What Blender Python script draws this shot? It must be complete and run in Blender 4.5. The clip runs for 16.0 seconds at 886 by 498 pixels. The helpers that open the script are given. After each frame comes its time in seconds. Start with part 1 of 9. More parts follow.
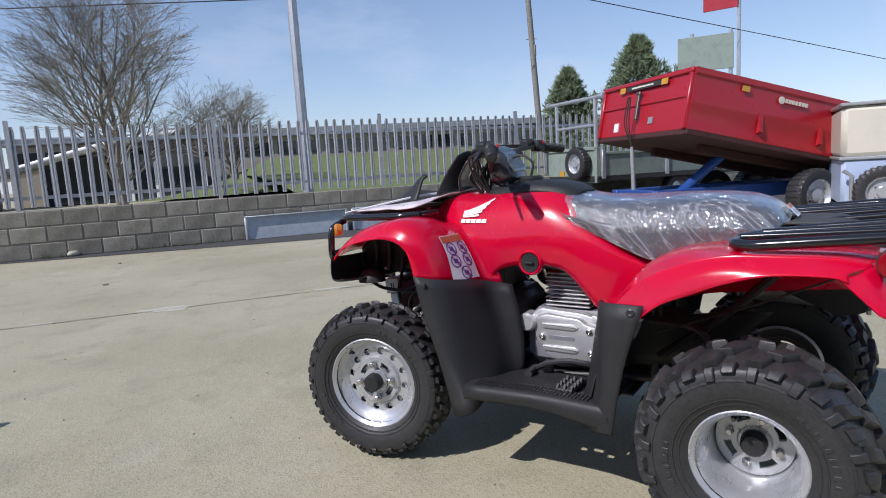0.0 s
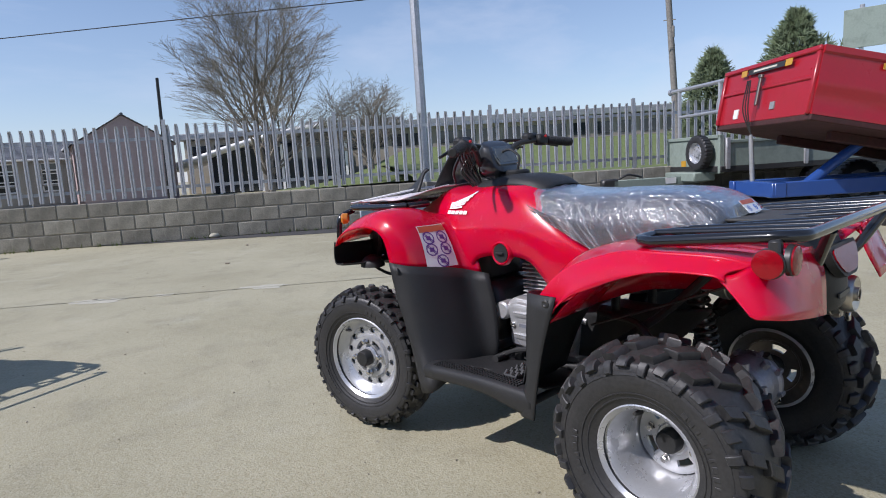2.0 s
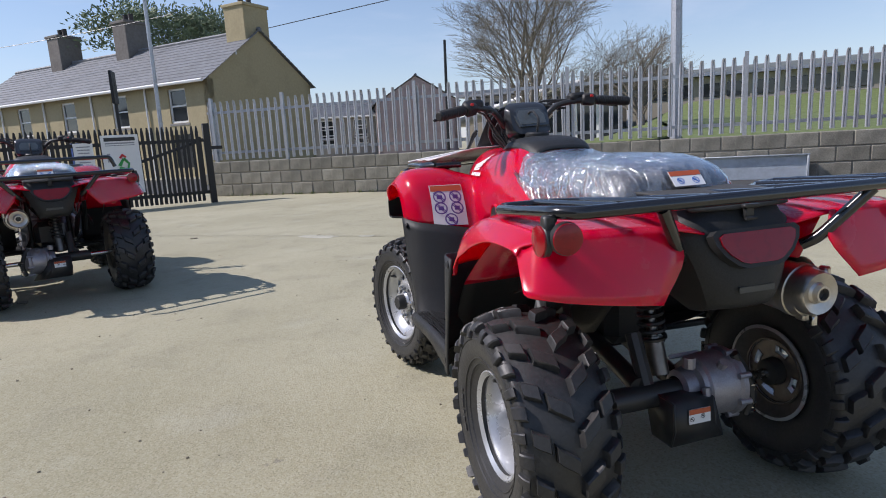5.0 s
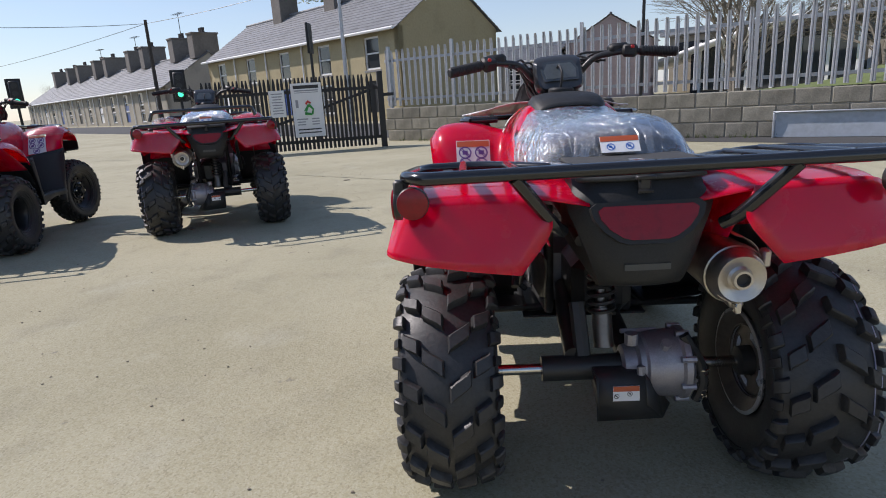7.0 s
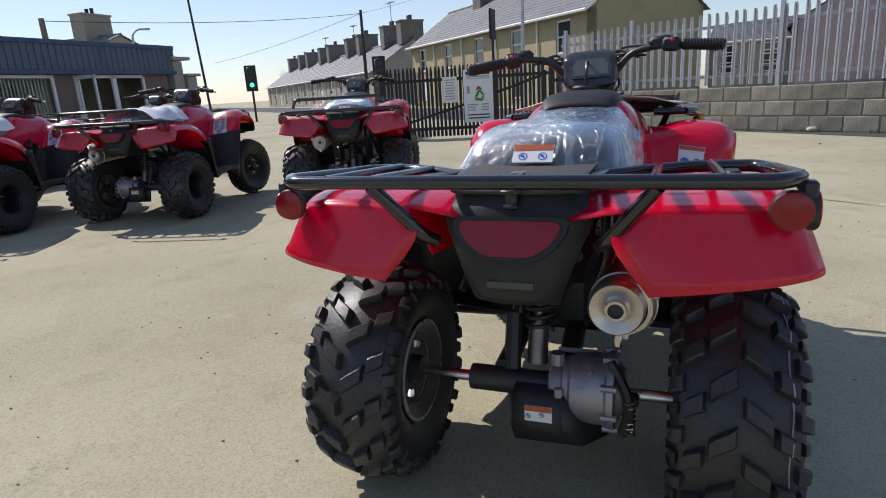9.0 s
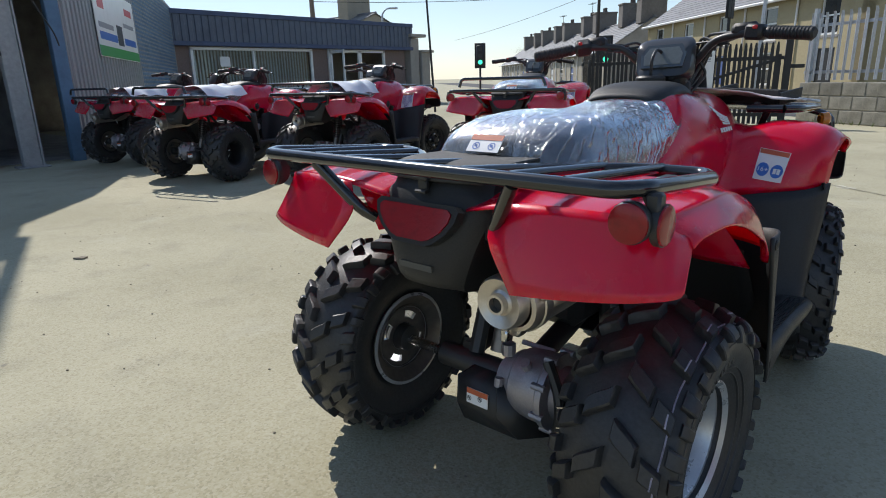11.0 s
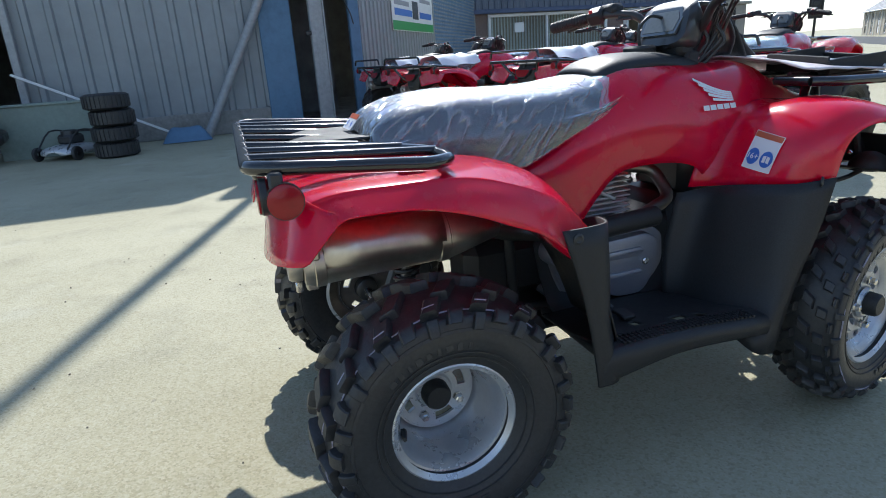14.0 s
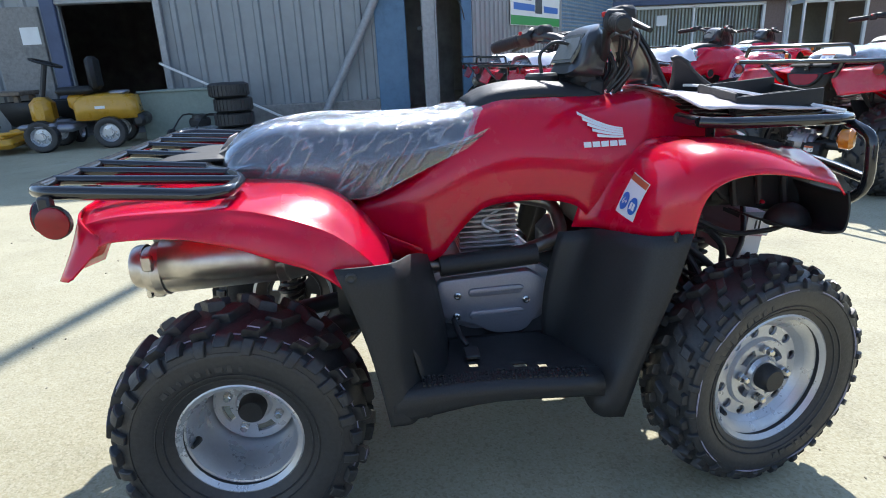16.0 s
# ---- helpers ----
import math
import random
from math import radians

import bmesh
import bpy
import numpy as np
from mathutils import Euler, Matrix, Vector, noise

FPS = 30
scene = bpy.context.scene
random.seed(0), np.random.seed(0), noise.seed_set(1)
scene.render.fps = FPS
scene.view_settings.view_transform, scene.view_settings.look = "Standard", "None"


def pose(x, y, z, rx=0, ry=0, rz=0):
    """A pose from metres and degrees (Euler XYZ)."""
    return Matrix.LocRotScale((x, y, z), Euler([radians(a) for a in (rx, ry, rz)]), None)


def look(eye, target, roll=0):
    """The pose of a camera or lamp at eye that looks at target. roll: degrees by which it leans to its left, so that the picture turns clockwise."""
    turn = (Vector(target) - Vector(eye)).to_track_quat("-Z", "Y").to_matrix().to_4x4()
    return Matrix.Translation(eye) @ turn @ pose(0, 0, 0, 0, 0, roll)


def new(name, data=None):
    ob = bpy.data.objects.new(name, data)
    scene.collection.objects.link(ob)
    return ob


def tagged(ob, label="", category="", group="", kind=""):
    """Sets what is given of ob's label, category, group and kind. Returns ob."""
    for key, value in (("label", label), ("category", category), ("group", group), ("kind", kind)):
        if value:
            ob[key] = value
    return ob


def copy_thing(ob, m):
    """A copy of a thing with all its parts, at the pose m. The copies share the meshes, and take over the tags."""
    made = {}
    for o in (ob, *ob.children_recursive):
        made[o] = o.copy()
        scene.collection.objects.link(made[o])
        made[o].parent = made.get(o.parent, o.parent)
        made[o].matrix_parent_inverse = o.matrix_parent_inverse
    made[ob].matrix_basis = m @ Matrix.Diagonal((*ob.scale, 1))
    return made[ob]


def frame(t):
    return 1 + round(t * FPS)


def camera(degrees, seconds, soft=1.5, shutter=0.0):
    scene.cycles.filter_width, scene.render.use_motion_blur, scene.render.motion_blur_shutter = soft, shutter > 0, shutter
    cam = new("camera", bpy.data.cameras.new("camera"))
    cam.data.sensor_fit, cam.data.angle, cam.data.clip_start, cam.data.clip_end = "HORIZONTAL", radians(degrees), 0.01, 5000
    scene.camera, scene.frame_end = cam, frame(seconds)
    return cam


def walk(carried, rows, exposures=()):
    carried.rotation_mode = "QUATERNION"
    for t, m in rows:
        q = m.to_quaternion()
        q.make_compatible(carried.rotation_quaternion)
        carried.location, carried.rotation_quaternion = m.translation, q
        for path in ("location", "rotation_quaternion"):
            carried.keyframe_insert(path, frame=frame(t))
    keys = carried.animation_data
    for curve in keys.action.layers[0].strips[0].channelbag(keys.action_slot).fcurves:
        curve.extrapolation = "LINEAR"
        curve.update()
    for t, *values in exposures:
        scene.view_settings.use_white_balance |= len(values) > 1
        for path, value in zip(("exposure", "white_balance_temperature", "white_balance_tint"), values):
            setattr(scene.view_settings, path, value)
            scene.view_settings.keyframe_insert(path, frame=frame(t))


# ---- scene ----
cam = camera(73.0, 16.0, soft=1.0)
PATH = [
    (0, (-1.892, -0.176, 0.964), (-0.257, 0.944, 0.696), -3.3),
    (0.5, (-1.821, -0.314, 0.954), (-0.267, 0.914, 0.68), -3.6),
    (1, (-1.783, -0.428, 0.958), (-0.287, 0.869, 0.677), -3.4),
    (1.5, (-1.733, -0.54, 0.953), (-0.299, 0.826, 0.674), -3.3),
    (2, (-1.653, -0.658, 0.949), (-0.318, 0.805, 0.674), -3.5),
    (2.5, (-1.563, -0.765, 0.951), (-0.338, 0.792, 0.678), -3.6),
    (3, (-1.43, -0.88, 0.955), (-0.338, 0.772, 0.674), -3.7),
    (3.5, (-1.319, -0.981, 0.964), (-0.354, 0.744, 0.665), -3.3),
    (3.8, (-1.237, -1.033, 0.962), (-0.345, 0.73, 0.66), -3.7),
    (4, (-1.18, -1.066, 0.959), (-0.356, 0.727, 0.632), -3.4),
    (4.5, (-1.057, -1.139, 0.933), (-0.365, 0.705, 0.585), -3.1),
    (4.7, (-1.0, -1.168, 0.918), (-0.37, 0.697, 0.567), -3.2),
    (7, (-0.327, -1.349, 0.923), (-0.42, 0.584, 0.422), -3.6),
    (7.5, (-0.187, -1.349, 0.919), (-0.43, 0.569, 0.411), -4.1),
    (8, (-0.053, -1.326, 0.912), (-0.437, 0.569, 0.402), -4.8),
    (8.5, (0.097, -1.292, 0.934), (-0.433, 0.565, 0.411), -4.1),
    (9, (0.262, -1.254, 0.933), (-0.441, 0.547, 0.419), -3.5),
    (9.5, (0.461, -1.198, 0.922), (-0.443, 0.51, 0.405), -3.2),
    (10, (0.553, -1.153, 0.917), (-0.486, 0.477, 0.408), -2.6),
    (10.2, (0.58, -1.137, 0.922), (-0.504, 0.465, 0.411), -2.2),
    (12.3, (1.138, -0.781, 0.928), (-0.457, 0.275, 0.343), -2.0),
    (12.5, (1.178, -0.744, 0.918), (-0.445, 0.27, 0.336), -1.9),
    (13, (1.262, -0.639, 0.935), (-0.417, 0.258, 0.321), -1.9),
    (13.5, (1.317, -0.485, 0.934), (-0.418, 0.286, 0.308), -2.4),
    (14, (1.402, -0.311, 0.93), (-0.405, 0.286, 0.314), -3.8),
    (14.5, (1.426, -0.167, 0.937), (-0.404, 0.334, 0.304), -3.6),
    (15, (1.444, -0.046, 0.933), (-0.403, 0.425, 0.319), -2.8),
    (15.5, (1.481, 0.151, 0.974), (-0.385, 0.47, 0.327), -2.7),
    (16, (1.531, 0.336, 0.978), (-0.364, 0.496, 0.358), -2.8),
]
EXPOSURES = [(0, -0.05, 6250, 16), (4.5, 0.04, 6400, 16), (8.5, 0.05, 6750, 15), (10, 0.05, 6750, 12), (12.5, 0.36, 6350, 7), (14, 0.60, 6200, 7), (15.5, 0.91, 6300, 9), (16, 1.01, 6300, 9)]
walk(cam, [(t, look(eye, target, roll)) for t, eye, target, roll in PATH], exposures=EXPOSURES)


# ---- light ----
SUN_DIR = Vector((-0.684, 0.2156, 0.695)).normalized()
world = bpy.data.worlds.new("sky_world")
scene.world = world
world.use_nodes = True
wn, wl = world.node_tree.nodes, world.node_tree.links
sky = wn.new("ShaderNodeTexSky")
sky.sky_type, sky.sun_disc = "NISHITA", False
sky.sun_elevation = math.asin(SUN_DIR.z)
sky.sun_rotation = math.atan2(SUN_DIR.x, SUN_DIR.y)
sky.air_density, sky.dust_density, sky.ozone_density = 1.0, 0.15, 2.4
# thin streaks of high cloud
wtc = wn.new("ShaderNodeTexCoord")
wmap = wn.new("ShaderNodeMapping")
wmap.inputs["Scale"].default_value = (1.2, 3.0, 7.0)
wmap.inputs["Rotation"].default_value = (0.25, 0.35, 0.5)
wnoise = wn.new("ShaderNodeTexNoise")
wnoise.inputs["Scale"].default_value = 1.1
wnoise.inputs["Detail"].default_value = 8
wnoise.inputs["Roughness"].default_value = 0.6
wramp = wn.new("ShaderNodeValToRGB")
wramp.color_ramp.elements[0].position, wramp.color_ramp.elements[1].position = 0.50, 0.82
wramp.color_ramp.elements[1].color = (0.6, 0.6, 0.6, 1)
wmix = wn.new("ShaderNodeMix")
wmix.data_type = "RGBA"
wmix.inputs[7].default_value = (5.6, 6.2, 7.2, 1)
wl.new(wtc.outputs["Generated"], wmap.inputs[0])
wl.new(wmap.outputs[0], wnoise.inputs["Vector"])
wl.new(wnoise.outputs["Fac"], wramp.inputs[0])
wl.new(wramp.outputs[0], wmix.inputs[0])
wl.new(sky.outputs[0], wmix.inputs[6])
# pale haze towards the horizon
wsep = wn.new("ShaderNodeSeparateXYZ")
wl.new(wtc.outputs["Generated"], wsep.inputs[0])
whz = wn.new("ShaderNodeMapRange")
whz.inputs[1].default_value, whz.inputs[2].default_value = 0.40, 0.0
whz.inputs[3].default_value, whz.inputs[4].default_value = 0.0, 0.45
wl.new(wsep.outputs["Z"], whz.inputs[0])
whaze = wn.new("ShaderNodeMix")
whaze.data_type = "RGBA"
whaze.inputs[7].default_value = (3.4, 4.1, 5.4, 1)
wl.new(whz.outputs[0], whaze.inputs[0])
wl.new(wmix.outputs[2], whaze.inputs[6])
wl.new(whaze.outputs[2], wn["Background"].inputs[0])
wn["Background"].inputs[1].default_value = 0.134

sun_data = bpy.data.lights.new("sun", "SUN")
sun_data.energy, sun_data.angle, sun_data.color = 4.25, radians(0.55), (1.0, 0.962, 0.93)
sun = new("sun", sun_data)
sun.matrix_world = look(SUN_DIR * 50, (0, 0, 0))


# ---- materials ----
def mat(name, color, rough=0.6, metal=0.0, grain=0.0, scale=40.0, bump=0.0, stain=0.0, stain_scale=3.0,
        stain_color=None, coat=0.0, spec=0.5, vary=0.0, bump_scale=None, trans=0.0, fine=None):
    """A Principled material with grain and stains at two scales, relief and piece-to-piece change."""
    m = bpy.data.materials.new(name)
    m.use_nodes = True
    nt, ln = m.node_tree.nodes, m.node_tree.links
    b = nt["Principled BSDF"]
    b.inputs["Roughness"].default_value = rough
    b.inputs["Metallic"].default_value = metal
    b.inputs["Coat Weight"].default_value = coat
    b.inputs["Coat Roughness"].default_value = 0.06
    b.inputs["Specular IOR Level"].default_value = spec
    b.inputs["Transmission Weight"].default_value = trans
    col = (*color, 1)
    b.inputs["Base Color"].default_value = col
    if not (grain or stain or bump or vary):
        return m
    tc = nt.new("ShaderNodeTexCoord")
    last = None

    def layer(a_socket, a_value, bcol, fac_socket):
        mx = nt.new("ShaderNodeMix")
        mx.data_type = "RGBA"
        ln.new(fac_socket, mx.inputs[0])
        if a_socket:
            ln.new(a_socket, mx.inputs[6])
        else:
            mx.inputs[6].default_value = a_value
        mx.inputs[7].default_value = bcol
        return mx.outputs[2]

    def noise_node(s, detail=6, rough_=0.6):
        n = nt.new("ShaderNodeTexNoise")
        n.inputs["Scale"].default_value, n.inputs["Detail"].default_value = s, detail
        n.inputs["Roughness"].default_value = rough_
        ln.new(tc.outputs["Object"], n.inputs["Vector"])
        return n

    def ramp(sock, lo, hi, top):
        r = nt.new("ShaderNodeMapRange")
        r.inputs[1].default_value, r.inputs[2].default_value, r.inputs[4].default_value = lo, hi, top
        ln.new(sock, r.inputs[0])
        return r.outputs[0]

    gn = noise_node(scale)
    if grain:
        last = layer(None, tuple(min(1, c * (1 + grain)) for c in color) + (1,), tuple(c * (1 - grain) for c in color) + (1,),
                     ramp(gn.outputs["Fac"], 0.3, 0.7, 1.0))
    if stain:
        sn = noise_node(stain_scale, 8, 0.65)
        sc = stain_color or tuple(c * 0.45 for c in color)
        last = layer(last, col, (*sc, 1), ramp(sn.outputs["Fac"], 0.5, 0.75, stain))
        rr = nt.new("ShaderNodeMapRange")
        rr.inputs[1].default_value, rr.inputs[2].default_value = 0.3, 0.7
        rr.inputs[3].default_value, rr.inputs[4].default_value = max(0.02, rough - 0.08), min(1, rough + 0.1)
        ln.new(sn.outputs["Fac"], rr.inputs[0])
        ln.new(rr.outputs[0], b.inputs["Roughness"])
    if vary:
        oi = nt.new("ShaderNodeObjectInfo")
        hs = nt.new("ShaderNodeHueSaturation")
        vr = nt.new("ShaderNodeMapRange")
        vr.inputs[3].default_value, vr.inputs[4].default_value = 1 - vary, 1 + vary
        ln.new(oi.outputs["Random"], vr.inputs[0])
        ln.new(vr.outputs[0], hs.inputs["Value"])
        if last:
            ln.new(last, hs.inputs["Color"])
        else:
            hs.inputs["Color"].default_value = col
        last = hs.outputs[0]
    if last:
        ln.new(last, b.inputs["Base Color"])
    if bump:
        bn = noise_node(bump_scale or scale, 8, 0.6)
        bp = nt.new("ShaderNodeBump")
        bp.inputs["Strength"].default_value = bump
        bp.inputs["Distance"].default_value = 0.01
        ln.new(bn.outputs["Fac"], bp.inputs["Height"])
        ln.new(bp.outputs[0], b.inputs["Normal"])
    return m


RED = mat("red_plastic", (0.72, 0.0015, 0.041), 0.24, spec=0.25, coat=0.8, bump=0.012, bump_scale=9, stain=0.12, stain_scale=5, stain_color=(0.5, 0.01, 0.02))
# the sun shines a little way through the red plastic
RED.node_tree.nodes["Principled BSDF"].inputs["Subsurface Weight"].default_value = 0.6
RED.node_tree.nodes["Principled BSDF"].inputs["Subsurface Radius"].default_value = (1.0, 0.04, 0.05)
RED.node_tree.nodes["Principled BSDF"].inputs["Subsurface Scale"].default_value = 0.016
red_nodes, red_links = RED.node_tree.nodes, RED.node_tree.links
red_through = red_nodes.new("ShaderNodeBsdfTranslucent")
red_through.inputs[0].default_value = (0.95, 0.004, 0.02, 1)
red_mix = red_nodes.new("ShaderNodeMixShader")
red_mix.inputs[0].default_value = 0.17
red_links.new(red_nodes["Principled BSDF"].outputs[0], red_mix.inputs[1])
red_links.new(red_through.outputs[0], red_mix.inputs[2])
red_links.new(red_mix.outputs[0], red_nodes["Material Output"].inputs[0])
BLACK = mat("black_plastic", (0.0225, 0.023, 0.0235), 0.5, grain=0.25, scale=300, bump=0.12, stain=0.3, stain_scale=9, stain_color=(0.042, 0.041, 0.039), spec=0.38)
GLOSS = mat("gloss_black_steel", (0.012, 0.012, 0.013), 0.18, coat=0.6, bump=0.02, bump_scale=30)
RUBBER = mat("tyre_rubber", (0.028, 0.028, 0.029), 0.47, grain=0.3, scale=120, bump=0.12, stain=0.45, stain_scale=11, stain_color=(0.050, 0.047, 0.042), spec=0.55)
SILVER = mat("silver_paint", (0.53, 0.54, 0.56), 0.30, metal=0.55, grain=0.05, scale=200, bump=0.02, stain=0.2, stain_scale=14)
ALLOY = mat("cast_aluminium", (0.58, 0.58, 0.58), 0.4, metal=0.6, grain=0.1, scale=260, bump=0.15, stain=0.3, stain_scale=20)
GREYCOVER = mat("grey_cover", (0.30, 0.31, 0.35), 0.36, metal=0.5, grain=0.08, scale=260, bump=0.08)
STEEL = mat("bright_steel", (0.62, 0.6, 0.57), 0.22, metal=1.0, bump=0.02, scale=80, stain=0.2, stain_scale=12)
DARK = mat("dark_frame", (0.028, 0.028, 0.028), 0.42, stain=0.4, stain_scale=14, stain_color=(0.03, 0.03, 0.03))
DARKRIM = mat("dark_rim", (0.03, 0.03, 0.032), 0.35, metal=0.4, grain=0.1, scale=90)
SEAT = mat("seat_vinyl", (0.018, 0.019, 0.022), 0.5, grain=0.2, scale=160, bump=0.15)
LENS = mat("red_lens", (0.27, 0.002, 0.008), 0.16, coat=0.4, spec=0.3, bump=0.10, bump_scale=140, stain=0.6, stain_scale=40, stain_color=(0.10, 0.001, 0.004))
AMBER = mat("amber_lens", (0.55, 0.19, 0.012), 0.12, coat=0.8, bump=0.25, bump_scale=170)
WHITE = mat("white_vinyl", (0.78, 0.78, 0.78), 0.4, stain=0.1, stain_scale=8)
ORANGE = mat("orange_print", (0.5, 0.10, 0.035), 0.4)
PURPLE = mat("violet_print", (0.12, 0.05, 0.25), 0.4)
BLUEPRINT = mat("blue_print", (0.03, 0.14, 0.5), 0.4)
INK = mat("dark_ink", (0.03, 0.03, 0.03), 0.5)
GREYINK = mat("grey_ink", (0.3, 0.3, 0.32), 0.5)
SCREEN = mat("meter_glass", (0.07, 0.08, 0.085), 0.06, coat=1.0)
FOAM = mat("pale_film", (0.7, 0.62, 0.62), 0.3, grain=0.1, scale=20, bump=0.4, bump_scale=14, stain=0.3, stain_scale=6, stain_color=(0.45, 0.36, 0.38))


def film_material(name, amount, tint=(0.9, 0.93, 0.97)):
    """Clear wrapping film: see-through, glossy at a slant, with long folds and fine wrinkles that catch the light."""
    m = bpy.data.materials.new(name)
    m.use_nodes = True
    nt, ln = m.node_tree.nodes, m.node_tree.links
    nt.remove(nt["Principled BSDF"])
    out = nt["Material Output"]
    tc = nt.new("ShaderNodeTexCoord")

    def fold(stretch, turn, scale, warp, width):
        """Thin lines along the level curves of a stretched noise."""
        mp = nt.new("ShaderNodeMapping")
        mp.vector_type = "TEXTURE"
        mp.inputs["Scale"].default_value = stretch
        mp.inputs["Rotation"].default_value = turn
        no = nt.new("ShaderNodeTexNoise")
        no.inputs["Scale"].default_value, no.inputs["Detail"].default_value, no.inputs["Distortion"].default_value = scale, 1.0, warp
        ln.new(tc.outputs["Object"], mp.inputs[0])
        ln.new(mp.outputs[0], no.inputs["Vector"])
        sb = nt.new("ShaderNodeMath")
        sb.operation = "SUBTRACT"
        sb.inputs[1].default_value = 0.5
        ln.new(no.outputs["Fac"], sb.inputs[0])
        ab = nt.new("ShaderNodeMath")
        ab.operation = "ABSOLUTE"
        ln.new(sb.outputs[0], ab.inputs[0])
        mr = nt.new("ShaderNodeMapRange")
        mr.interpolation_type = "SMOOTHSTEP"
        mr.inputs[1].default_value, mr.inputs[2].default_value = width, 0.0
        mr.inputs[3].default_value, mr.inputs[4].default_value = 0.0, 1.0
        ln.new(ab.outputs[0], mr.inputs[0])
        return mr.outputs[0], no.outputs["Fac"]

    long_fold, swell = fold((1.0, 1.0, 9.0), (0.0, 0.0, 0.0) if amount < 0.3 else (-0.7, 0.0, 0.0), 30.0, 0.05, 0.055)
    wrinkle, ripple = fold((1.0, 1.0, 1.6), (0.3, 0.5, 0.2), 75.0, 1.2, 0.05)

    def ops(op, x, y, z=None):
        n = nt.new("ShaderNodeMath")
        n.operation = op
        for i, v in enumerate((x, y, z)):
            if v is None:
                continue
            if isinstance(v, float):
                n.inputs[i].default_value = v
            else:
                ln.new(v, n.inputs[i])
        return n.outputs[0]

    sx = nt.new("ShaderNodeSeparateXYZ")
    ln.new(tc.outputs["Object"], sx.inputs[0])
    slack = nt.new("ShaderNodeMapRange")
    slack.inputs[1].default_value, slack.inputs[2].default_value = -0.12, 0.06
    slack.inputs[3].default_value, slack.inputs[4].default_value = 1.0, 0.16
    ln.new(sx.outputs[0], slack.inputs[0])
    wrinkle = ops("MULTIPLY", wrinkle, slack.outputs[0])
    height = ops("ADD", ops("MULTIPLY", long_fold, 0.5), ops("ADD", ops("MULTIPLY", wrinkle, 0.22), ops("ADD", ops("MULTIPLY", ops("MULTIPLY", swell, slack.outputs[0]), 1.2), ops("MULTIPLY", ops("MULTIPLY", ripple, slack.outputs[0]), 0.6))))
    bp = nt.new("ShaderNodeBump")
    bp.inputs["Strength"].default_value, bp.inputs["Distance"].default_value = 0.7, 0.012
    ln.new(height, bp.inputs["Height"])
    gl = nt.new("ShaderNodeBsdfGlossy")
    gl.inputs["Roughness"].default_value = 0.17
    gl.inputs["Color"].default_value = (*tint, 1)
    ln.new(bp.outputs[0], gl.inputs["Normal"])
    df = nt.new("ShaderNodeBsdfDiffuse")
    df.inputs["Color"].default_value = (0.8, 0.82, 0.85, 1)
    tr = nt.new("ShaderNodeBsdfTransparent")
    tr.inputs["Color"].default_value = (0.93, 0.94, 0.96, 1)
    m1 = nt.new("ShaderNodeMixShader")
    ln.new(ops("ADD", ops("MULTIPLY", long_fold, amount * 0.40), ops("ADD", ops("MULTIPLY", wrinkle, amount * 0.12), amount * 0.17)), m1.inputs[0])
    ln.new(tr.outputs[0], m1.inputs[1])
    ln.new(df.outputs[0], m1.inputs[2])
    m2 = nt.new("ShaderNodeMixShader")
    lw = nt.new("ShaderNodeLayerWeight")
    lw.inputs["Blend"].default_value = 0.5
    am = nt.new("ShaderNodeMapRange")
    am.inputs[1].default_value, am.inputs[2].default_value = 0.3, 0.9
    am.inputs[3].default_value, am.inputs[4].default_value = amount * 0.30, amount * 2.1
    ln.new(lw.outputs["Facing"], am.inputs[0])
    ln.new(am.outputs[0], m2.inputs[0])
    ln.new(m1.outputs[0], m2.inputs[1])
    ln.new(gl.outputs[0], m2.inputs[2])
    ln.new(m2.outputs[0], out.inputs[0])
    return m


FILM = film_material("clear_film", 0.47)
FILM_RED = film_material("film_on_red", 0.15, (1.0, 0.95, 0.95))



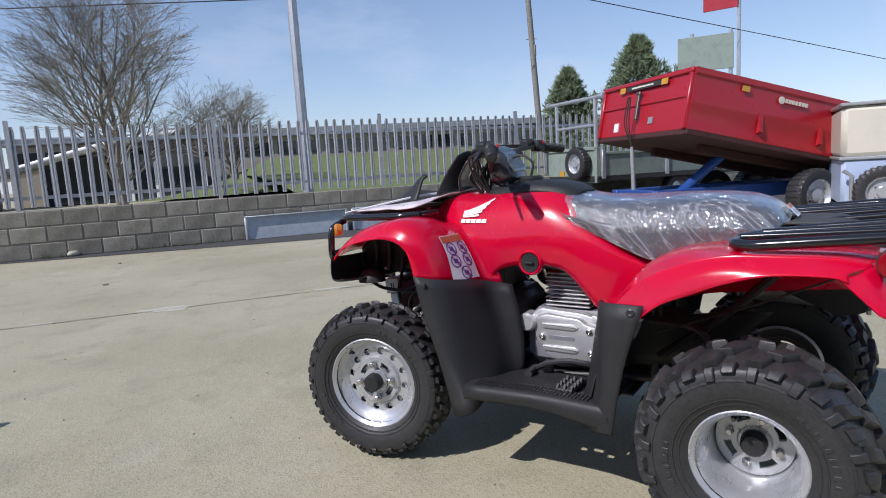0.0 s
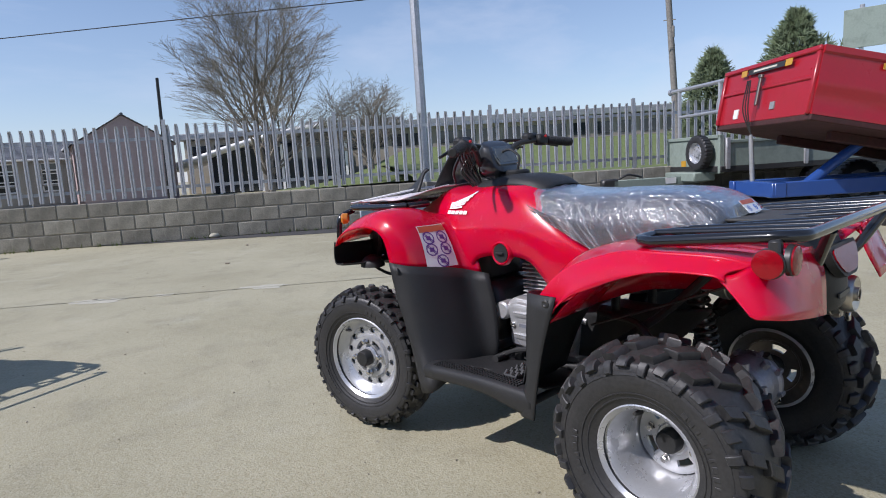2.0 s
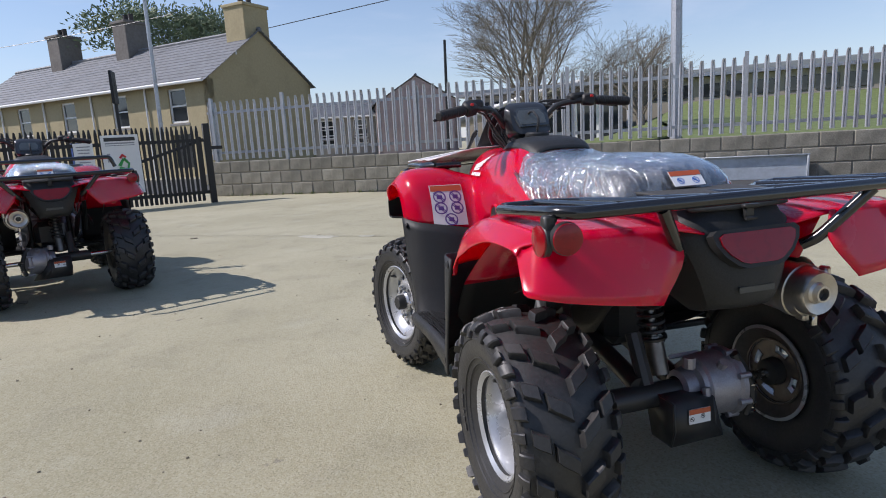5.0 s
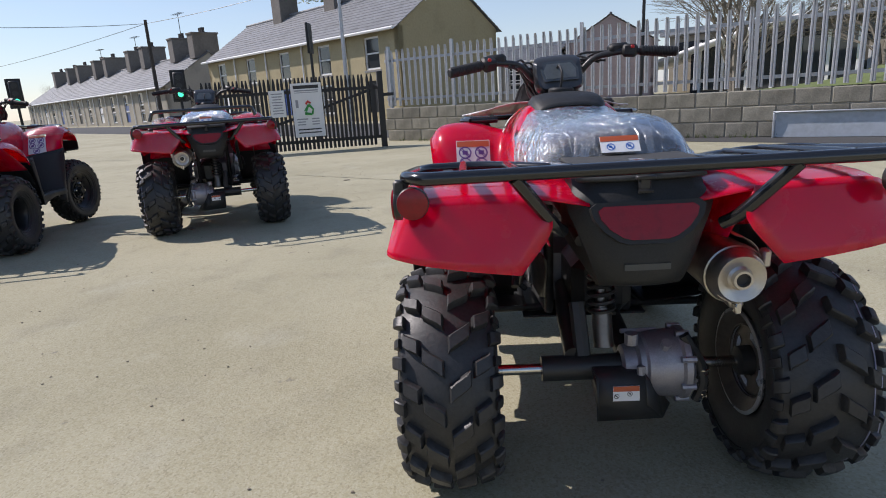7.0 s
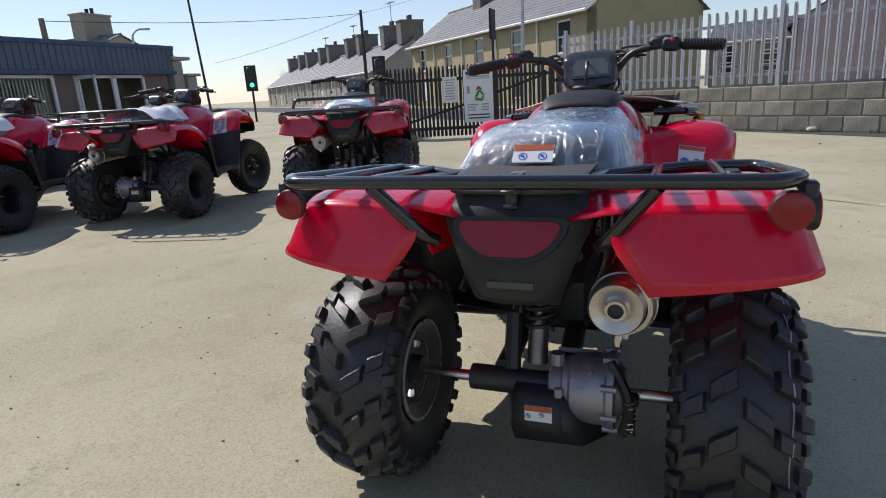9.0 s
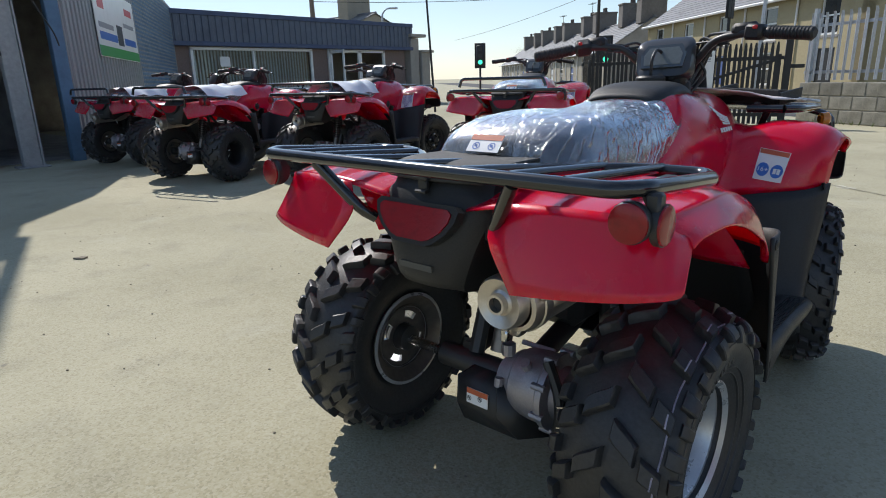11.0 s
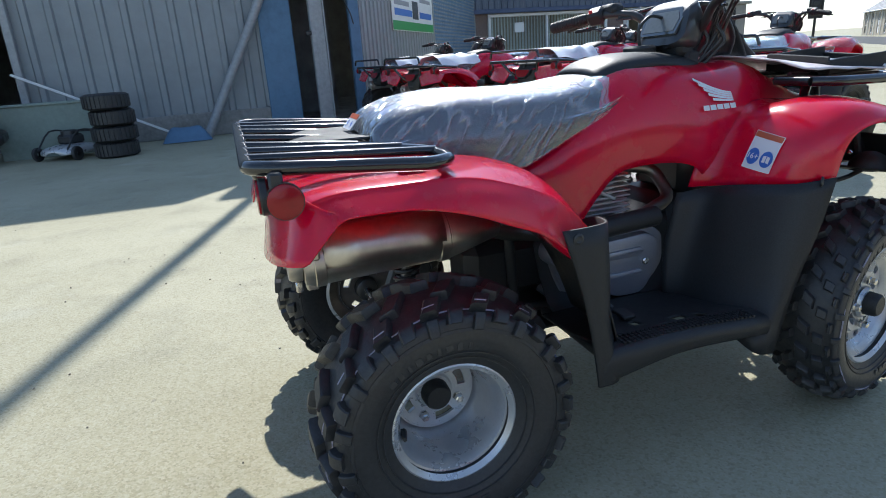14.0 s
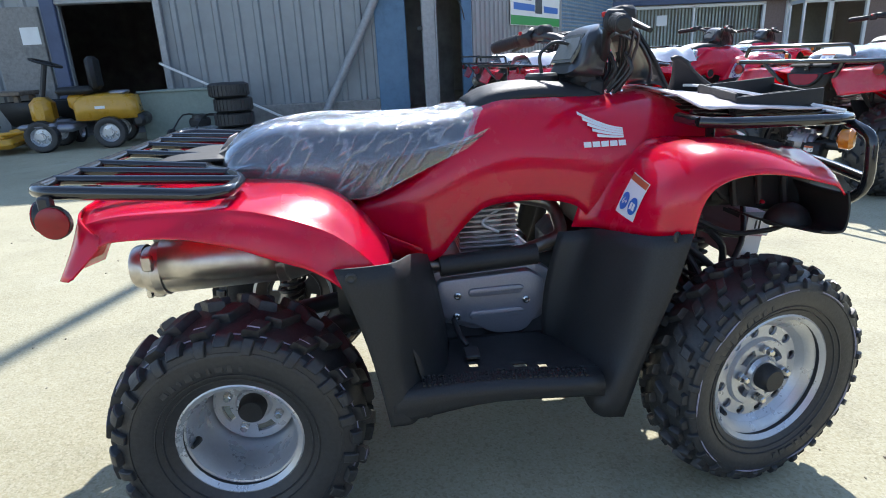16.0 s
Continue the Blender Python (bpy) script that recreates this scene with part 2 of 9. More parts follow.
def yard_concrete():
    """Worn concrete: exposed specks of sand and stone, dull patches, darker drips and a sandy relief."""
    m = mat("yard_concrete", (0.365, 0.335, 0.255), 0.9)
    nt, ln = m.node_tree.nodes, m.node_tree.links
    b = nt["Principled BSDF"]
    tc = nt.new("ShaderNodeTexCoord")

    def tex(kind, scale, detail=4.0):
        n = nt.new(kind)
        n.inputs["Scale"].default_value = scale
        if kind == "ShaderNodeTexNoise":
            n.inputs["Detail"].default_value = detail
        ln.new(tc.outputs["Object"], n.inputs["Vector"])
        return n

    def span(sock, lo, hi, a, z):
        r = nt.new("ShaderNodeMapRange")
        for i, v in enumerate((lo, hi, a, z)):
            r.inputs[1 + i].default_value = v
        ln.new(sock, r.inputs[0])
        return r.outputs[0]

    def mix(fac, a, z):
        x = nt.new("ShaderNodeMix")
        x.data_type = "RGBA"
        ln.new(fac, x.inputs[0])
        for i, v in ((6, a), (7, z)):
            if isinstance(v, tuple):
                x.inputs[i].default_value = (*v, 1)
            else:
                ln.new(v, x.inputs[i])
        return x.outputs[2]

    patch = tex("ShaderNodeTexNoise", 0.55, 7)
    c = mix(span(patch.outputs["Fac"], 0.38, 0.66, 0, 1), (0.395, 0.366, 0.244), (0.30, 0.275, 0.170))
    mid = tex("ShaderNodeTexNoise", 3.7, 8)
    c = mix(span(mid.outputs["Fac"], 0.52, 0.72, 0, 0.55), c, (0.245, 0.228, 0.150))
    c = mix(span(tex("ShaderNodeTexNoise", 1.9, 9).outputs["Fac"], 0.60, 0.78, 0, 0.6), c, (0.465, 0.446, 0.34))
    drip = tex("ShaderNodeTexNoise", 8.5, 3)
    c = mix(span(drip.outputs["Fac"], 0.72, 0.76, 0, 0.7), c, (0.15, 0.135, 0.105))
    sand = tex("ShaderNodeTexVoronoi", 170.0)
    grey = nt.new("ShaderNodeRGBToBW")
    ln.new(sand.outputs["Color"], grey.inputs[0])
    c = mix(span(grey.outputs[0], 0.25, 0.95, 0, 0.26), c, (0.60, 0.57, 0.48))
    c = mix(span(grey.outputs[0], 0.30, 0.12, 0, 0.28), c, (0.16, 0.14, 0.10))
    ln.new(c, b.inputs["Base Color"])
    rel = tex("ShaderNodeTexNoise", 130.0, 5)
    bp = nt.new("ShaderNodeBump")
    bp.inputs["Strength"].default_value, bp.inputs["Distance"].default_value = 0.40, 0.006
    ln.new(rel.outputs["Fac"], bp.inputs["Height"])
    broad = nt.new("ShaderNodeBump")
    broad.inputs["Strength"].default_value, broad.inputs["Distance"].default_value = 0.35, 0.03
    ln.new(mid.outputs["Fac"], broad.inputs["Height"])
    ln.new(bp.outputs[0], broad.inputs["Normal"])
    ln.new(broad.outputs[0], b.inputs["Normal"])
    return m


CONCRETE = yard_concrete()
JOINT = mat("joint_filler", (0.30, 0.28, 0.20), 0.9, grain=0.2, scale=30, bump=0.3)
CHALK = mat("pale_mortar_patch", (0.47, 0.45, 0.36), 0.9, grain=0.15, scale=30, bump=0.3)
BLOCK = mat("concrete_block", (0.285, 0.267, 0.218), 0.9, grain=0.25, scale=70, bump=0.6, stain=0.85, stain_scale=2.6, stain_color=(0.095, 0.092, 0.072), vary=0.2)
MORTAR = mat("mortar", (0.27, 0.255, 0.22), 0.95, grain=0.15, scale=50, bump=0.4)
GALV = mat("galvanised_steel", (0.47, 0.48, 0.5), 0.42, metal=0.55, grain=0.12, scale=25, bump=0.05, stain=0.35, stain_scale=5, vary=0.08)
BLACKSTEEL = mat("black_painted_steel", (0.012, 0.012, 0.013), 0.45, stain=0.3, stain_scale=6, stain_color=(0.03, 0.028, 0.026))
SIGNWHITE = mat("sign_white", (0.78, 0.78, 0.77), 0.35, stain=0.15, stain_scale=4)
SIGNGREEN = mat("sign_green", (0.03, 0.3, 0.06), 0.4)
SIGNRED = mat("sign_red", (0.55, 0.02, 0.02), 0.4)
RENDER_BUFF = mat("buff_render", (0.40, 0.335, 0.2), 0.9, grain=0.08, scale=12, bump=0.2, stain=0.3, stain_scale=0.8)
RENDER_GREY = mat("grey_render", (0.33, 0.31, 0.28), 0.9, grain=0.08, scale=12, bump=0.2, stain=0.4, stain_scale=0.8)
RENDER_DARK = mat("sooty_render", (0.17, 0.155, 0.14), 0.9, grain=0.15, scale=9, bump=0.2, stain=0.4, stain_scale=1.2)
RENDER_PALE = mat("pale_render", (0.36, 0.325, 0.26), 0.9, grain=0.08, scale=12, bump=0.2, stain=0.3, stain_scale=0.8, vary=0.15)
RENDER_PINK = mat("pink_render", (0.42, 0.33, 0.32), 0.9, grain=0.08, scale=8, stain=0.3, stain_scale=0.8)
SLATE = mat("roof_slate", (0.17, 0.175, 0.185), 0.6, grain=0.2, scale=5, bump=0.25, stain=0.4, stain_scale=0.7)
GLASS = mat("window_glass", (0.03, 0.035, 0.04), 0.05, spec=0.8)
PVC = mat("white_pvc", (0.75, 0.75, 0.74), 0.4, stain=0.15, stain_scale=2)
CLAD = mat("steel_cladding", (0.265, 0.28, 0.29), 0.5, metal=0.2, grain=0.06, scale=6, bump=0.03, stain=0.45, stain_scale=1.1, stain_color=(0.20, 0.205, 0.205))
BLUESTEEL = mat("blue_steel", (0.10, 0.19, 0.30), 0.5, metal=0.1, grain=0.1, scale=8, stain=0.4, stain_scale=2)
FASCIA = mat("navy_fascia", (0.06, 0.085, 0.16), 0.5, grain=0.1, scale=6, stain=0.3, stain_scale=1.5)
NAVYCLAD = mat("navy_cladding", (0.10, 0.12, 0.165), 0.5, grain=0.1, scale=6, stain=0.35, stain_scale=1.2)
BRICKDARK = mat("dark_brickwork", (0.19, 0.14, 0.125), 0.9, grain=0.2, scale=20, bump=0.3)
PLINTH = mat("plinth_concrete", (0.26, 0.25, 0.235), 0.9, grain=0.15, scale=20, bump=0.4, stain=0.5, stain_scale=2.5)
INTERIOR = mat("shed_interior", (0.32, 0.31, 0.30), 0.9, grain=0.3, scale=3)
TRAILRED = mat("trailer_red", (0.37, 0.010, 0.020), 0.33, coat=0.25, grain=0.05, scale=30, stain=0.35, stain_scale=3, stain_color=(0.3, 0.02, 0.02), bump=0.02)
# dirty red, with the shade under the raised body darkened into it
UNDERBODY = mat("shaded_dirty_underbody", (0.055, 0.016, 0.016), 0.8, grain=0.3, scale=20, stain=0.6, stain_scale=4, stain_color=(0.04, 0.032, 0.028))
TRAILBLUE = mat("trailer_blue", (0.02, 0.07, 0.27), 0.35, coat=0.2, stain=0.3, stain_scale=4)
CREAM = mat("cream_panel", (0.62, 0.58, 0.48), 0.45, stain=0.25, stain_scale=2)
PALEBLUE = mat("pale_blue_panel", (0.42, 0.5, 0.66), 0.45, stain=0.2, stain_scale=2)
YELLOW = mat("mower_yellow", (0.55, 0.29, 0.025), 0.3, coat=0.3, stain=0.3, stain_scale=9)
BINGREEN = mat("grey_green_paint", (0.24, 0.29, 0.25), 0.6, stain=0.5, stain_scale=3, grain=0.08, scale=20)
BARK = mat("bark", (0.2, 0.18, 0.15), 0.9, grain=0.3, scale=20, bump=0.4)
TWIG = mat("twig_mass", (0.2, 0.18, 0.14), 0.9)
NEEDLE = mat("conifer_needles", (0.155, 0.20, 0.11), 0.7, grain=0.4, scale=2.5)
GRASS = mat("grass", (0.13, 0.165, 0.055), 0.9, grain=0.35, scale=6, bump=0.5, stain=0.4, stain_scale=0.6, stain_color=(0.17, 0.19, 0.07))
ASPHALT = mat("asphalt", (0.06, 0.06, 0.06), 0.85, grain=0.2, scale=40, bump=0.3)
WOOD = mat("weathered_wood", (0.2, 0.16, 0.12), 0.9, grain=0.3, scale=15, bump=0.4)
GREYWOOD = mat("grey_weathered_wood", (0.22, 0.205, 0.185), 0.9, grain=0.3, scale=15, bump=0.4)
DARKWOOD = mat("dark_weathered_wood", (0.055, 0.048, 0.042), 0.9, grain=0.3, scale=15, bump=0.4)
DEBRIS = mat("dry_debris", (0.23, 0.20, 0.15), 0.95, grain=0.3, scale=60)


# ---- mesh helpers ----
class Mesh:
    """Collects vertices and faces of one part."""

    def __init__(self):
        self.v, self.f = [], []

    def add(self, verts, faces, m=None):
        o = len(self.v)
        self.v += [tuple(m @ Vector(p)) for p in verts] if m is not None else [tuple(p) for p in verts]
        self.f += [tuple(i + o for i in f) for f in faces]
        return self

    def box(self, c, size, r=0.0, m=None):
        """A box with chamfered edges of width r."""
        h = [s / 2 for s in size]
        r = min(r, min(h) * 0.9)
        if r <= 0:
            vs = [(c[0] + sx * h[0], c[1] + sy * h[1], c[2] + sz * h[2]) for sx in (-1, 1) for sy in (-1, 1) for sz in (-1, 1)]
            return self.add(vs, [(0, 1, 3, 2), (4, 6, 7, 5), (0, 4, 5, 1), (2, 3, 7, 6), (0, 2, 6, 4), (1, 5, 7, 3)], m)
        vs, ix = [], {}
        for sx in (-1, 1):
            for sy in (-1, 1):
                for sz in (-1, 1):
                    for k in range(3):
                        p = [sx * h[0], sy * h[1], sz * h[2]]
                        for q in range(3):
                            if q != k:
                                p[q] -= (sx, sy, sz)[q] * r
                        ix[sx, sy, sz, k] = len(vs)
                        vs.append([p[q] + c[q] for q in range(3)])
        fs = []
        for k in range(3):
            a, b = [(1, 2), (2, 0), (0, 1)][k]
            for s in (-1, 1):
                loop = []
                for sa, sb in ((-1, -1), (1, -1), (1, 1), (-1, 1)):
                    q = [0, 0, 0]
                    q[k], q[a], q[b] = s, sa, sb
                    loop.append(ix[(*q, k)])
                fs.append(tuple(loop if s > 0 else loop[::-1]))
            for sa in (-1, 1):
                for sb in (-1, 1):
                    q0, q1 = [0, 0, 0], [0, 0, 0]
                    q0[k], q1[k] = -1, 1
                    q0[a] = q1[a] = sa
                    q0[b] = q1[b] = sb
                    loop = [ix[(*q0, a)], ix[(*q1, a)], ix[(*q1, b)], ix[(*q0, b)]]
                    fs.append(tuple(loop if sa * sb < 0 else loop[::-1]))
        for sx in (-1, 1):
            for sy in (-1, 1):
                for sz in (-1, 1):
                    loop = [ix[sx, sy, sz, k] for k in range(3)]
                    fs.append(tuple(loop if sx * sy * sz > 0 else loop[::-1]))
        return self.add(vs, fs, m)

    def tube(self, pts, r, n=8, cap=True, m=None, bend=0):
        """A round bar through points; r may be one radius or one per point. bend: steps to round corners."""
        pts = [Vector(p) for p in pts]
        if bend:
            pts = rounded(pts, bend)
        rs = [r] * len(pts) if isinstance(r, (int, float)) else list(r)
        if len(rs) != len(pts):
            rs = list(np.interp(np.linspace(0, 1, len(pts)), np.linspace(0, 1, len(rs)), rs))
        vs, fs = [], []
        side = None
        for i, p in enumerate(pts):
            d = (pts[min(i + 1, len(pts) - 1)] - pts[max(i - 1, 0)]).normalized()
            if side is None:
                side = d.orthogonal().normalized()
            side = (side - d * side.dot(d)).normalized()
            up = d.cross(side)
            for k in range(n):
                a = 2 * math.pi * k / n
                vs.append(p + (side * math.cos(a) + up * math.sin(a)) * rs[i])
        for i in range(len(pts) - 1):
            for k in range(n):
                fs.append((i * n + k, i * n + (k + 1) % n, (i + 1) * n + (k + 1) % n, (i + 1) * n + k))
        if cap:
            fs.append(tuple(range(n))[::-1])
            fs.append(tuple((len(pts) - 1) * n + k for k in range(n)))
        return self.add(vs, fs, m)

    def rev(self, prof, n=32, m=None, closed=False):
        """Turns a profile of (along, radius) about the local x axis."""
        vs = [(u, r * math.cos(2 * math.pi * k / n), r * math.sin(2 * math.pi * k / n)) for u, r in prof for k in range(n)]
        fs = []
        L = len(prof)
        for i in range(L if closed else L - 1):
            j = (i + 1) % L
            for k in range(n):
                fs.append((i * n + k, j * n + k, j * n + (k + 1) % n, i * n + (k + 1) % n))
        return self.add(vs, fs, m)

    def grid(self, rows, m=None, close=False):
        """A skin over rows of points, all of one length."""
        n = len(rows[0])
        vs = [p for row in rows for p in row]
        fs = []
        for i in range(len(rows) - 1):
            for k in range(n if close else n - 1):
                fs.append((i * n + k, i * n + (k + 1) % n, (i + 1) * n + (k + 1) % n, (i + 1) * n + k))
        return self.add(vs, fs, m)

    def slab(self, outline, thick, m=None):
        """A flat outline in x, y given a thickness along z (from 0 to thick)."""
        n = len(outline)
        vs = [(x, y, 0) for x, y in outline] + [(x, y, thick) for x, y in outline]
        fs = [tuple(range(n))[::-1], tuple(range(n, 2 * n))] + [(k, (k + 1) % n, n + (k + 1) % n, n + k) for k in range(n)]
        return self.add(vs, fs, m)

    def plate(self, outline, depth, bevel, m=None):
        """A slab with rounded corners and a bevelled upper edge, from 0 to depth along z."""
        ring = [Vector((x, y, 0)) for x, y in outline]
        ring = rounded([(ring[-1] + ring[0]) / 2] + ring + [(ring[-1] + ring[0]) / 2], 3, 0.3)[:-1]
        n = len(ring)
        area = sum(a.x * b.y - b.x * a.y for a, b in zip(ring, ring[1:] + ring[:1]))
        inner = []
        for k in range(n):
            d = (ring[(k + 1) % n] - ring[k - 1]).normalized()
            inner.append(ring[k] + Vector((-d.y, d.x, 0)) * bevel * (1 if area > 0 else -1))
        vs = [(p.x, p.y, 0) for p in ring] + [(p.x, p.y, depth - bevel) for p in ring]
        vs += [(p.x * 0.7 + q.x * 0.3, p.y * 0.7 + q.y * 0.3, depth - bevel * 0.3) for p, q in zip(ring, inner)] + [(q.x, q.y, depth) for q in inner]
        fs = [(i * n + k, i * n + (k + 1) % n, (i + 1) * n + (k + 1) % n, (i + 1) * n + k) for i in range(3) for k in range(n)]
        return self.add(vs, fs + [tuple(range(3 * n, 4 * n))], m)

    def disc(self, c, r, depth, axis="y", n=24):
        m = {"x": pose(*c), "y": pose(*c, 0, 0, 90), "z": pose(*c, 0, -90, 0)}[axis]
        return self.rev([(-depth / 2, 0), (-depth / 2, r * 0.93), (-depth * 0.3, r), (depth / 2, r), (depth / 2, 0)], n, m)

    def data(self, name, material, smooth=40):
        me = bpy.data.meshes.new(name)
        me.from_pydata(self.v, [], self.f)
        me.validate()
        if material is not None:
            me.materials.append(material)
        if smooth:
            me.shade_smooth()
            me.set_sharp_from_angle(angle=radians(smooth))
        bmx = bmesh.new()
        bmx.from_mesh(me)
        bmesh.ops.recalc_face_normals(bmx, faces=bmx.faces)
        bmx.to_mesh(me)
        bmx.free()
        return me


def rounded(pts, steps=3, share=0.35):
    """Rounds the corners of a line of points."""
    out = [pts[0]]
    for a, b, c in zip(pts, pts[1:], pts[2:]):
        d = min((b - a).length, (c - b).length) * share
        p, q = b + (a - b).normalized() * d, b + (c - b).normalized() * d
        for k in range(steps + 1):
            t = k / steps
            out.append(p * (1 - t) ** 2 + b * 2 * t * (1 - t) + q * t * t)
    return out + [pts[-1]]


def smooth_line(pts, steps):
    """Catmull-Rom points through a line of control points."""
    P = np.array([pts[0]] + list(pts) + [pts[-1]], float)
    P[0], P[-1] = 2 * P[1] - P[2], 2 * P[-2] - P[-3]
    out = []
    for i in range(1, len(P) - 2):
        for k in range(steps):
            t = k / steps
            out.append(0.5 * (2 * P[i] + (P[i + 1] - P[i - 1]) * t + (2 * P[i - 1] - 5 * P[i] + 4 * P[i + 1] - P[i + 2]) * t * t
                              + (3 * P[i] - P[i - 1] - 3 * P[i + 1] + P[i + 2]) * t ** 3))
    out.append(P[-2])
    return np.array(out)


def smooth_grid(rows, a=4, b=4):
    """A finer grid of points through a coarse one."""
    fine = [smooth_line(r, b) for r in rows]
    cols = [smooth_line([row[k] for row in fine], a) for k in range(len(fine[0]))]
    return [[tuple(col[i]) for col in cols] for i in range(len(cols[0]))]


def part(name, mesh, material, parent, label="", smooth=40, thick=0.0, offset=-1.0):
    """One mesh object under a thing or a part."""
    ob = new(name, mesh.data(name, material, smooth) if isinstance(mesh, Mesh) else mesh)
    ob.parent = parent
    if thick:
        md = ob.modifiers.new("thickness", "SOLIDIFY")
        md.thickness, md.offset = thick, offset
    return tagged(ob, label)


def thing(name, label, category, m=None, group="", kind=""):
    """An empty that parents the parts of one thing."""
    ob = new(name)
    ob.empty_display_size = 0.1
    if m is not None:
        ob.matrix_world = m
    return tagged(ob, label, category, group, kind)


def solo(name, mesh, material, label, category, m=None, group="", kind="", smooth=40):
    """A thing of one mesh."""
    ob = new(name, mesh.data(name, material, smooth))
    if m is not None:
        ob.matrix_world = m
    return tagged(ob, label, category, group, kind)


CLEARGLASS = mat("clear_pane", (0.9, 0.95, 0.95), 0.02, trans=1.0)
CLEARGLASS.node_tree.nodes["Principled BSDF"].inputs["IOR"].default_value = 1.25
BLIND = mat("blind_fabric", (0.55, 0.58, 0.56), 0.8, grain=0.05, scale=60)
WHITEFILM = mat("white_film", (0.75, 0.76, 0.78), 0.3, bump=0.6, bump_scale=9, grain=0.08, scale=12)
DULLSTEEL = mat("dull_galvanised_steel", (0.33, 0.335, 0.34), 0.55, metal=0.35, grain=0.12, scale=20, bump=0.05, stain=0.4, stain_scale=4, stain_color=(0.22, 0.215, 0.21))

# ---- the quad bikes ----
def tyre_profile(R, w, rr):
    """Points (across, radius) from the inner bead over the tread to the outer bead."""
    pts = [(-0.72 * w, rr), (-0.93 * w, rr + 0.30 * (R - rr)), (-1.0 * w, rr + 0.55 * (R - rr)), (-0.95 * w, rr + 0.80 * (R - rr)),
           (-0.80 * w, R - 0.018), (-0.45 * w, R - 0.006), (0, R)]
    pts = pts + [(-u, r) for u, r in pts[-2::-1]]
    return smooth_line(pts, 4)


def tyre_mesh(R, w, rr, lugs, count, height=0.016):
    me = Mesh()
    prof = tyre_profile(R, w, rr)
    me.rev([tuple(p) for p in prof] + [(0.66 * w, rr - 0.004), (-0.66 * w, rr - 0.004)], 56, closed=True)
    # raised rings on the sidewall
    for s in (-1, 1):
        ring = [(s * 0.965 * w, rr + 0.66 * (R - rr) + d) for d in (-0.003, 0.003)]
        me.rev([(s * 0.95 * w, ring[0][1] - 0.002), (s * 1.015 * w, ring[0][1]), (s * 1.0 * w, ring[1][1]), (s * 0.94 * w, ring[1][1] + 0.002)], 56)
    n = len(prof) - 1

    def at(s):
        f = (s + 1) / 2 * n
        i = min(int(f), n - 1)
        p = prof[i] * (1 - f + i) + prof[i + 1] * (f - i)
        d = prof[i + 1] - prof[i]
        d = d / np.linalg.norm(d)
        return p, np.array([-d[1], d[0]])

    ends = (0.010, 0.0, 0.0, 0.0, -0.010)
    for k in range(count):
        for side in (-1, 1):
            base = 2 * math.pi * (k + (0.25 if side > 0 else -0.25)) / count
            for s0, s1, a0, a1, wide, hh in lugs:
                vs, fs = [], []
                L = 5
                for i in range(L):
                    t = i / (L - 1)
                    a = base + (a0 + (a1 - a0) * t)
                    # foot, shoulder and rounded top of the block
                    for lift, half, draw in ((-0.004, wide, 0.0), (hh * 0.82, wide * 0.86, 0.6), (hh, wide * 0.68, 1.4)):
                        p, nor = at((s0 + (s1 - s0) * t + ends[i] * draw) * side)
                        q = p + nor * lift
                        for sg in (-1, 1):
                            aa = a + sg * half / R
                            vs.append((q[0], q[1] * math.cos(aa), q[1] * math.sin(aa)))
                for i in range(L - 1):
                    o = i * 6
                    fs += [(o + 4, o + 5, o + 11, o + 10), (o, o + 2, o + 8, o + 6), (o + 2, o + 4, o + 10, o + 8), (o + 1, o + 7, o + 9, o + 3), (o + 3, o + 9, o + 11, o + 5)]
                e = L * 6 - 6
                fs += [(0, 1, 3, 2), (2, 3, 5, 4), (e, e + 2, e + 3, e + 1), (e + 2, e + 4, e + 5, e + 3)]
                me.add(vs, fs)
    return me


def holed_ring(me, r0, r1, count, hole, x, depth, square=False):
    """A flat ring across the x axis, pierced by a row of holes."""
    q = 6
    for k in range(count):
        a0, a1 = 2 * math.pi * k / count, 2 * math.pi * (k + 1) / count
        edge = []
        for i in range(q):
            edge.append((r0, a0 + (a1 - a0) * i / q))
        for i in range(q):
            edge.append((r0 + (r1 - r0) * i / q, a1))
        for i in range(q):
            edge.append((r1, a1 + (a0 - a1) * i / q))
        for i in range(q):
            edge.append((r1 + (r0 - r1) * i / q, a0))
        am, rm = (a0 + a1) / 2, (r0 + r1) / 2
        outer = [(r * math.cos(a), r * math.sin(a)) for r, a in edge]
        inner = []
        for r, a in edge:
            dx, dy = (a - am) * rm, r - rm
            L = math.hypot(dx, dy)
            if square:
                rr, aa = rm + dy * hole, am + (a - am) * hole
            else:
                rr, aa = rm + dy / L * hole, am + dx / L * hole / rm
            inner.append((rr * math.cos(aa), rr * math.sin(aa)))
        N = len(outer)
        vs = [(x, *p) for p in outer] + [(x, *p) for p in inner] + [(x - depth, *p) for p in inner]
        fs = []
        for i in range(N):
            j = (i + 1) % N
            fs += [(i, j, N + j, N + i), (N + i, N + j, 2 * N + j, 2 * N + i)]
        me.add(vs, fs)


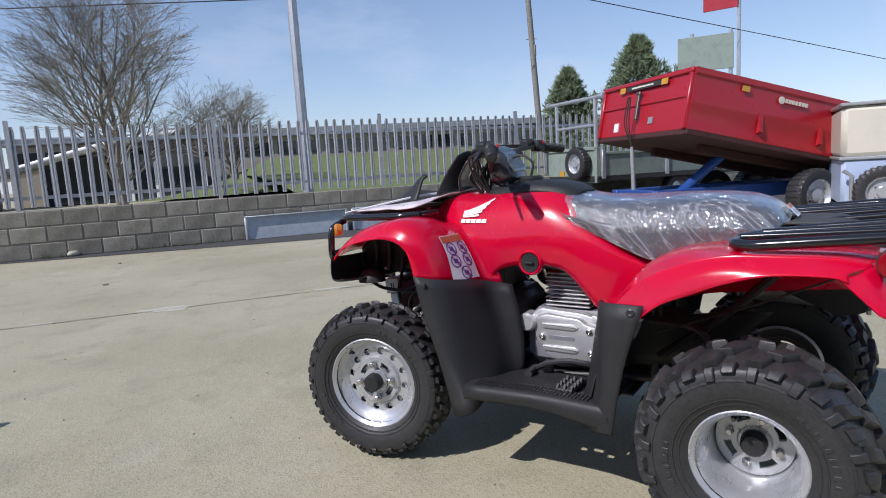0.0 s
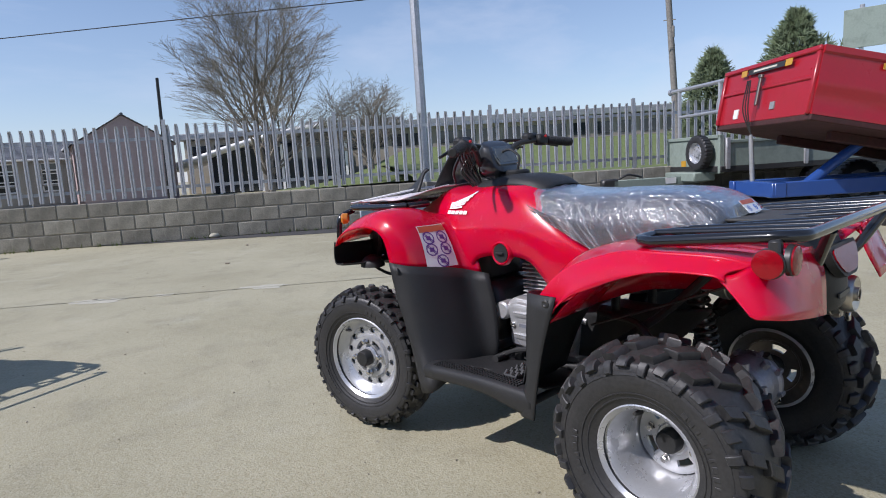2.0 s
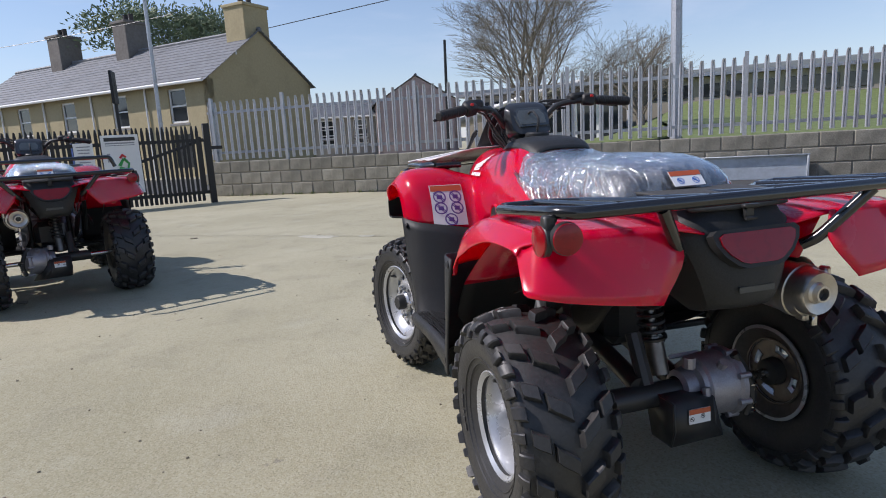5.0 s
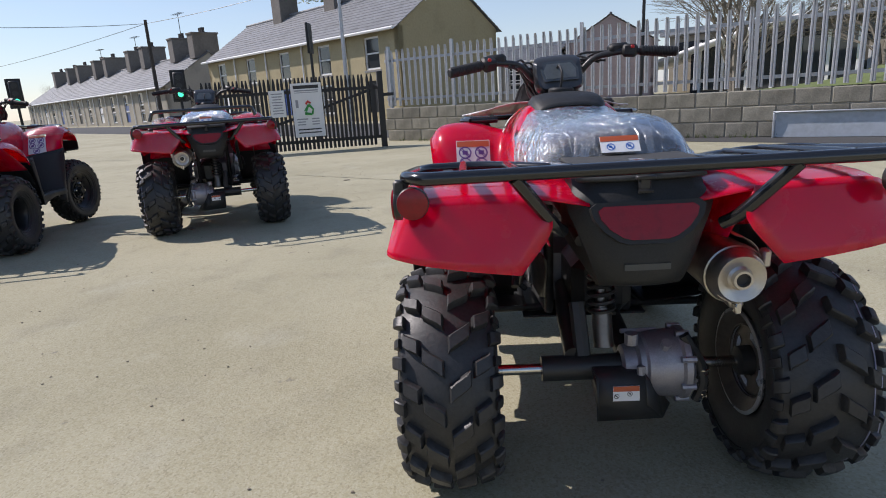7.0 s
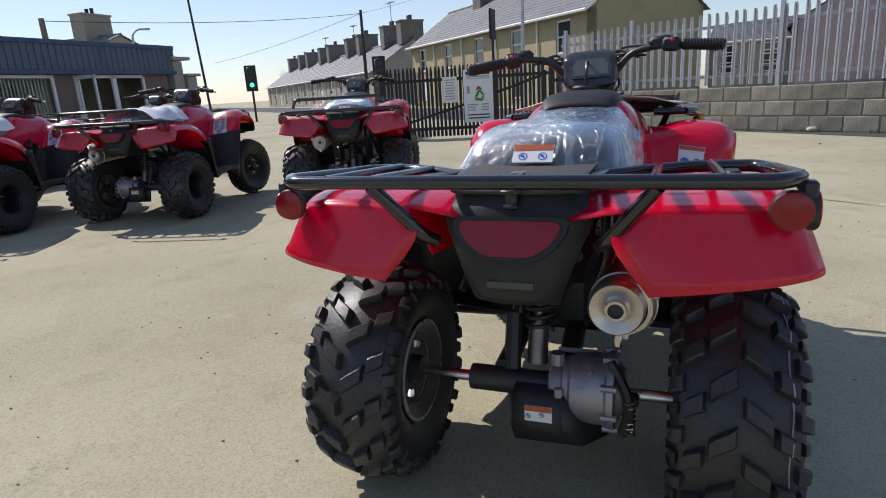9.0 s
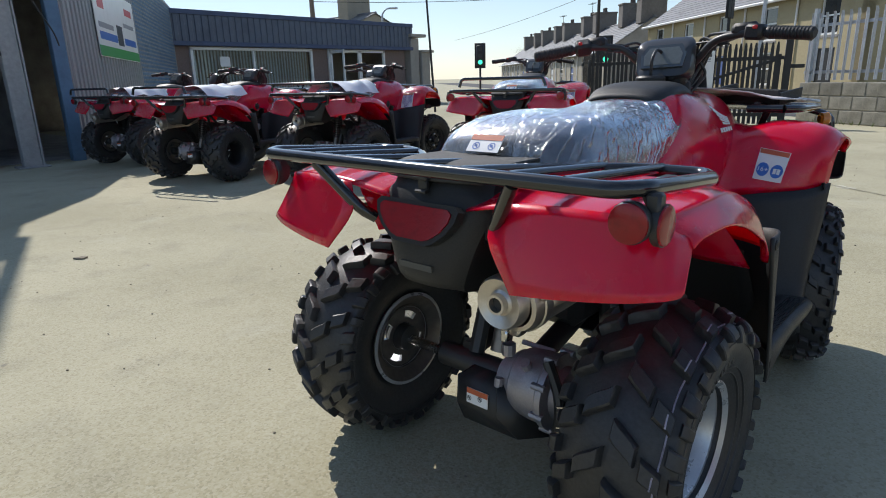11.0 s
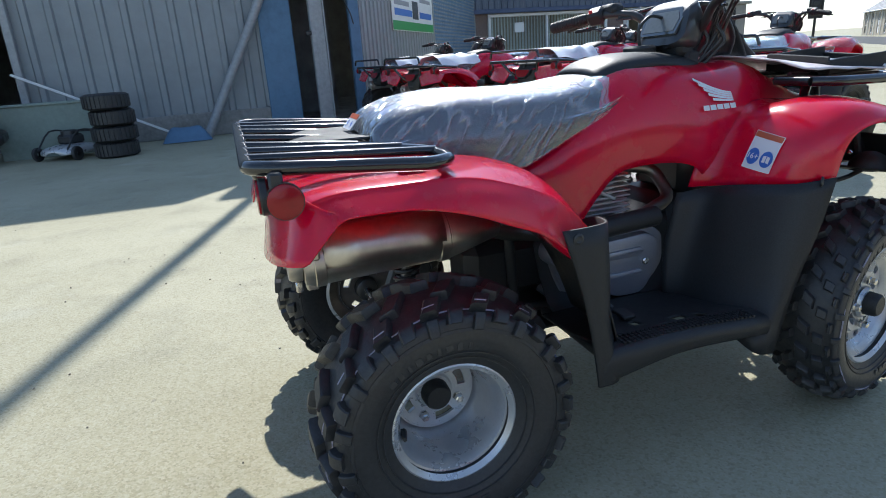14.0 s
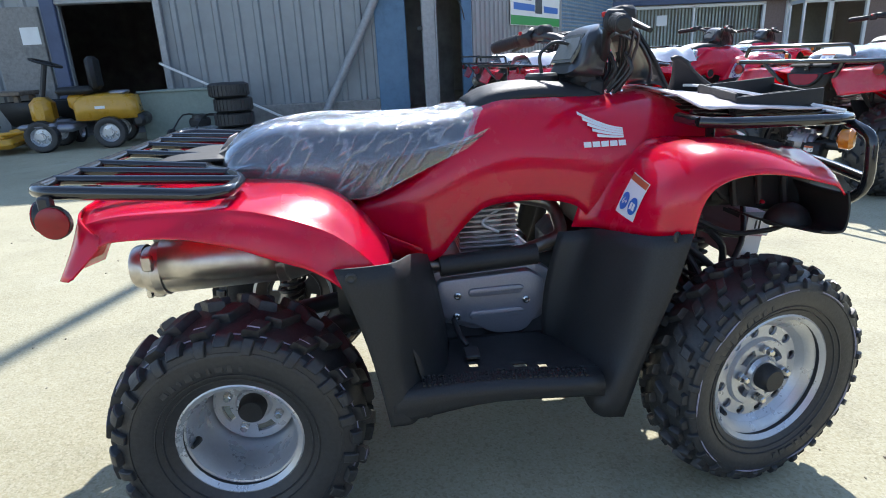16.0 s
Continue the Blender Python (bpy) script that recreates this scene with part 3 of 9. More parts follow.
def wheel(bike, front, side, rim_mat, where, steer=0.0):
    """tyre, rim, hub cap, nuts and valve, facing outwards on its side."""
    R, w, rr = (0.250, 0.082, 0.146) if front else (0.250, 0.106, 0.119)
    lugs = [(0.015, 0.13, -0.05, 0.02, 0.0130, 0.015), (0.16, 0.27, 0.075, 0.100, 0.0125, 0.015), (0.29, 0.39, -0.045, -0.035, 0.0125, 0.014), (0.42, 0.58, 0.085, 0.095, 0.0085, 0.008)] if front else \
           [(0.012, 0.17, -0.11, 0.01, 0.0185, 0.019), (0.19, 0.345, 0.075, 0.15, 0.0185, 0.019), (0.35, 0.53, -0.055, -0.025, 0.0175, 0.015), (0.44, 0.60, 0.145, 0.16, 0.013, 0.010)]
    tm = MESHES.setdefault(("tyre", front), tyre_mesh(R, w, rr, lugs, 24 if front else 16).data("tyre", RUBBER, 35))
    turn = pose(*where, 23 * (1 + front) + 40 * side, 0, (0 if side > 0 else 180) + steer)
    hub = new("wheel")
    hub.parent = bike
    hub.matrix_local = turn
    tyre = part("tyre", tm, None, hub, "knobbly black rubber tyre")
    if ("stripe", front) not in MESHES:
        sm = Mesh()
        prof = tyre_profile(R, w, rr)
        count = 24 if front else 16
        for sp in ((0.60,) if front else (0.31,)):
            f = (sp + 1) / 2 * (len(prof) - 1)
            k0 = int(f)
            p = prof[k0] * (1 - f + k0) + prof[k0 + 1] * (f - k0)
            side_ = 1 if sp > 0 else -1
            run, was = [], None
            for i in range(481):
                a = 2 * math.pi * i / 480
                lift = 0.001
                for s0, s1, a0, a1, wide, hh in lugs:
                    if s0 + 0.01 < abs(sp) < s1 - 0.01:
                        c = 0.25 * side_ * 2 * math.pi / count + a0 + (a1 - a0) * (abs(sp) - s0) / (s1 - s0)
                        off = (a - c + math.pi / count) % (2 * math.pi / count) - math.pi / count
                        if abs(off) < wide * 0.66 / R:
                            lift = hh + 0.0006
                if was is not None and lift != was:
                    if len(run) > 1:
                        sm.tube(run, 0.0016, 5)
                    run = []
                was = lift
                q = p[1] + lift
                run.append((p[0] + 0.002 * math.sin(9 * a), q * math.cos(a), q * math.sin(a)))
            if len(run) > 1:
                sm.tube(run, 0.0016, 5)
        MESHES["stripe", front] = sm.data("paint_stripe", STRIPE)
        # raised bars where the sidewall carries its moulded writing
        lm = Mesh()
        rq = rr + 0.42 * (R - rr)
        xq = float(np.interp(rq, [p[1] for p in prof[len(prof) // 2:][::-1]], [p[0] for p in prof[len(prof) // 2:][::-1]]))
        for start, count, long in ((0.3, 9, 0.020), (3.3, 6, 0.026)):
            for k in range(count):
                a = start + k * 0.115
                lm.box((xq, rq, 0), (0.0032, 0.013 + 0.003 * (k % 2), long * (0.35 + 0.2 * (k * 7 % 3))), 0.001, pose(0, 0, 0, math.degrees(a), 0, 0))
        for off in (0.20, 0.30):
            rb = rr + off * (R - rr)
            xb = float(np.interp(rb, [p[1] for p in prof[len(prof) // 2:][::-1]], [p[0] for p in prof[len(prof) // 2:][::-1]]))
            lm.rev([(xb - 0.002, rb - 0.0025), (xb + 0.0022, rb - 0.001), (xb + 0.0022, rb + 0.001), (xb - 0.002, rb + 0.0025)], 56)
        MESHES["marking", front] = lm.data("sidewall_marking", RUBBER, 30)
    if side > 0:
        tagged(part("paint_stripe", MESHES["stripe", front], None, tyre, "thin pale paint line round the tread"), kind="stuff")
    part("sidewall_marking", MESHES["marking", front], None, tyre, "raised bars and rings moulded on the sidewall")
    key = ("rim", front, rim_mat.name)
    if key not in MESHES:
        rm = Mesh()
        d = 0.020 if front else -0.070      # plane of the wheel disc
        lip = w * 0.70
        rm.rev([(lip, rr - 0.006), (lip + 0.008, rr + 0.004), (lip + 0.004, rr + 0.012), (lip - 0.006, rr + 0.008), (lip - 0.012, rr - 0.008),
                (max(lip - 0.03, d + 0.018), rr - 0.018)] + ([] if front else [(0.012, rr - 0.020), (0.0, rr - 0.024), (-0.035, rr - 0.024)]) + [(d + 0.012, rr - 0.026), (d, rr - 0.036)], 40)
        if front:
            rm.rev([(d, rr - 0.036), (-lip + 0.02, rr - 0.014), (-lip - 0.008, rr + 0.004), (-lip - 0.016, rr + 0.006), (-lip - 0.016, rr - 0.001), (-lip + 0.018, rr - 0.020), (d - 0.010, rr - 0.042), (d - 0.012, 0.04)], 40)
        else:
            rm.rev([(-lip, rr - 0.012), (-lip - 0.008, rr + 0.004), (-lip - 0.016, rr + 0.008), (-lip - 0.018, rr - 0.001)], 40)
            back = Mesh().rev([(-lip - 0.018, rr - 0.001), (-lip - 0.004, rr - 0.014), (d + 0.002, rr - 0.030), (d - 0.003, rr - 0.034), (d - 0.003, 0.088), (d + 0.008, 0.084)], 40)
            holed_ring(back, 0.038, 0.084, 4, 0.42, d + 0.008, 0.002, True)
            MESHES["rim_back"] = back.data("rim_back", RIMBACK, 35)
        if front:
            holed_ring(rm, 0.083, rr - 0.032, 12, 0.0115, d, 0.006)
            rm.rev([(d, rr - 0.032), (d + 0.004, rr - 0.028), (d + 0.014, rr - 0.024)], 40)
            rm.rev([(d, 0.083), (d + 0.010, 0.078), (d + 0.010, 0.076)], 40)
            holed_ring(rm, 0.036, 0.076, 4, 0.44, d + 0.010, 0.012, True)
        else:
            rm.rev([(d, rr - 0.036), (d + 0.016, 0.088), (d + 0.016, 0.084)], 40)
            holed_ring(rm, 0.040, 0.084, 4, 0.40, d + 0.016, 0.010, True)
        rm.rev([(d + 0.014, 0.042), (d + 0.022, 0.036), (d + 0.022, 0.0)], 24)
        MESHES[key] = rm.data("rim", rim_mat, 35)
        cap = Mesh()
        cap.rev([(d + 0.012, 0.031), (d + 0.046, 0.029), (d + 0.052, 0.024), (d + 0.052, 0)], 24)
        MESHES["hub_cap", front] = cap.data("hub_cap", BLACK)
        drum = [(d - 0.013, rr - 0.040), (d - 0.016, rr - 0.044), (d - 0.016, rr - 0.062), (d - 0.034, rr - 0.064), (d - 0.036, 0.032), (d - 0.058, 0.028), (d - 0.060, 0.0)] if front else \
               [(d + 0.010, 0.036), (d - 0.020, 0.034), (d - 0.026, 0.024), (d - 0.026, 0.0)]
        MESHES["drum", front] = Mesh().rev(drum, 32).data("brake_drum", DARK, 35)
        nut = Mesh()
        nut.rev([(0, 0.011), (0.006, 0.011), (0.008, 0.009), (0.018, 0.009), (0.020, 0.006), (0.020, 0)], 6)
        MESHES["nut", front] = nut.data("wheel_nut", STEEL, 25)
        val = Mesh()
        val.tube([(0, 0, 0), (0.012, 0, 0), (0.03, 0, 0.004)], [0.008, 0.006, 0.004], 8)
        MESHES["valve"] = val.data("valve", DARK)
    rim = part("rim", MESHES[key], None, hub, "pressed steel rim" if rim_mat is SILVER else "dark painted steel rim")
    if not front:
        part("rim_back", MESHES["rim_back"], None, rim, "brown-grey inner face, shade put into its colour")
    part("hub_cap", MESHES["hub_cap", front], None, rim, "black hub cap")
    part("brake_drum" if front else "hub", MESHES["drum", front], None, rim, "dark brake drum cover" if front else "dark wheel hub")
    d = 0.020 if front else -0.070
    for k in range(4):
        a = math.pi / 2 * k + math.pi / 4 * 0
        o = part("wheel_nut", MESHES["nut", front], None, rim)
        o.matrix_local = pose(d + 0.014, 0.058 * math.cos(a), 0.058 * math.sin(a))
    o = part("valve", MESHES["valve"], None, rim)
    o.matrix_local = pose(w * 0.66 - 0.03, (rr - 0.022) * math.cos(2.2), (rr - 0.022) * math.sin(2.2))
    return hub


MESHES = {}
STRIPE = mat("tyre_paint", (0.34, 0.32, 0.40), 0.7, stain=0.7, stain_scale=30, stain_color=(0.03, 0.03, 0.03))
# rim metal toned to brown-grey, holding the shade inside the wheel
RIMBACK = mat("shaded_rim_back", (0.17, 0.15, 0.135), 0.38, metal=0.6, grain=0.15, scale=60, stain=0.4, stain_scale=14)
STEER = 8.0     # the bars are turned to the left


def decal(bike, name, material, c, u, v, w, h, label="", lift=0.0, parent=None):
    """A thin plate at c, spanned by unit-ish directions u (wide) and v (high)."""
    u, v = Vector(u).normalized(), Vector(v)
    v = (v - u * v.dot(u)).normalized()
    n = u.cross(v)
    me = Mesh()
    m = Matrix.Translation(Vector(c) + n * lift) @ Matrix((u, v, n)).transposed().to_4x4()
    me.box((0, 0, 0), (w, h, 0.0012), 0, m)
    return part(name, me, material, parent or bike, label, 0), m


def sticker(bike, c, u, v, w, h, head, dots, dot_mat, label):
    """A white warning sticker with an orange head, round printed signs and grey lines of small print."""
    base, m = decal(bike, "warning_sticker", WHITE, c, u, v, w, h, label)
    hm = Mesh()
    hm.box((0, h / 2 - head / 2, 0.0008), (w * 0.98, head * 0.95, 0.0012), 0, m)
    part("sticker_heading", hm, ORANGE, base, "", 0)
    for dx, dy, r in dots:
        dm = Mesh()
        ring = [(math.cos(a), math.sin(a)) for a in np.linspace(0, 2 * math.pi, 20, endpoint=False)]
        vs = [(dx + r * x, dy + r * y, 0.0012) for x, y in ring] + [(dx + r * 0.78 * x, dy + r * 0.78 * y, 0.0012) for x, y in ring]
        dm.add(vs, [(i, (i + 1) % 20, 20 + (i + 1) % 20, 20 + i) for i in range(20)], m)
        dm.box((dx, dy, 0.0009), (r * 1.5, r * 0.28, 0.0008), 0, m @ Matrix.Translation((dx, dy, 0)) @ pose(0, 0, 0, 0, 0, -45) @ Matrix.Translation((-dx, -dy, 0)))
        dm.box((dx - r * 0.1, dy + r * 0.1, 0.0009), (r * 0.7, r * 0.5, 0.0008), 0, m)
        part("printed_sign", dm, dot_mat, base, "", 0)
    return base


def surface_sticker(parent, fine, corners, dots, dot_mat, side, label, tall):
    """A sticker that follows a skin: corners (x, z) of its lower left, lower right, upper right and upper left."""
    c = [Vector(q) for q in corners]

    def at(u, v, lift):
        x, z = (c[0] * (1 - u) + c[1] * u) * (1 - v) + (c[3] * (1 - u) + c[2] * u) * v
        y = on_skin(fine, 1, (x, 0.85, z), -1)
        return (x, y - lift, z + 0.4 * lift)

    def sheet(u0, u1, v0, v1, lift):
        return Mesh().grid([[at(u0 + (u1 - u0) * i / 8, v0 + (v1 - v0) * j / 8, lift) for i in range(9)] for j in range(9)])

    base = part("warning_sticker", sheet(0, 1, 0, 1, 0.0035), WHITE, parent, label, 60)
    part("sticker_heading", sheet(0.02, 0.98, 0.84, 0.985, 0.0046), ORANGE, base, "", 60)
    for i, (du, dv, r) in enumerate(dots):
        me = Mesh()
        n = 20
        ring = [(math.cos(2 * math.pi * k / n), math.sin(2 * math.pi * k / n)) for k in range(n)]
        if side > 0:
            # filled blue discs: an age mark and an open book
            me.grid([[at(du + q * r * x, dv + q * r * y / tall, 0.005) for x, y in ring] for q in (1.0, 0.05)], close=True)
            sign = part("printed_sign", me, dot_mat, base, "", 60)
            if i == 0:
                o, u, v = Vector(at(du, dv, 0.0062)), Vector(at(du + 0.1, dv, 0.0062)), Vector(at(du, dv + 0.1, 0.0062))
                ax = (u - o).normalized()
                up = ((v - o) - ax * (v - o).dot(ax)).normalized()
                cu = bpy.data.curves.new("age_mark", "FONT")
                cu.body, cu.size, cu.extrude, cu.align_x, cu.align_y = "16+", 0.019, 0.0002, "CENTER", "CENTER"
                cu.materials.append(WHITE)
                ob = new("age_mark", cu)
                ob.parent = sign
                ob.matrix_local = Matrix.Translation(o) @ Matrix((ax, up, ax.cross(up))).transposed().to_4x4()
            else:
                bk = Mesh()
                for h in (-1, 1):
                    bk.grid([[at(du + h * (0.06 + 0.5 * a) * r, dv + (0.4 * c - 0.05 * a) * r / tall, 0.0058) for a in (0, 0.5, 1)] for c in (-1, 1)])
                part("printed_book", bk, WHITE, sign, "", 60)
            continue
        me.grid([[at(du + q * r * x, dv + q * r * y / tall, 0.005) for x, y in ring] for q in (1.0, 0.8)], close=True)
        for q in (-0.22, 0.22):
            me.grid([[at(du + (t * 0.75 + q * 0.4) * r, dv + (-t * 0.75 + q * 0.4 + w) * r / tall, 0.005) for t in np.linspace(-1, 1, 7)] for w in (-0.10, 0.10)])
        me.grid([[at(du + 0.4 * r * x, dv + 0.32 * r * y / tall, 0.0049) for x in (-1, 0, 1)] for y in (-1, 0, 1)])
        part("printed_sign", me, dot_mat, base, "", 60)
    return base


def on_skin(fine, axis, p, near):
    """The point of a skin that lies at p along the given axis, on the side of the sign near."""
    k, l = [c for c in range(3) if c != axis]
    G = np.array([[tuple(q) for q in r] for r in fine])
    A, B, C, D = G[:-1, :-1], G[1:, :-1], G[1:, 1:], G[:-1, 1:]
    best = None
    for T in ((A, B, C), (A, C, D)):
        a, b, c = [t.reshape(-1, 3) for t in T]
        det = (b[:, k] - a[:, k]) * (c[:, l] - a[:, l]) - (c[:, k] - a[:, k]) * (b[:, l] - a[:, l])
        det = np.where(np.abs(det) < 1e-12, 1e-12, det)
        u = ((p[k] - a[:, k]) * (c[:, l] - a[:, l]) - (c[:, k] - a[:, k]) * (p[l] - a[:, l])) / det
        v = ((b[:, k] - a[:, k]) * (p[l] - a[:, l]) - (p[k] - a[:, k]) * (b[:, l] - a[:, l])) / det
        ok = (u >= -0.01) & (v >= -0.01) & (u + v <= 1.01)
        h = (a[:, axis] + u * (b[:, axis] - a[:, axis]) + v * (c[:, axis] - a[:, axis]))[ok]
        for x in h:
            if best is None or x * near > best * near:
                best = float(x)
    return best if best is not None else p[axis]


def wing_logo(bike, side, y0, z0, skin):
    """A plain white wing shape over a plain white bar, laid on the flank of the tank."""
    me = Mesh()

    def lay(outline):
        vs = []
        for a, b in outline:
            p = [side * 0.17, y0 - a, z0 + b]
            p[0] = on_skin(skin, 0, p, side) + side * 0.0065
            vs.append(tuple(p))
        me.add(vs, [tuple(range(len(vs)))])

    for k in range(5):
        tip = (0.056 - 0.010 * k, 0.062 - 0.0125 * k)
        root = (-0.046, 0.024 - 0.0045 * k)
        n = 8
        mid = [(root[0] + (tip[0] - root[0]) * i / n, root[1] + (tip[1] - root[1]) * (i / n) ** 1.5) for i in range(n + 1)]
        half = [0.0019 + 0.0015 * i / n for i in range(n + 1)]
        for i in range(n):
            lay([(mid[i][0], mid[i][1] + half[i]), (mid[i + 1][0], mid[i + 1][1] + half[i + 1]), (mid[i + 1][0], mid[i + 1][1] - half[i + 1]), (mid[i][0], mid[i][1] - half[i])])
    for i in range(5):
        a = -0.050 + 0.0205 * i
        lay([(a, -0.001), (a + 0.0175, -0.001), (a + 0.0175, -0.013), (a, -0.013)])
    return part("tank_badge", me, WHITE, bike, "white wing-shaped tank badge", 0)


def quad_bike(label, rim_mat, wrapped=False, loaded=True, badge=True):
    bike = thing("quad_bike", label, "quad bike", group="quad bikes on the yard")
    wheel(bike, True, -1, rim_mat, (-0.392, 1.140, 0.266), STEER + 5.0)
    wheel(bike, True, 1, rim_mat, (0.385, 1.122, 0.266), STEER + 5.0)
    wheel(bike, False, -1, rim_mat, (-0.389, 0, 0.260))
    wheel(bike, False, 1, rim_mat, (0.389, 0, 0.260))

    # rear mudguards and the flaps behind them; the body sits a little lower on its right springs
    for s in (1, -1):
        sag = 0.007 if s > 0 else 0.0
        rows = [[(0.10, -0.235, 0.705), (0.22, -0.245, 0.728), (0.36, -0.240, 0.733), (0.43, -0.222, 0.724), (0.474, -0.18, 0.695)],
                [(0.10, -0.16, 0.728), (0.22, -0.16, 0.738), (0.36, -0.165, 0.742), (0.435, -0.16, 0.736), (0.478, -0.15, 0.692)],
                [(0.10, -0.06, 0.735), (0.22, -0.06, 0.740), (0.36, -0.05, 0.742), (0.44, -0.045, 0.738), (0.482, -0.045, 0.692)],
                [(0.10, 0.04, 0.730), (0.22, 0.05, 0.738), (0.36, 0.06, 0.740), (0.44, 0.055, 0.735), (0.484, 0.05, 0.682)],
                [(0.11, 0.12, 0.710), (0.22, 0.14, 0.732), (0.36, 0.15, 0.732), (0.44, 0.14, 0.714), (0.484, 0.125, 0.662)],
                [(0.13, 0.19, 0.675), (0.22, 0.22, 0.705), (0.36, 0.235, 0.700), (0.44, 0.225, 0.678), (0.482, 0.185, 0.630)],
                [(0.14, 0.25, 0.625), (0.22, 0.285, 0.64), (0.36, 0.295, 0.640), (0.44, 0.285, 0.625), (0.478, 0.228, 0.588)],
                [(0.15, 0.30, 0.575), (0.22, 0.325, 0.58), (0.36, 0.33, 0.585), (0.44, 0.318, 0.580), (0.474, 0.25, 0.560)]]
        deep = (0.004, -0.010, -0.008, 0.006, 0.016, 0.010, 0.001, -0.006)
        rows = [r[:4] + [(r[3][0] + 0.012, r[3][1] * 0.9 + r[4][1] * 0.1, r[3][2] - 0.006)] + [(r[4][0] - 0.006, r[4][1], 0.45 * r[3][2] + 0.55 * r[4][2])] + [(r[4][0] + 0.006, r[4][1] - 0.2 * q, r[4][2] - q)] for r, q in zip(rows, deep)]
        rows = [[(x, y, z - sag * x / 0.45) for x, y, z in r] for r in rows]
        me = Mesh().grid([[(s * x, y, z) for x, y, z in r] for r in smooth_grid(rows, 4, 4)])
        fender = part("rear_mudguard", me, RED, bike, "glossy red plastic", 60, 0.004)
        flap = [[(0.195, -0.250, 0.728), (0.32, -0.246, 0.734), (0.41, -0.234, 0.730), (0.451, -0.207, 0.714), (0.466, -0.182, 0.702), (0.469, -0.148, 0.709)],
                [(0.175, -0.270, 0.672), (0.32, -0.268, 0.672), (0.41, -0.256, 0.674), (0.460, -0.234, 0.672), (0.477, -0.208, 0.666), (0.480, -0.190, 0.672)],
                [(0.236, -0.292, 0.590), (0.32, -0.292, 0.601), (0.41, -0.282, 0.614), (0.466, -0.264, 0.624), (0.486, -0.244, 0.627), (0.490, -0.232, 0.632)]]
        me = Mesh().grid([[(s * x, y, z) for x, y, z in r] for r in smooth_grid(flap, 4, 4)])
        part("rear_flap", me, RED, fender, "", 50, 0.004)
        # inner wheel-house liner
        liner = [[(0.20, 0.02, 0.70), (0.20, 0.10, 0.69), (0.20, 0.24, 0.59), (0.20, 0.30, 0.53)],
                 [(0.40, 0.02, 0.705), (0.40, 0.10, 0.69), (0.42, 0.22, 0.60), (0.44, 0.28, 0.53)]]
        me = Mesh().grid([[(s * x, y, z) for x, y, z in r] for r in smooth_grid(liner, 2, 4)])
        part("wheel_house", me, RED, bike, "", 60, 0.003)
        bay = [[(0.20, -0.22, 0.71), (0.20, 0.0, 0.73), (0.20, 0.16, 0.70), (0.20, 0.30, 0.60), (0.205, 0.40, 0.55)],
               [(0.17, -0.20, 0.62), (0.165, 0.0, 0.60), (0.165, 0.16, 0.58), (0.17, 0.30, 0.53), (0.175, 0.40, 0.50)]]
        part("inner_mudguard", Mesh().grid([[(s * x, y, z) for x, y, z in r] for r in smooth_grid(bay, 3, 3)]), RED, fender, "", 60, 0.003)
        if s < 0:
            wallp = [[(-0.158, -0.02, 0.545), (-0.158, 0.15, 0.525), (-0.16, 0.38, 0.48)], [(-0.15, 0.0, 0.52), (-0.15, 0.15, 0.48), (-0.15, 0.38, 0.44)], [(-0.14, 0.12, 0.40), (-0.14, 0.25, 0.36), (-0.14, 0.40, 0.34)]]
            part("brake_rod", Mesh().tube([(-0.31, 0.24, 0.50), (-0.30, 0.02, 0.585), (-0.26, -0.16, 0.66)], 0.0032, 6, bend=2), DARK, bike, "thin black rod")
            part("frame_strut", Mesh().tube([(-0.20, 0.26, 0.40), (-0.19, 0.10, 0.52), (-0.18, -0.04, 0.66)], 0.012, 8, bend=2), DARK, bike)
            part("frame_strut", Mesh().tube([(-0.18, 0.30, 0.50), (-0.21, 0.16, 0.50), (-0.22, 0.10, 0.44)], 0.010, 8, bend=2), DARK, bike)
            part("inner_cover", Mesh().grid(smooth_grid(wallp, 3, 3)), BLACK, bike, "", 60, 0.003)
        skirt = [[(0.19, 0.30, 0.56), (0.30, 0.31, 0.56), (0.42, 0.30, 0.56)], [(0.19, 0.37, 0.44), (0.30, 0.385, 0.44), (0.44, 0.35, 0.44)], [(0.19, 0.42, 0.32), (0.30, 0.425, 0.31), (0.45, 0.385, 0.30)]]
        part("inner_skirt", Mesh().grid([[(s * x, y, z) for x, y, z in r] for r in smooth_grid(skirt, 3, 3)]), BLACK, bike, "", 60, 0.004)
        # heel guard between mudguard and footboard
        guard = [[(0.22, 0.41, 0.54), (0.36, 0.372, 0.590), (0.455, 0.338, 0.607), (0.486, 0.290, 0.612), (0.490, 0.222, 0.612)],
                 [(0.21, 0.43, 0.45), (0.36, 0.392, 0.475), (0.458, 0.345, 0.485), (0.487, 0.308, 0.487), (0.491, 0.262, 0.486)],
                 [(0.20, 0.445, 0.36), (0.36, 0.41, 0.37), (0.462, 0.345, 0.38), (0.489, 0.318, 0.382), (0.493, 0.285, 0.382)],
                 [(0.20, 0.45, 0.30), (0.36, 0.43, 0.30), (0.466, 0.365, 0.30), (0.490, 0.340, 0.30), (0.494, 0.298, 0.30)],
                 [(0.20, 0.45, 0.295), (0.36, 0.43, 0.29), (0.466, 0.368, 0.280), (0.489, 0.345, 0.272), (0.493, 0.302, 0.272)]]
        me = Mesh().grid([[(s * x, y, z) for x, y, z in r] for r in smooth_grid(guard, 3, 4)])
        hg = part("heel_guard", me, BLACK, bike, "matt black plastic", 40, 0.006)
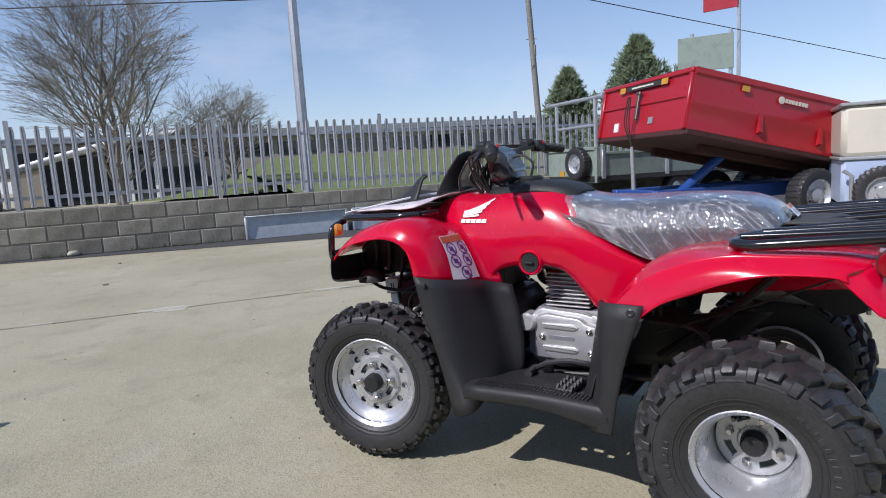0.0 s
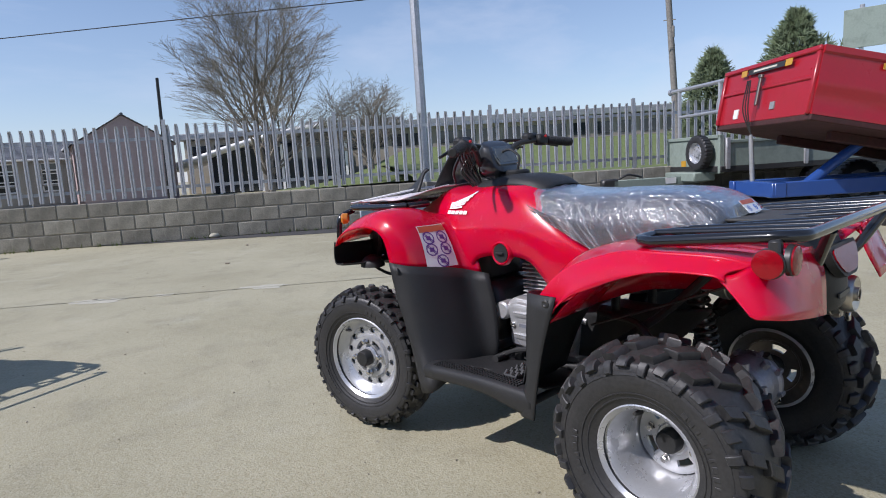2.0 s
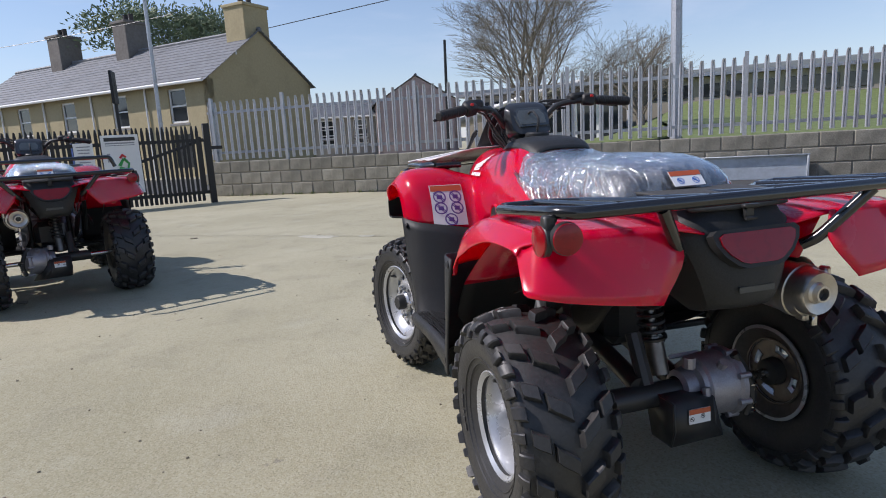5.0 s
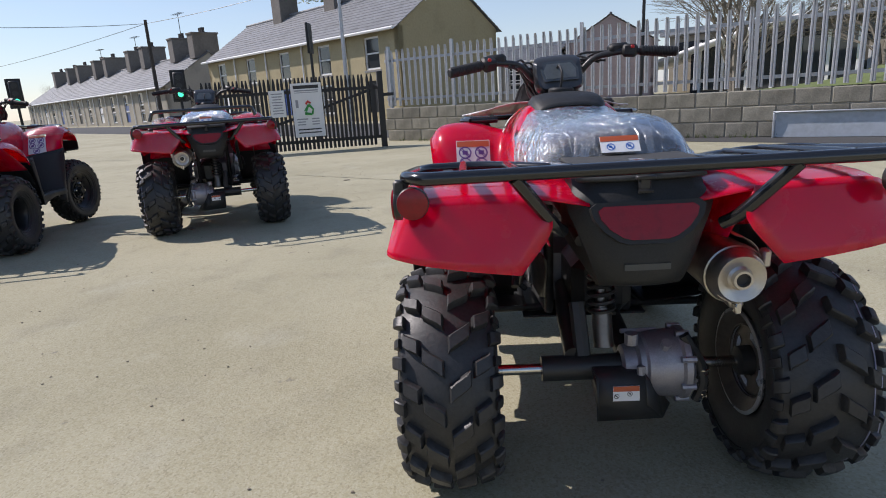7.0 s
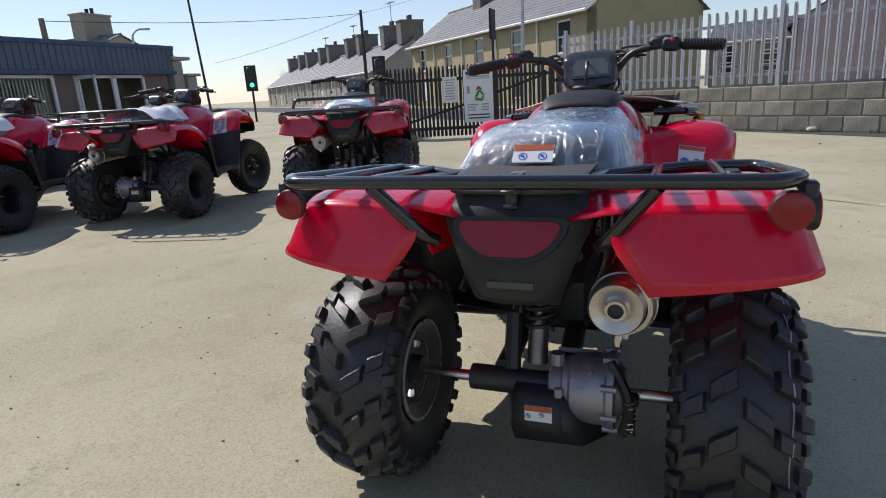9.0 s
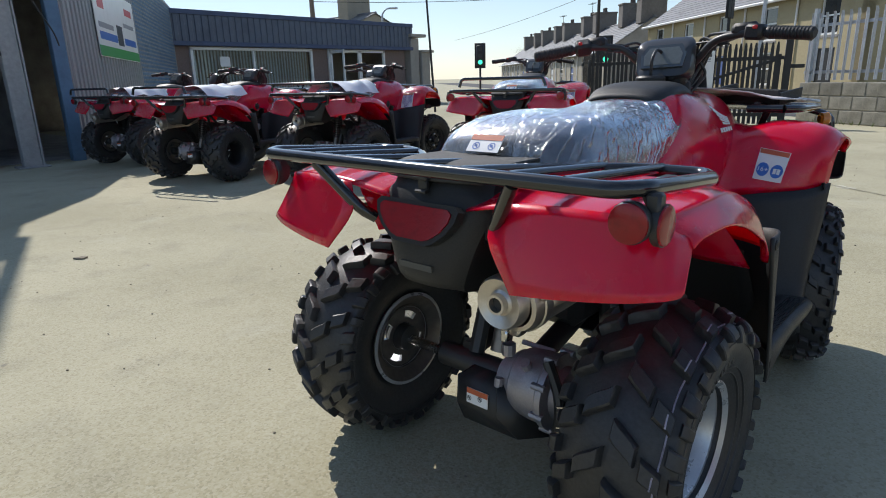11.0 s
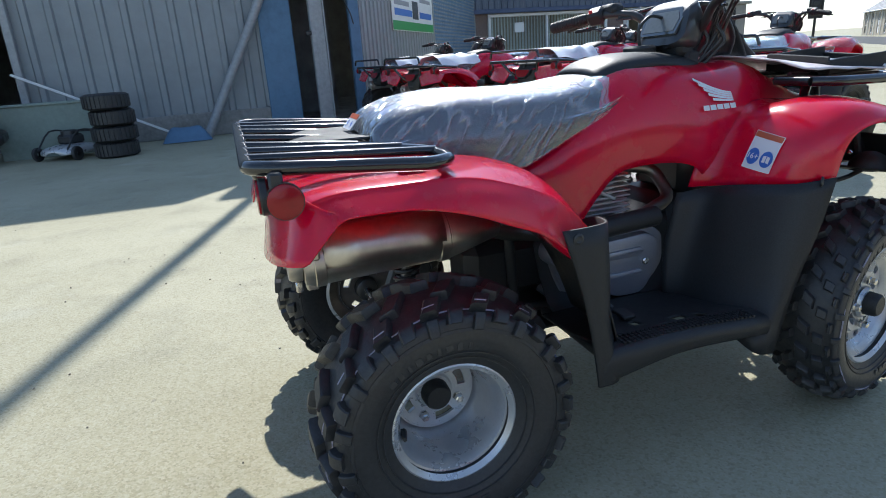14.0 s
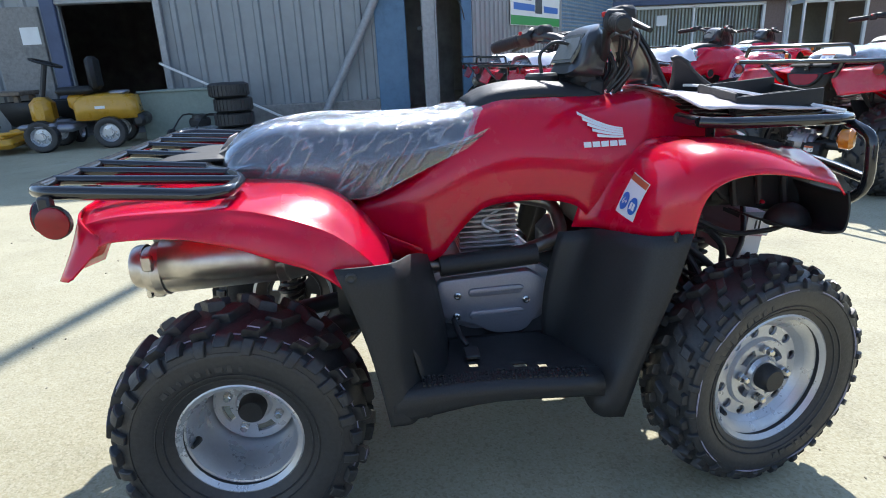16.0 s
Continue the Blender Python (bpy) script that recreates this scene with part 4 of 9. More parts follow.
        part("bolt", Mesh().rev([(0, 0.011), (0.003, 0.011), (0.005, 0.007), (0.003, 0.004), (0.003, 0)], 14, pose(s * 0.489, 0.252, 0.594, 0, 0, 0 if s > 0 else 180)), DARK, hg, "black bolt head")
        # front leg shield
        shield = [[(0.455, 0.925, 0.640), (0.41, 0.860, 0.625), (0.30, 0.818, 0.608), (0.215, 0.800, 0.588), (0.18, 0.73, 0.575)],
                  [(0.452, 0.895, 0.52), (0.42, 0.835, 0.50), (0.31, 0.785, 0.47), (0.22, 0.760, 0.45), (0.18, 0.70, 0.44)],
                  [(0.445, 0.850, 0.38), (0.43, 0.800, 0.36), (0.33, 0.75, 0.34), (0.23, 0.73, 0.33), (0.19, 0.69, 0.33)],
                  [(0.448, 0.800, 0.215), (0.455, 0.735, 0.235), (0.36, 0.725, 0.27), (0.24, 0.725, 0.28), (0.19, 0.70, 0.29)]]
        shield = [[(x, y, z - (0.020 if s > 0 else 0.0) * (z - 0.2) / 0.42) for x, y, z in r] for r in shield]
        me = Mesh().grid([[(s * x, y, z) for x, y, z in r] for r in smooth_grid(shield, 4, 4)])
        ls = part("leg_shield", me, BLACK, bike, "matt black plastic", 50, 0.006)
        part("bolt", Mesh().rev([(0, 0.011), (0.003, 0.011), (0.005, 0.007), (0.003, 0.004), (0.003, 0)], 14, pose(s * 0.448, 0.893, 0.612, 0, 0, 34 if s > 0 else 146) @ pose(0, 0, 0) @ pose(-0.002, 0, 0)), DARK, ls, "black bolt head")
        # footboard with tread ribs
        board = [[(0.424, 0.745, 0.300), (0.426, 0.745, 0.325), (0.432, 0.745, 0.331), (0.455, 0.745, 0.333), (0.478, 0.745, 0.330), (0.488, 0.745, 0.315), (0.482, 0.745, 0.290)],
                 [(0.428, 0.52, 0.312), (0.430, 0.52, 0.338), (0.436, 0.52, 0.344), (0.460, 0.52, 0.346), (0.482, 0.52, 0.342), (0.491, 0.52, 0.326), (0.486, 0.52, 0.302)],
                 [(0.430, 0.40, 0.305), (0.432, 0.40, 0.336), (0.438, 0.395, 0.342), (0.464, 0.385, 0.344), (0.485, 0.375, 0.340), (0.493, 0.37, 0.318), (0.489, 0.37, 0.284)],
                 [(0.432, 0.36, 0.300), (0.434, 0.36, 0.334), (0.440, 0.350, 0.340), (0.466, 0.335, 0.342), (0.486, 0.315, 0.338), (0.494, 0.31, 0.314), (0.490, 0.312, 0.274)]]
        fb = part("footboard", Mesh().grid([[(s * x, y, z) for x, y, z in r] for r in smooth_grid(board, 5, 4)]), BLACK, bike, "narrow ribbed black plastic footboard", 50, 0.005)
        # rows of small square studs on the tread
        me = Mesh()
        for k in range(32):
            y = 0.375 + 0.0108 * k
            for j in range(4):
                me.box((s * (0.438 + 0.0105 * j), y, 0.3455 - 0.012 * max(0.0, (y - 0.52) / 0.225) ** 1.3), (0.007, 0.0055, 0.005))
        tagged(part("tread_studs", me, BLACK, fb, "fine studded tread", 0), kind="stuff")
        # sole beside the engine, with drain holes
        me = Mesh().grid([[(s * (0.17 + 0.0145 * i), 0.345 + 0.0105 * k, 0.296 + 0.036 * (i / 18) ** 2) for i in range(19)] for k in range(39)])
        slots = ((0.404, 0.362, 0.012), (0.404, 0.408, 0.012), (0.400, 0.545, 0.012), (0.378, 0.590, 0.017), (0.386, 0.642, 0.012), (0.350, 0.495, 0.011))
        me.f = [f for f in me.f if not any(abs(sum(abs(me.v[i][0]) for i in f) / 4 - hx) < 0.015 and abs(sum(me.v[i][1] for i in f) / 4 - hy) < hl for hx, hy, hl in slots)]
        part("sole", me, BLACK, fb, "black sole with drain holes", 50, 0.004)
        # front mudguard
        ff = [[(0.452, 0.925, 0.630), (0.405, 0.862, 0.615), (0.30, 0.822, 0.600), (0.215, 0.806, 0.580), (0.185, 0.76, 0.575)],
              [(0.458, 0.940, 0.705), (0.41, 0.876, 0.700), (0.30, 0.856, 0.690), (0.215, 0.848, 0.680), (0.185, 0.80, 0.680)],
              [(0.462, 0.975, 0.742), (0.415, 0.915, 0.765), (0.30, 0.900, 0.762), (0.215, 0.900, 0.745), (0.185, 0.87, 0.74)],
              [(0.464, 1.040, 0.755), (0.415, 0.985, 0.802), (0.30, 0.972, 0.806), (0.215, 0.972, 0.785), (0.18, 0.95, 0.775)],
              [(0.462, 1.110, 0.747), (0.410, 1.080, 0.796), (0.30, 1.070, 0.805), (0.215, 1.065, 0.780), (0.17, 1.06, 0.770)],
              [(0.458, 1.180, 0.730), (0.400, 1.180, 0.768), (0.30, 1.180, 0.778), (0.215, 1.180, 0.762), (0.15, 1.18, 0.755)],
              [(0.448, 1.235, 0.702), (0.390, 1.252, 0.722), (0.30, 1.262, 0.735), (0.215, 1.27, 0.728), (0.14, 1.27, 0.722)],
              [(0.435, 1.268, 0.672), (0.375, 1.293, 0.680), (0.30, 1.305, 0.688), (0.215, 1.31, 0.685), (0.14, 1.31, 0.68)]]
        if s > 0:
            ff = [[(x, y - 0.020 * max(0.0, (y - 1.15) / 0.12), z + 0.022 * max(0.0, (y - 1.18) / 0.10) - 0.022 * max(0.0, x - 0.1) / 0.35 - (0.014 if 0.2 < x < 0.43 and 0.9 < y < 1.22 else 0.0)) for x, y, z in r] for r in ff]
        else:
            ff = [[(x, y + 0.012 * max(0.0, (y - 1.15) / 0.12), z) for x, y, z in r] for r in ff]
        me = Mesh().grid([[(s * x, y, z) for x, y, z in r] for r in smooth_grid(ff, 4, 4)])
        fen = part("front_mudguard", me, RED, bike, "glossy red plastic", 60, 0.004)
        fine = [[(s * x, y, z) for x, y, z in r] for r in smooth_grid(ff, 4, 4)]
        if s < 0:
            surface_sticker(fen, fine, [(-0.362, 0.612), (-0.240, 0.606), (-0.239, 0.747), (-0.362, 0.750)], [(0.26, 0.70, 0.19), (0.74, 0.70, 0.19), (0.26, 0.42, 0.19), (0.74, 0.42, 0.19), (0.52, 0.14, 0.19)], PURPLE, s,
                            "white sheet of round violet warning signs under an orange heading", 1.25)
        else:
            surface_sticker(fen, fine, [(0.280, 0.628), (0.352, 0.618), (0.364, 0.700), (0.284, 0.712)], [(0.27, 0.34, 0.21), (0.75, 0.34, 0.21)], BLUEPRINT, s, "white warning sticker with blue round signs", 0.95)
        # black tub under the front of the mudguard, open to the side
        prof = [(1.272, 0.680), (1.290, 0.648), (1.292, 0.615), (1.278, 0.596), (1.235, 0.593), (1.185, 0.598), (1.150, 0.612)]
        rows = [[(s * x, (1.27 if s > 0 else 1.30) - (1.29 - y) * wide + dy * (0.02 if y > 1.2 else 0.0), (z if y > 1.2 else 0.593 + (z - 0.593) * wide ** 1.5) + dz - (0.012 if s > 0 else 0.0)) for y, z in prof]
                for x, dy, dz, wide in ((0.22, 1.0, -0.004, 1.0), (0.30, 0.8, -0.004, 0.85), (0.38, 0.3, 0.0, 0.62), (0.425, -0.1, 0.004, 0.48), (0.436, -0.4, 0.010, 0.44))]
        tub = part("arch_liner", Mesh().grid(smooth_grid(rows, 3, 3)), BLACK, fen, "black plastic liner", 60, 0.004)
        side = [[(0.25, 1.03, 0.765), (0.25, 1.12, 0.775), (0.25, 1.24, 0.745), (0.25, 1.31, 0.69)], [(0.235, 1.06, 0.68), (0.235, 1.12, 0.68), (0.235, 1.24, 0.66), (0.24, 1.31, 0.65)],
                [(0.245, 1.10, 0.625), (0.245, 1.14, 0.610), (0.245, 1.25, 0.59), (0.25, 1.30, 0.60)]]
        part("arch_side", Mesh().grid([[(s * x, y, z) for x, y, z in r] for r in smooth_grid(side, 3, 3)]), BLACK, tub, "", 60, 0.004)
        for y in (1.115, 1.175, 1.235):
            part("arch_rib", Mesh().tube([(s * 0.262, y, 0.755), (s * 0.252, y, 0.68), (s * 0.262, y + 0.006, 0.615)], 0.009, 8, bend=2), BLACK, tub)
        hump = Mesh().grid([[(s * (0.315 + 0.045 * math.sin(e) * math.cos(a)), 1.215 + 0.050 * math.sin(e) * math.sin(a), 0.584 + 0.044 * math.cos(e)) for a in np.linspace(0, 2 * math.pi, 20, endpoint=False)] for e in np.linspace(0.02, 1.6, 7)], close=True)
        part("arch_hump", hump, BLACK, tub, "", 60)
        for y, z in ((1.245, 0.617), (1.160, 0.640)):
            part("bolt", Mesh().rev([(0, 0.007), (0.004, 0.006), (0.005, 0)], 10, pose(s * 0.30, y, z - 0.012, 0, 0 if s > 0 else 180, 0) @ pose(0.0, 0, 0, 0, -50, 0)), STEEL, tub)
        # round reflectors: one facing outwards, one facing back, on a black bracket
        me = Mesh().box((s * 0.452, -0.262, 0.75), (0.022, 0.022, 0.05), 0.004)
        me.tube([(s * 0.438, -0.262, 0.778), (s * 0.452, -0.262, 0.75)], 0.009, 8)
        me.disc((s * 0.458, -0.252, 0.729), 0.030, 0.012, "x")
        me.disc((s * 0.428, -0.283, 0.734), 0.030, 0.012, "y")
        br = part("reflector_bracket", me, DARK, bike)
        me = Mesh().rev([(0, 0.0285), (0.003, 0.028), (0.0045, 0.024), (0.005, 0.0)], 28, pose(s * 0.464, -0.252, 0.729, 0, 0, 0 if s > 0 else 180))
        part("side_reflector", me, LENS, br, "round red reflector")
        me = Mesh().rev([(0, 0.0285), (0.003, 0.028), (0.0045, 0.024), (0.005, 0.0)], 28, pose(s * 0.428, -0.289, 0.734, 0, 0, -90))
        part("rear_reflector", me, LENS, br, "round red reflector")
        # front indicator
        me = Mesh().rev([(-0.016, 0.014), (-0.01, 0.024), (0.012, 0.027), (0.02, 0.02), (0.022, 0)], 24, pose(s * 0.352, 1.320 if s < 0 else 1.295, 0.768, 0, 0, 90 - s * 50) @ Matrix.Diagonal((0.85, 0.85, 0.85, 1)))
        part("indicator", me, AMBER, bike, "round amber lamp")
        # outer tie: front steering knuckle, arms and boot seen in the wheel arch
        me = Mesh()
        me.tube([(s * 0.12, 1.06, 0.30), (s * 0.33, 1.12, 0.22)], 0.013, 8)
        me.tube([(s * 0.12, 1.22, 0.30), (s * 0.33, 1.14, 0.22)], 0.013, 8)
        me.tube([(s * 0.10, 1.03, 0.40), (s * 0.30, 1.10, 0.36)], 0.010, 8)
        me.tube([(s * 0.08, 1.18, 0.36), (s * 0.30, 1.17, 0.31)], 0.008, 8)
        me.tube([(s * 0.10, 1.00, 0.46), (s * 0.22, 1.04, 0.42), (s * 0.32, 1.10, 0.37)], 0.011, 8)
        me.tube([(s * 0.12, 0.94, 0.31), (s * 0.24, 1.00, 0.29), (s * 0.33, 1.10, 0.24)], 0.011, 8)
        part("suspension_arm", me, DARK, bike)
        me = Mesh()
        top, bot = Vector((s * 0.16, 1.05, 0.63)), Vector((s * 0.245, 1.08, 0.31))
        me.tube([top, bot], 0.016, 10)
        ax = (bot - top)
        coil = [top + ax * (0.08 + 0.62 * i / 60) + Vector((math.cos(i * 0.75), math.sin(i * 0.75), 0)) * 0.03 for i in range(61)]
        me.tube(coil, 0.005, 6)
        part("front_shock", me, DARK, bike)
        me = Mesh().box((s * 0.345, 1.131, 0.268), (0.05, 0.09, 0.16), 0.02)
        me.rev([(-0.03, 0.05), (0.02, 0.055), (0.03, 0.03)], 20, pose(s * 0.35, 1.131, 0.268, 0, 0, 0 if s > 0 else 180))
        part("knuckle", me, ALLOY, bike)

    # tank cover and flanks, one skin from side to side
    st = [(0.24, 0.66, 0.150, 0.64, 0.595), (0.33, 0.70, 0.165, 0.66, 0.540), (0.39, 0.745, 0.178, 0.68, 0.508), (0.44, 0.79, 0.185, 0.70, 0.515),
          (0.49, 0.83, 0.188, 0.72, 0.575), (0.545, 0.862, 0.190, 0.74, 0.628), (0.61, 0.888, 0.192, 0.75, 0.642), (0.70, 0.888, 0.195, 0.75, 0.640),
          (0.77, 0.880, 0.198, 0.74, 0.622), (0.82, 0.872, 0.20, 0.735, 0.575), (0.90, 0.868, 0.20, 0.73, 0.60), (0.98, 0.870, 0.186, 0.735, 0.66),
          (1.05, 0.848, 0.168, 0.735, 0.70), (1.14, 0.795, 0.155, 0.735, 0.715), (1.22, 0.765, 0.145, 0.725, 0.70)]
    rows = []
    for y, zt, w, zm, zl in st:
        half = [(0, zt), (w * 0.38, zt - 0.004), (w * 0.66, zt - 0.18 * (zt - zm)), (w * 0.86, zt - 0.5 * (zt - zm)), (w, zm), (w * 1.02, zm * 0.5 + zl * 0.5), (w * 0.98, zl)]
        rows.append([(-x, y, z) for x, z in half[::-1]] + [(x, y, z) for x, z in half[1:]])
    tank = smooth_grid(rows, 3, 3)
    me = Mesh().grid(tank)
    part("tank_cover", me, RED, bike, "glossy red plastic tank cover", 60, 0.004)
    me = Mesh().rev([(-0.035, 0.031), (0.0, 0.032), (0.004, 0.036), (0.0, 0.040), (-0.012, 0.043)], 24, pose(-0.20, 0.655, 0.652, 0, 0, 180))
    part("choke_hole", me, RED, bike)
    me = Mesh().rev([(-0.004, 0.0315), (0.0015, 0.030), (0.0, 0.02), (0.002, 0.008), (0.002, 0)], 20, pose(-0.20, 0.655, 0.652, 0, 0, 180))
    me.box((-0.206, 0.655, 0.652), (0.008, 0.03, 0.008), 0.002)
    part("choke_knob", me, BLACK, bike)

    # black panel on top of the tank
    rows = []
    for y, zt, w in [(0.53, 0.868, 0.10), (0.58, 0.893, 0.115), (0.65, 0.905, 0.12), (0.73, 0.905, 0.115), (0.80, 0.895, 0.10), (0.86, 0.885, 0.085)]:
        half = [(0, zt), (w * 0.5, zt - 0.002), (w * 0.85, zt - 0.012), (w, zt - 0.035)]
        rows.append([(-x, y, z) for x, z in half[::-1]] + [(x, y, z) for x, z in half[1:]])
    part("tank_top_panel", Mesh().grid(smooth_grid(rows, 3, 3)), BLACK, bike, "matt black panel", 60, 0.004)
    me = Mesh().rev([(0, 0.04), (0.006, 0.043), (0.03, 0.042), (0.036, 0.036), (0.036, 0)], 24, pose(0, 0.735, 0.884, 0, -90, 0))
    cap = part("fuel_cap", me, BLACK, bike, "black fuel cap")
    me = Mesh().tube([(0.0, 0.735, 0.92), (0.005, 0.725, 0.965), (0.0, 0.765, 0.995), (0.0, 0.81, 0.985), (0.0, 0.83, 0.92)], 0.0045, 8, bend=3)
    part("breather_hose", me, DARK, cap)

    # seat
    rows = []
    for y, zt, w, zb in [(-0.045, 0.775, 0.15, 0.735), (-0.02, 0.815, 0.175, 0.73), (0.05, 0.842, 0.188, 0.715), (0.15, 0.852, 0.19, 0.685), (0.27, 0.850, 0.188, 0.675),
                         (0.36, 0.848, 0.178, 0.705), (0.45, 0.850, 0.168, 0.742), (0.52, 0.858, 0.160, 0.770), (0.575, 0.870, 0.148, 0.792), (0.60, 0.872, 0.135, 0.808)]:
        w *= 0.90 + 0.10 * min(1.0, max(0.0, (y + 0.05) / 0.45))
        half = [(0, zt - 0.006), (w * 0.55, zt - 0.010), (w * 0.83, zt - 0.028), (w, zt - 0.070), (w * 1.05, (zt + zb) / 2 - 0.02), (w * 1.03, zb)]
        rows.append([(-x, y, z) for x, z in half[::-1]] + [(x, y, z) for x, z in half[1:]])
    fine = smooth_grid(rows, 4, 3)
    seat = part("seat", Mesh().grid(fine), SEAT, bike, "black vinyl seat", 60, 0.01)
    rnd = random.Random(5)
    wrap = []
    for i, row in enumerate(fine):
        r = []
        for j, p in enumerate(row):
            v = Vector(p)
            c = Vector((0, v.y, 0.74))
            d = (v - c).normalized()
            n1 = noise.noise(Vector((v.x * 14, v.y * 9 + v.z * 10, v.z * 16)))
            n2 = noise.noise(Vector((v.x * 40 + 3, v.y * 30, v.z * 40)))
            r.append(tuple(v + d * (0.007 + 0.004 * n1 + 0.0022 * n2)))
        wrap.append(r)
    part("seat_wrap", Mesh().grid(wrap), FILM, seat, "crumpled clear plastic wrapping film", 70)

    # tail box with lamp and latch
    prof = [(-0.05, 0.766, 0.130), (-0.15, 0.766, 0.130), (-0.200, 0.758, 0.128), (-0.218, 0.735, 0.130), (-0.226, 0.722, 0.141), (-0.236, 0.700, 0.142),
            (-0.250, 0.650, 0.126), (-0.256, 0.595, 0.104), (-0.246, 0.550, 0.085), (-0.19, 0.535, 0.080)]
    rows = []
    for y, z, w in prof:
        w *= 0.97 if z > 0.69 else 0.92
        rows.append([(w * u, y + 0.030 * abs(u) ** 4 - 0.010 * (1 - u * u), z - 0.010 * abs(u) ** 6) for u in (-1, -0.93, -0.75, -0.4, 0, 0.4, 0.75, 0.93, 1)])
    tail = smooth_grid(rows, 3, 2)
    me = Mesh().grid(tail)
    for k in (0, -1):
        me.add([tuple(r[k]) for r in tail] + [((-1 if k == 0 else 1) * 0.12, -0.02, 0.60)], [tuple(range(len(tail) + 1))])
    box = part("tail_box", me, BLACK, bike, "matt black tail compartment", 40)
    lid = [[(x * w * 0.96, y - 0.010 * (1 - u * u) + 0.012 * abs(u) ** 4, z + 0.006) for u, x in zip((-1, -0.9, -0.4, 0, 0.4, 0.9, 1), (-1, -0.94, -0.4, 0, 0.4, 0.94, 1))]
           for y, z, w in ((-0.045, 0.768, 0.128), (-0.10, 0.769, 0.131), (-0.16, 0.768, 0.131), (-0.205, 0.758, 0.129), (-0.222, 0.742, 0.128))]
    part("box_lid", Mesh().grid(smooth_grid(lid, 3, 3)), LIDGREY, box, "dusty charcoal lid", 50, 0.006)
    lp = Matrix.Translation((0, -0.240, 0.703)) @ pose(0, 0, 0, 73, 0, 0)
    outline = [(-0.112, -0.006), (-0.10, 0.003), (0.10, 0.003), (0.112, -0.006), (0.107, -0.026), (0.088, -0.050), (0.060, -0.070), (0.04, -0.076), (-0.04, -0.076), (-0.060, -0.070), (-0.088, -0.050), (-0.107, -0.026)]
    outline = [(x * 0.93, y) for x, y in outline]
    part("lamp_frame", Mesh().slab(outline, 0.020, lp), BLACK, box, "black lamp surround", 30)
    inner = [(x * 0.87, -0.036 + (y + 0.036) * 0.80) for x, y in outline]
    part("tail_lamp", Mesh().slab(inner, 0.023, lp), LENS, box, "red tail lamp", 30)
    me = Mesh().box((0, -0.236, 0.738), (0.022, 0.012, 0.026), 0.003).box((0, -0.241, 0.752), (0.036, 0.014, 0.008), 0.002).tube([(-0.013, -0.244, 0.727), (0.013, -0.244, 0.727)], 0.004, 6)
    part("latch", me, DARK, box)
    part("tail_badge", Mesh().box((0, -0.266, 0.588), (0.085, 0.003, 0.012), 0, None), mat_badge(), box, "", 0)

    # rear carrier
    def rack_tubes():
        me = Mesh()
        zr, zf = 0.779, 0.756
        loop = [(-0.21, -0.02, zf), (-0.30, 0.04, zf), (-0.412, 0.04, zf), (-0.438, 0.0, zf), (-0.440, -0.262, zr), (-0.408, -0.300, zr), (0.408, -0.300, zr), (0.440, -0.262, zr), (0.438, 0.0, zf), (0.412, 0.04, zf), (0.30, 0.04, zf), (0.21, -0.02, zf)]
        me.tube(loop, 0.0125, 10, bend=3)
        me.tube([(-0.21, -0.02, zf), (-0.15, -0.07, zf), (0.15, -0.07, zf), (0.21, -0.02, zf)], 0.0125, 10, bend=3)
        return me

    rack = part("rear_carrier", rack_tubes(), GLOSS, bike, "gloss black tubular steel carrier", 50)
    for x in (-0.335, -0.24, -0.145, 0.0, 0.145, 0.24, 0.335):
        y1 = 0.04 if abs(x) > 0.28 else (0.0 if abs(x) > 0.2 else -0.07)
        part("carrier_bar", Mesh().tube([(x, -0.300, 0.783), (x, y1, 0.761)], 0.0095, 8), GLOSS, rack, "", 50)
    for s in (-1, 1):
        part("carrier_stay", Mesh().tube([(s * 0.245, -0.298, 0.772), (s * 0.19, -0.262, 0.700), (s * 0.168, -0.247, 0.672), (s * 0.150, -0.225, 0.655)], 0.0125, 10, bend=3), GLOSS, rack, "", 50)
        part("carrier_foot", Mesh().box((s * 0.37, -0.02, 0.748), (0.03, 0.05, 0.018), 0.005), DARK, rack)

    # front carrier and brush guard
    me = Mesh()
    me.tube([(-0.30, 1.00, 0.815), (-0.335, 1.05, 0.813), (-0.335, 1.29, 0.808), (-0.30, 1.345, 0.805), (0.30, 1.345, 0.805), (0.335, 1.29, 0.808), (0.335, 1.05, 0.813), (0.30, 1.00, 0.815)], 0.012, 10, bend=3)
    me.tube([(-0.30, 1.00, 0.815), (-0.20, 1.00, 0.815)], 0.012, 8)
    me.tube([(0.30, 1.00, 0.815), (0.20, 1.00, 0.815)], 0.012, 8)
    frack = part("front_carrier", me, GLOSS, bike, "gloss black tubular steel carrier", 50)
    for x in (-0.22, -0.11, 0.0, 0.11, 0.22):
        part("carrier_bar", Mesh().tube([(x, 1.345, 0.808), (x, 1.02, 0.826)], 0.009, 8), GLOSS, frack, "", 50)
    for s in (-1, 1):
        part("carrier_stay", Mesh().tube([(s * 0.25, 1.05, 0.82), (s * 0.22, 1.07, 0.75)], 0.011, 8), GLOSS, frack, "", 50)
    me = Mesh()
    for s in (-1, 1):
        me.tube([(s * 0.30, 1.34, 0.795), (s * 0.365, 1.345, 0.775), (s * 0.37, 1.35, 0.66), (s * 0.28, 1.345, 0.60), (s * 0.10, 1.32, 0.56)], 0.012, 8, bend=3)
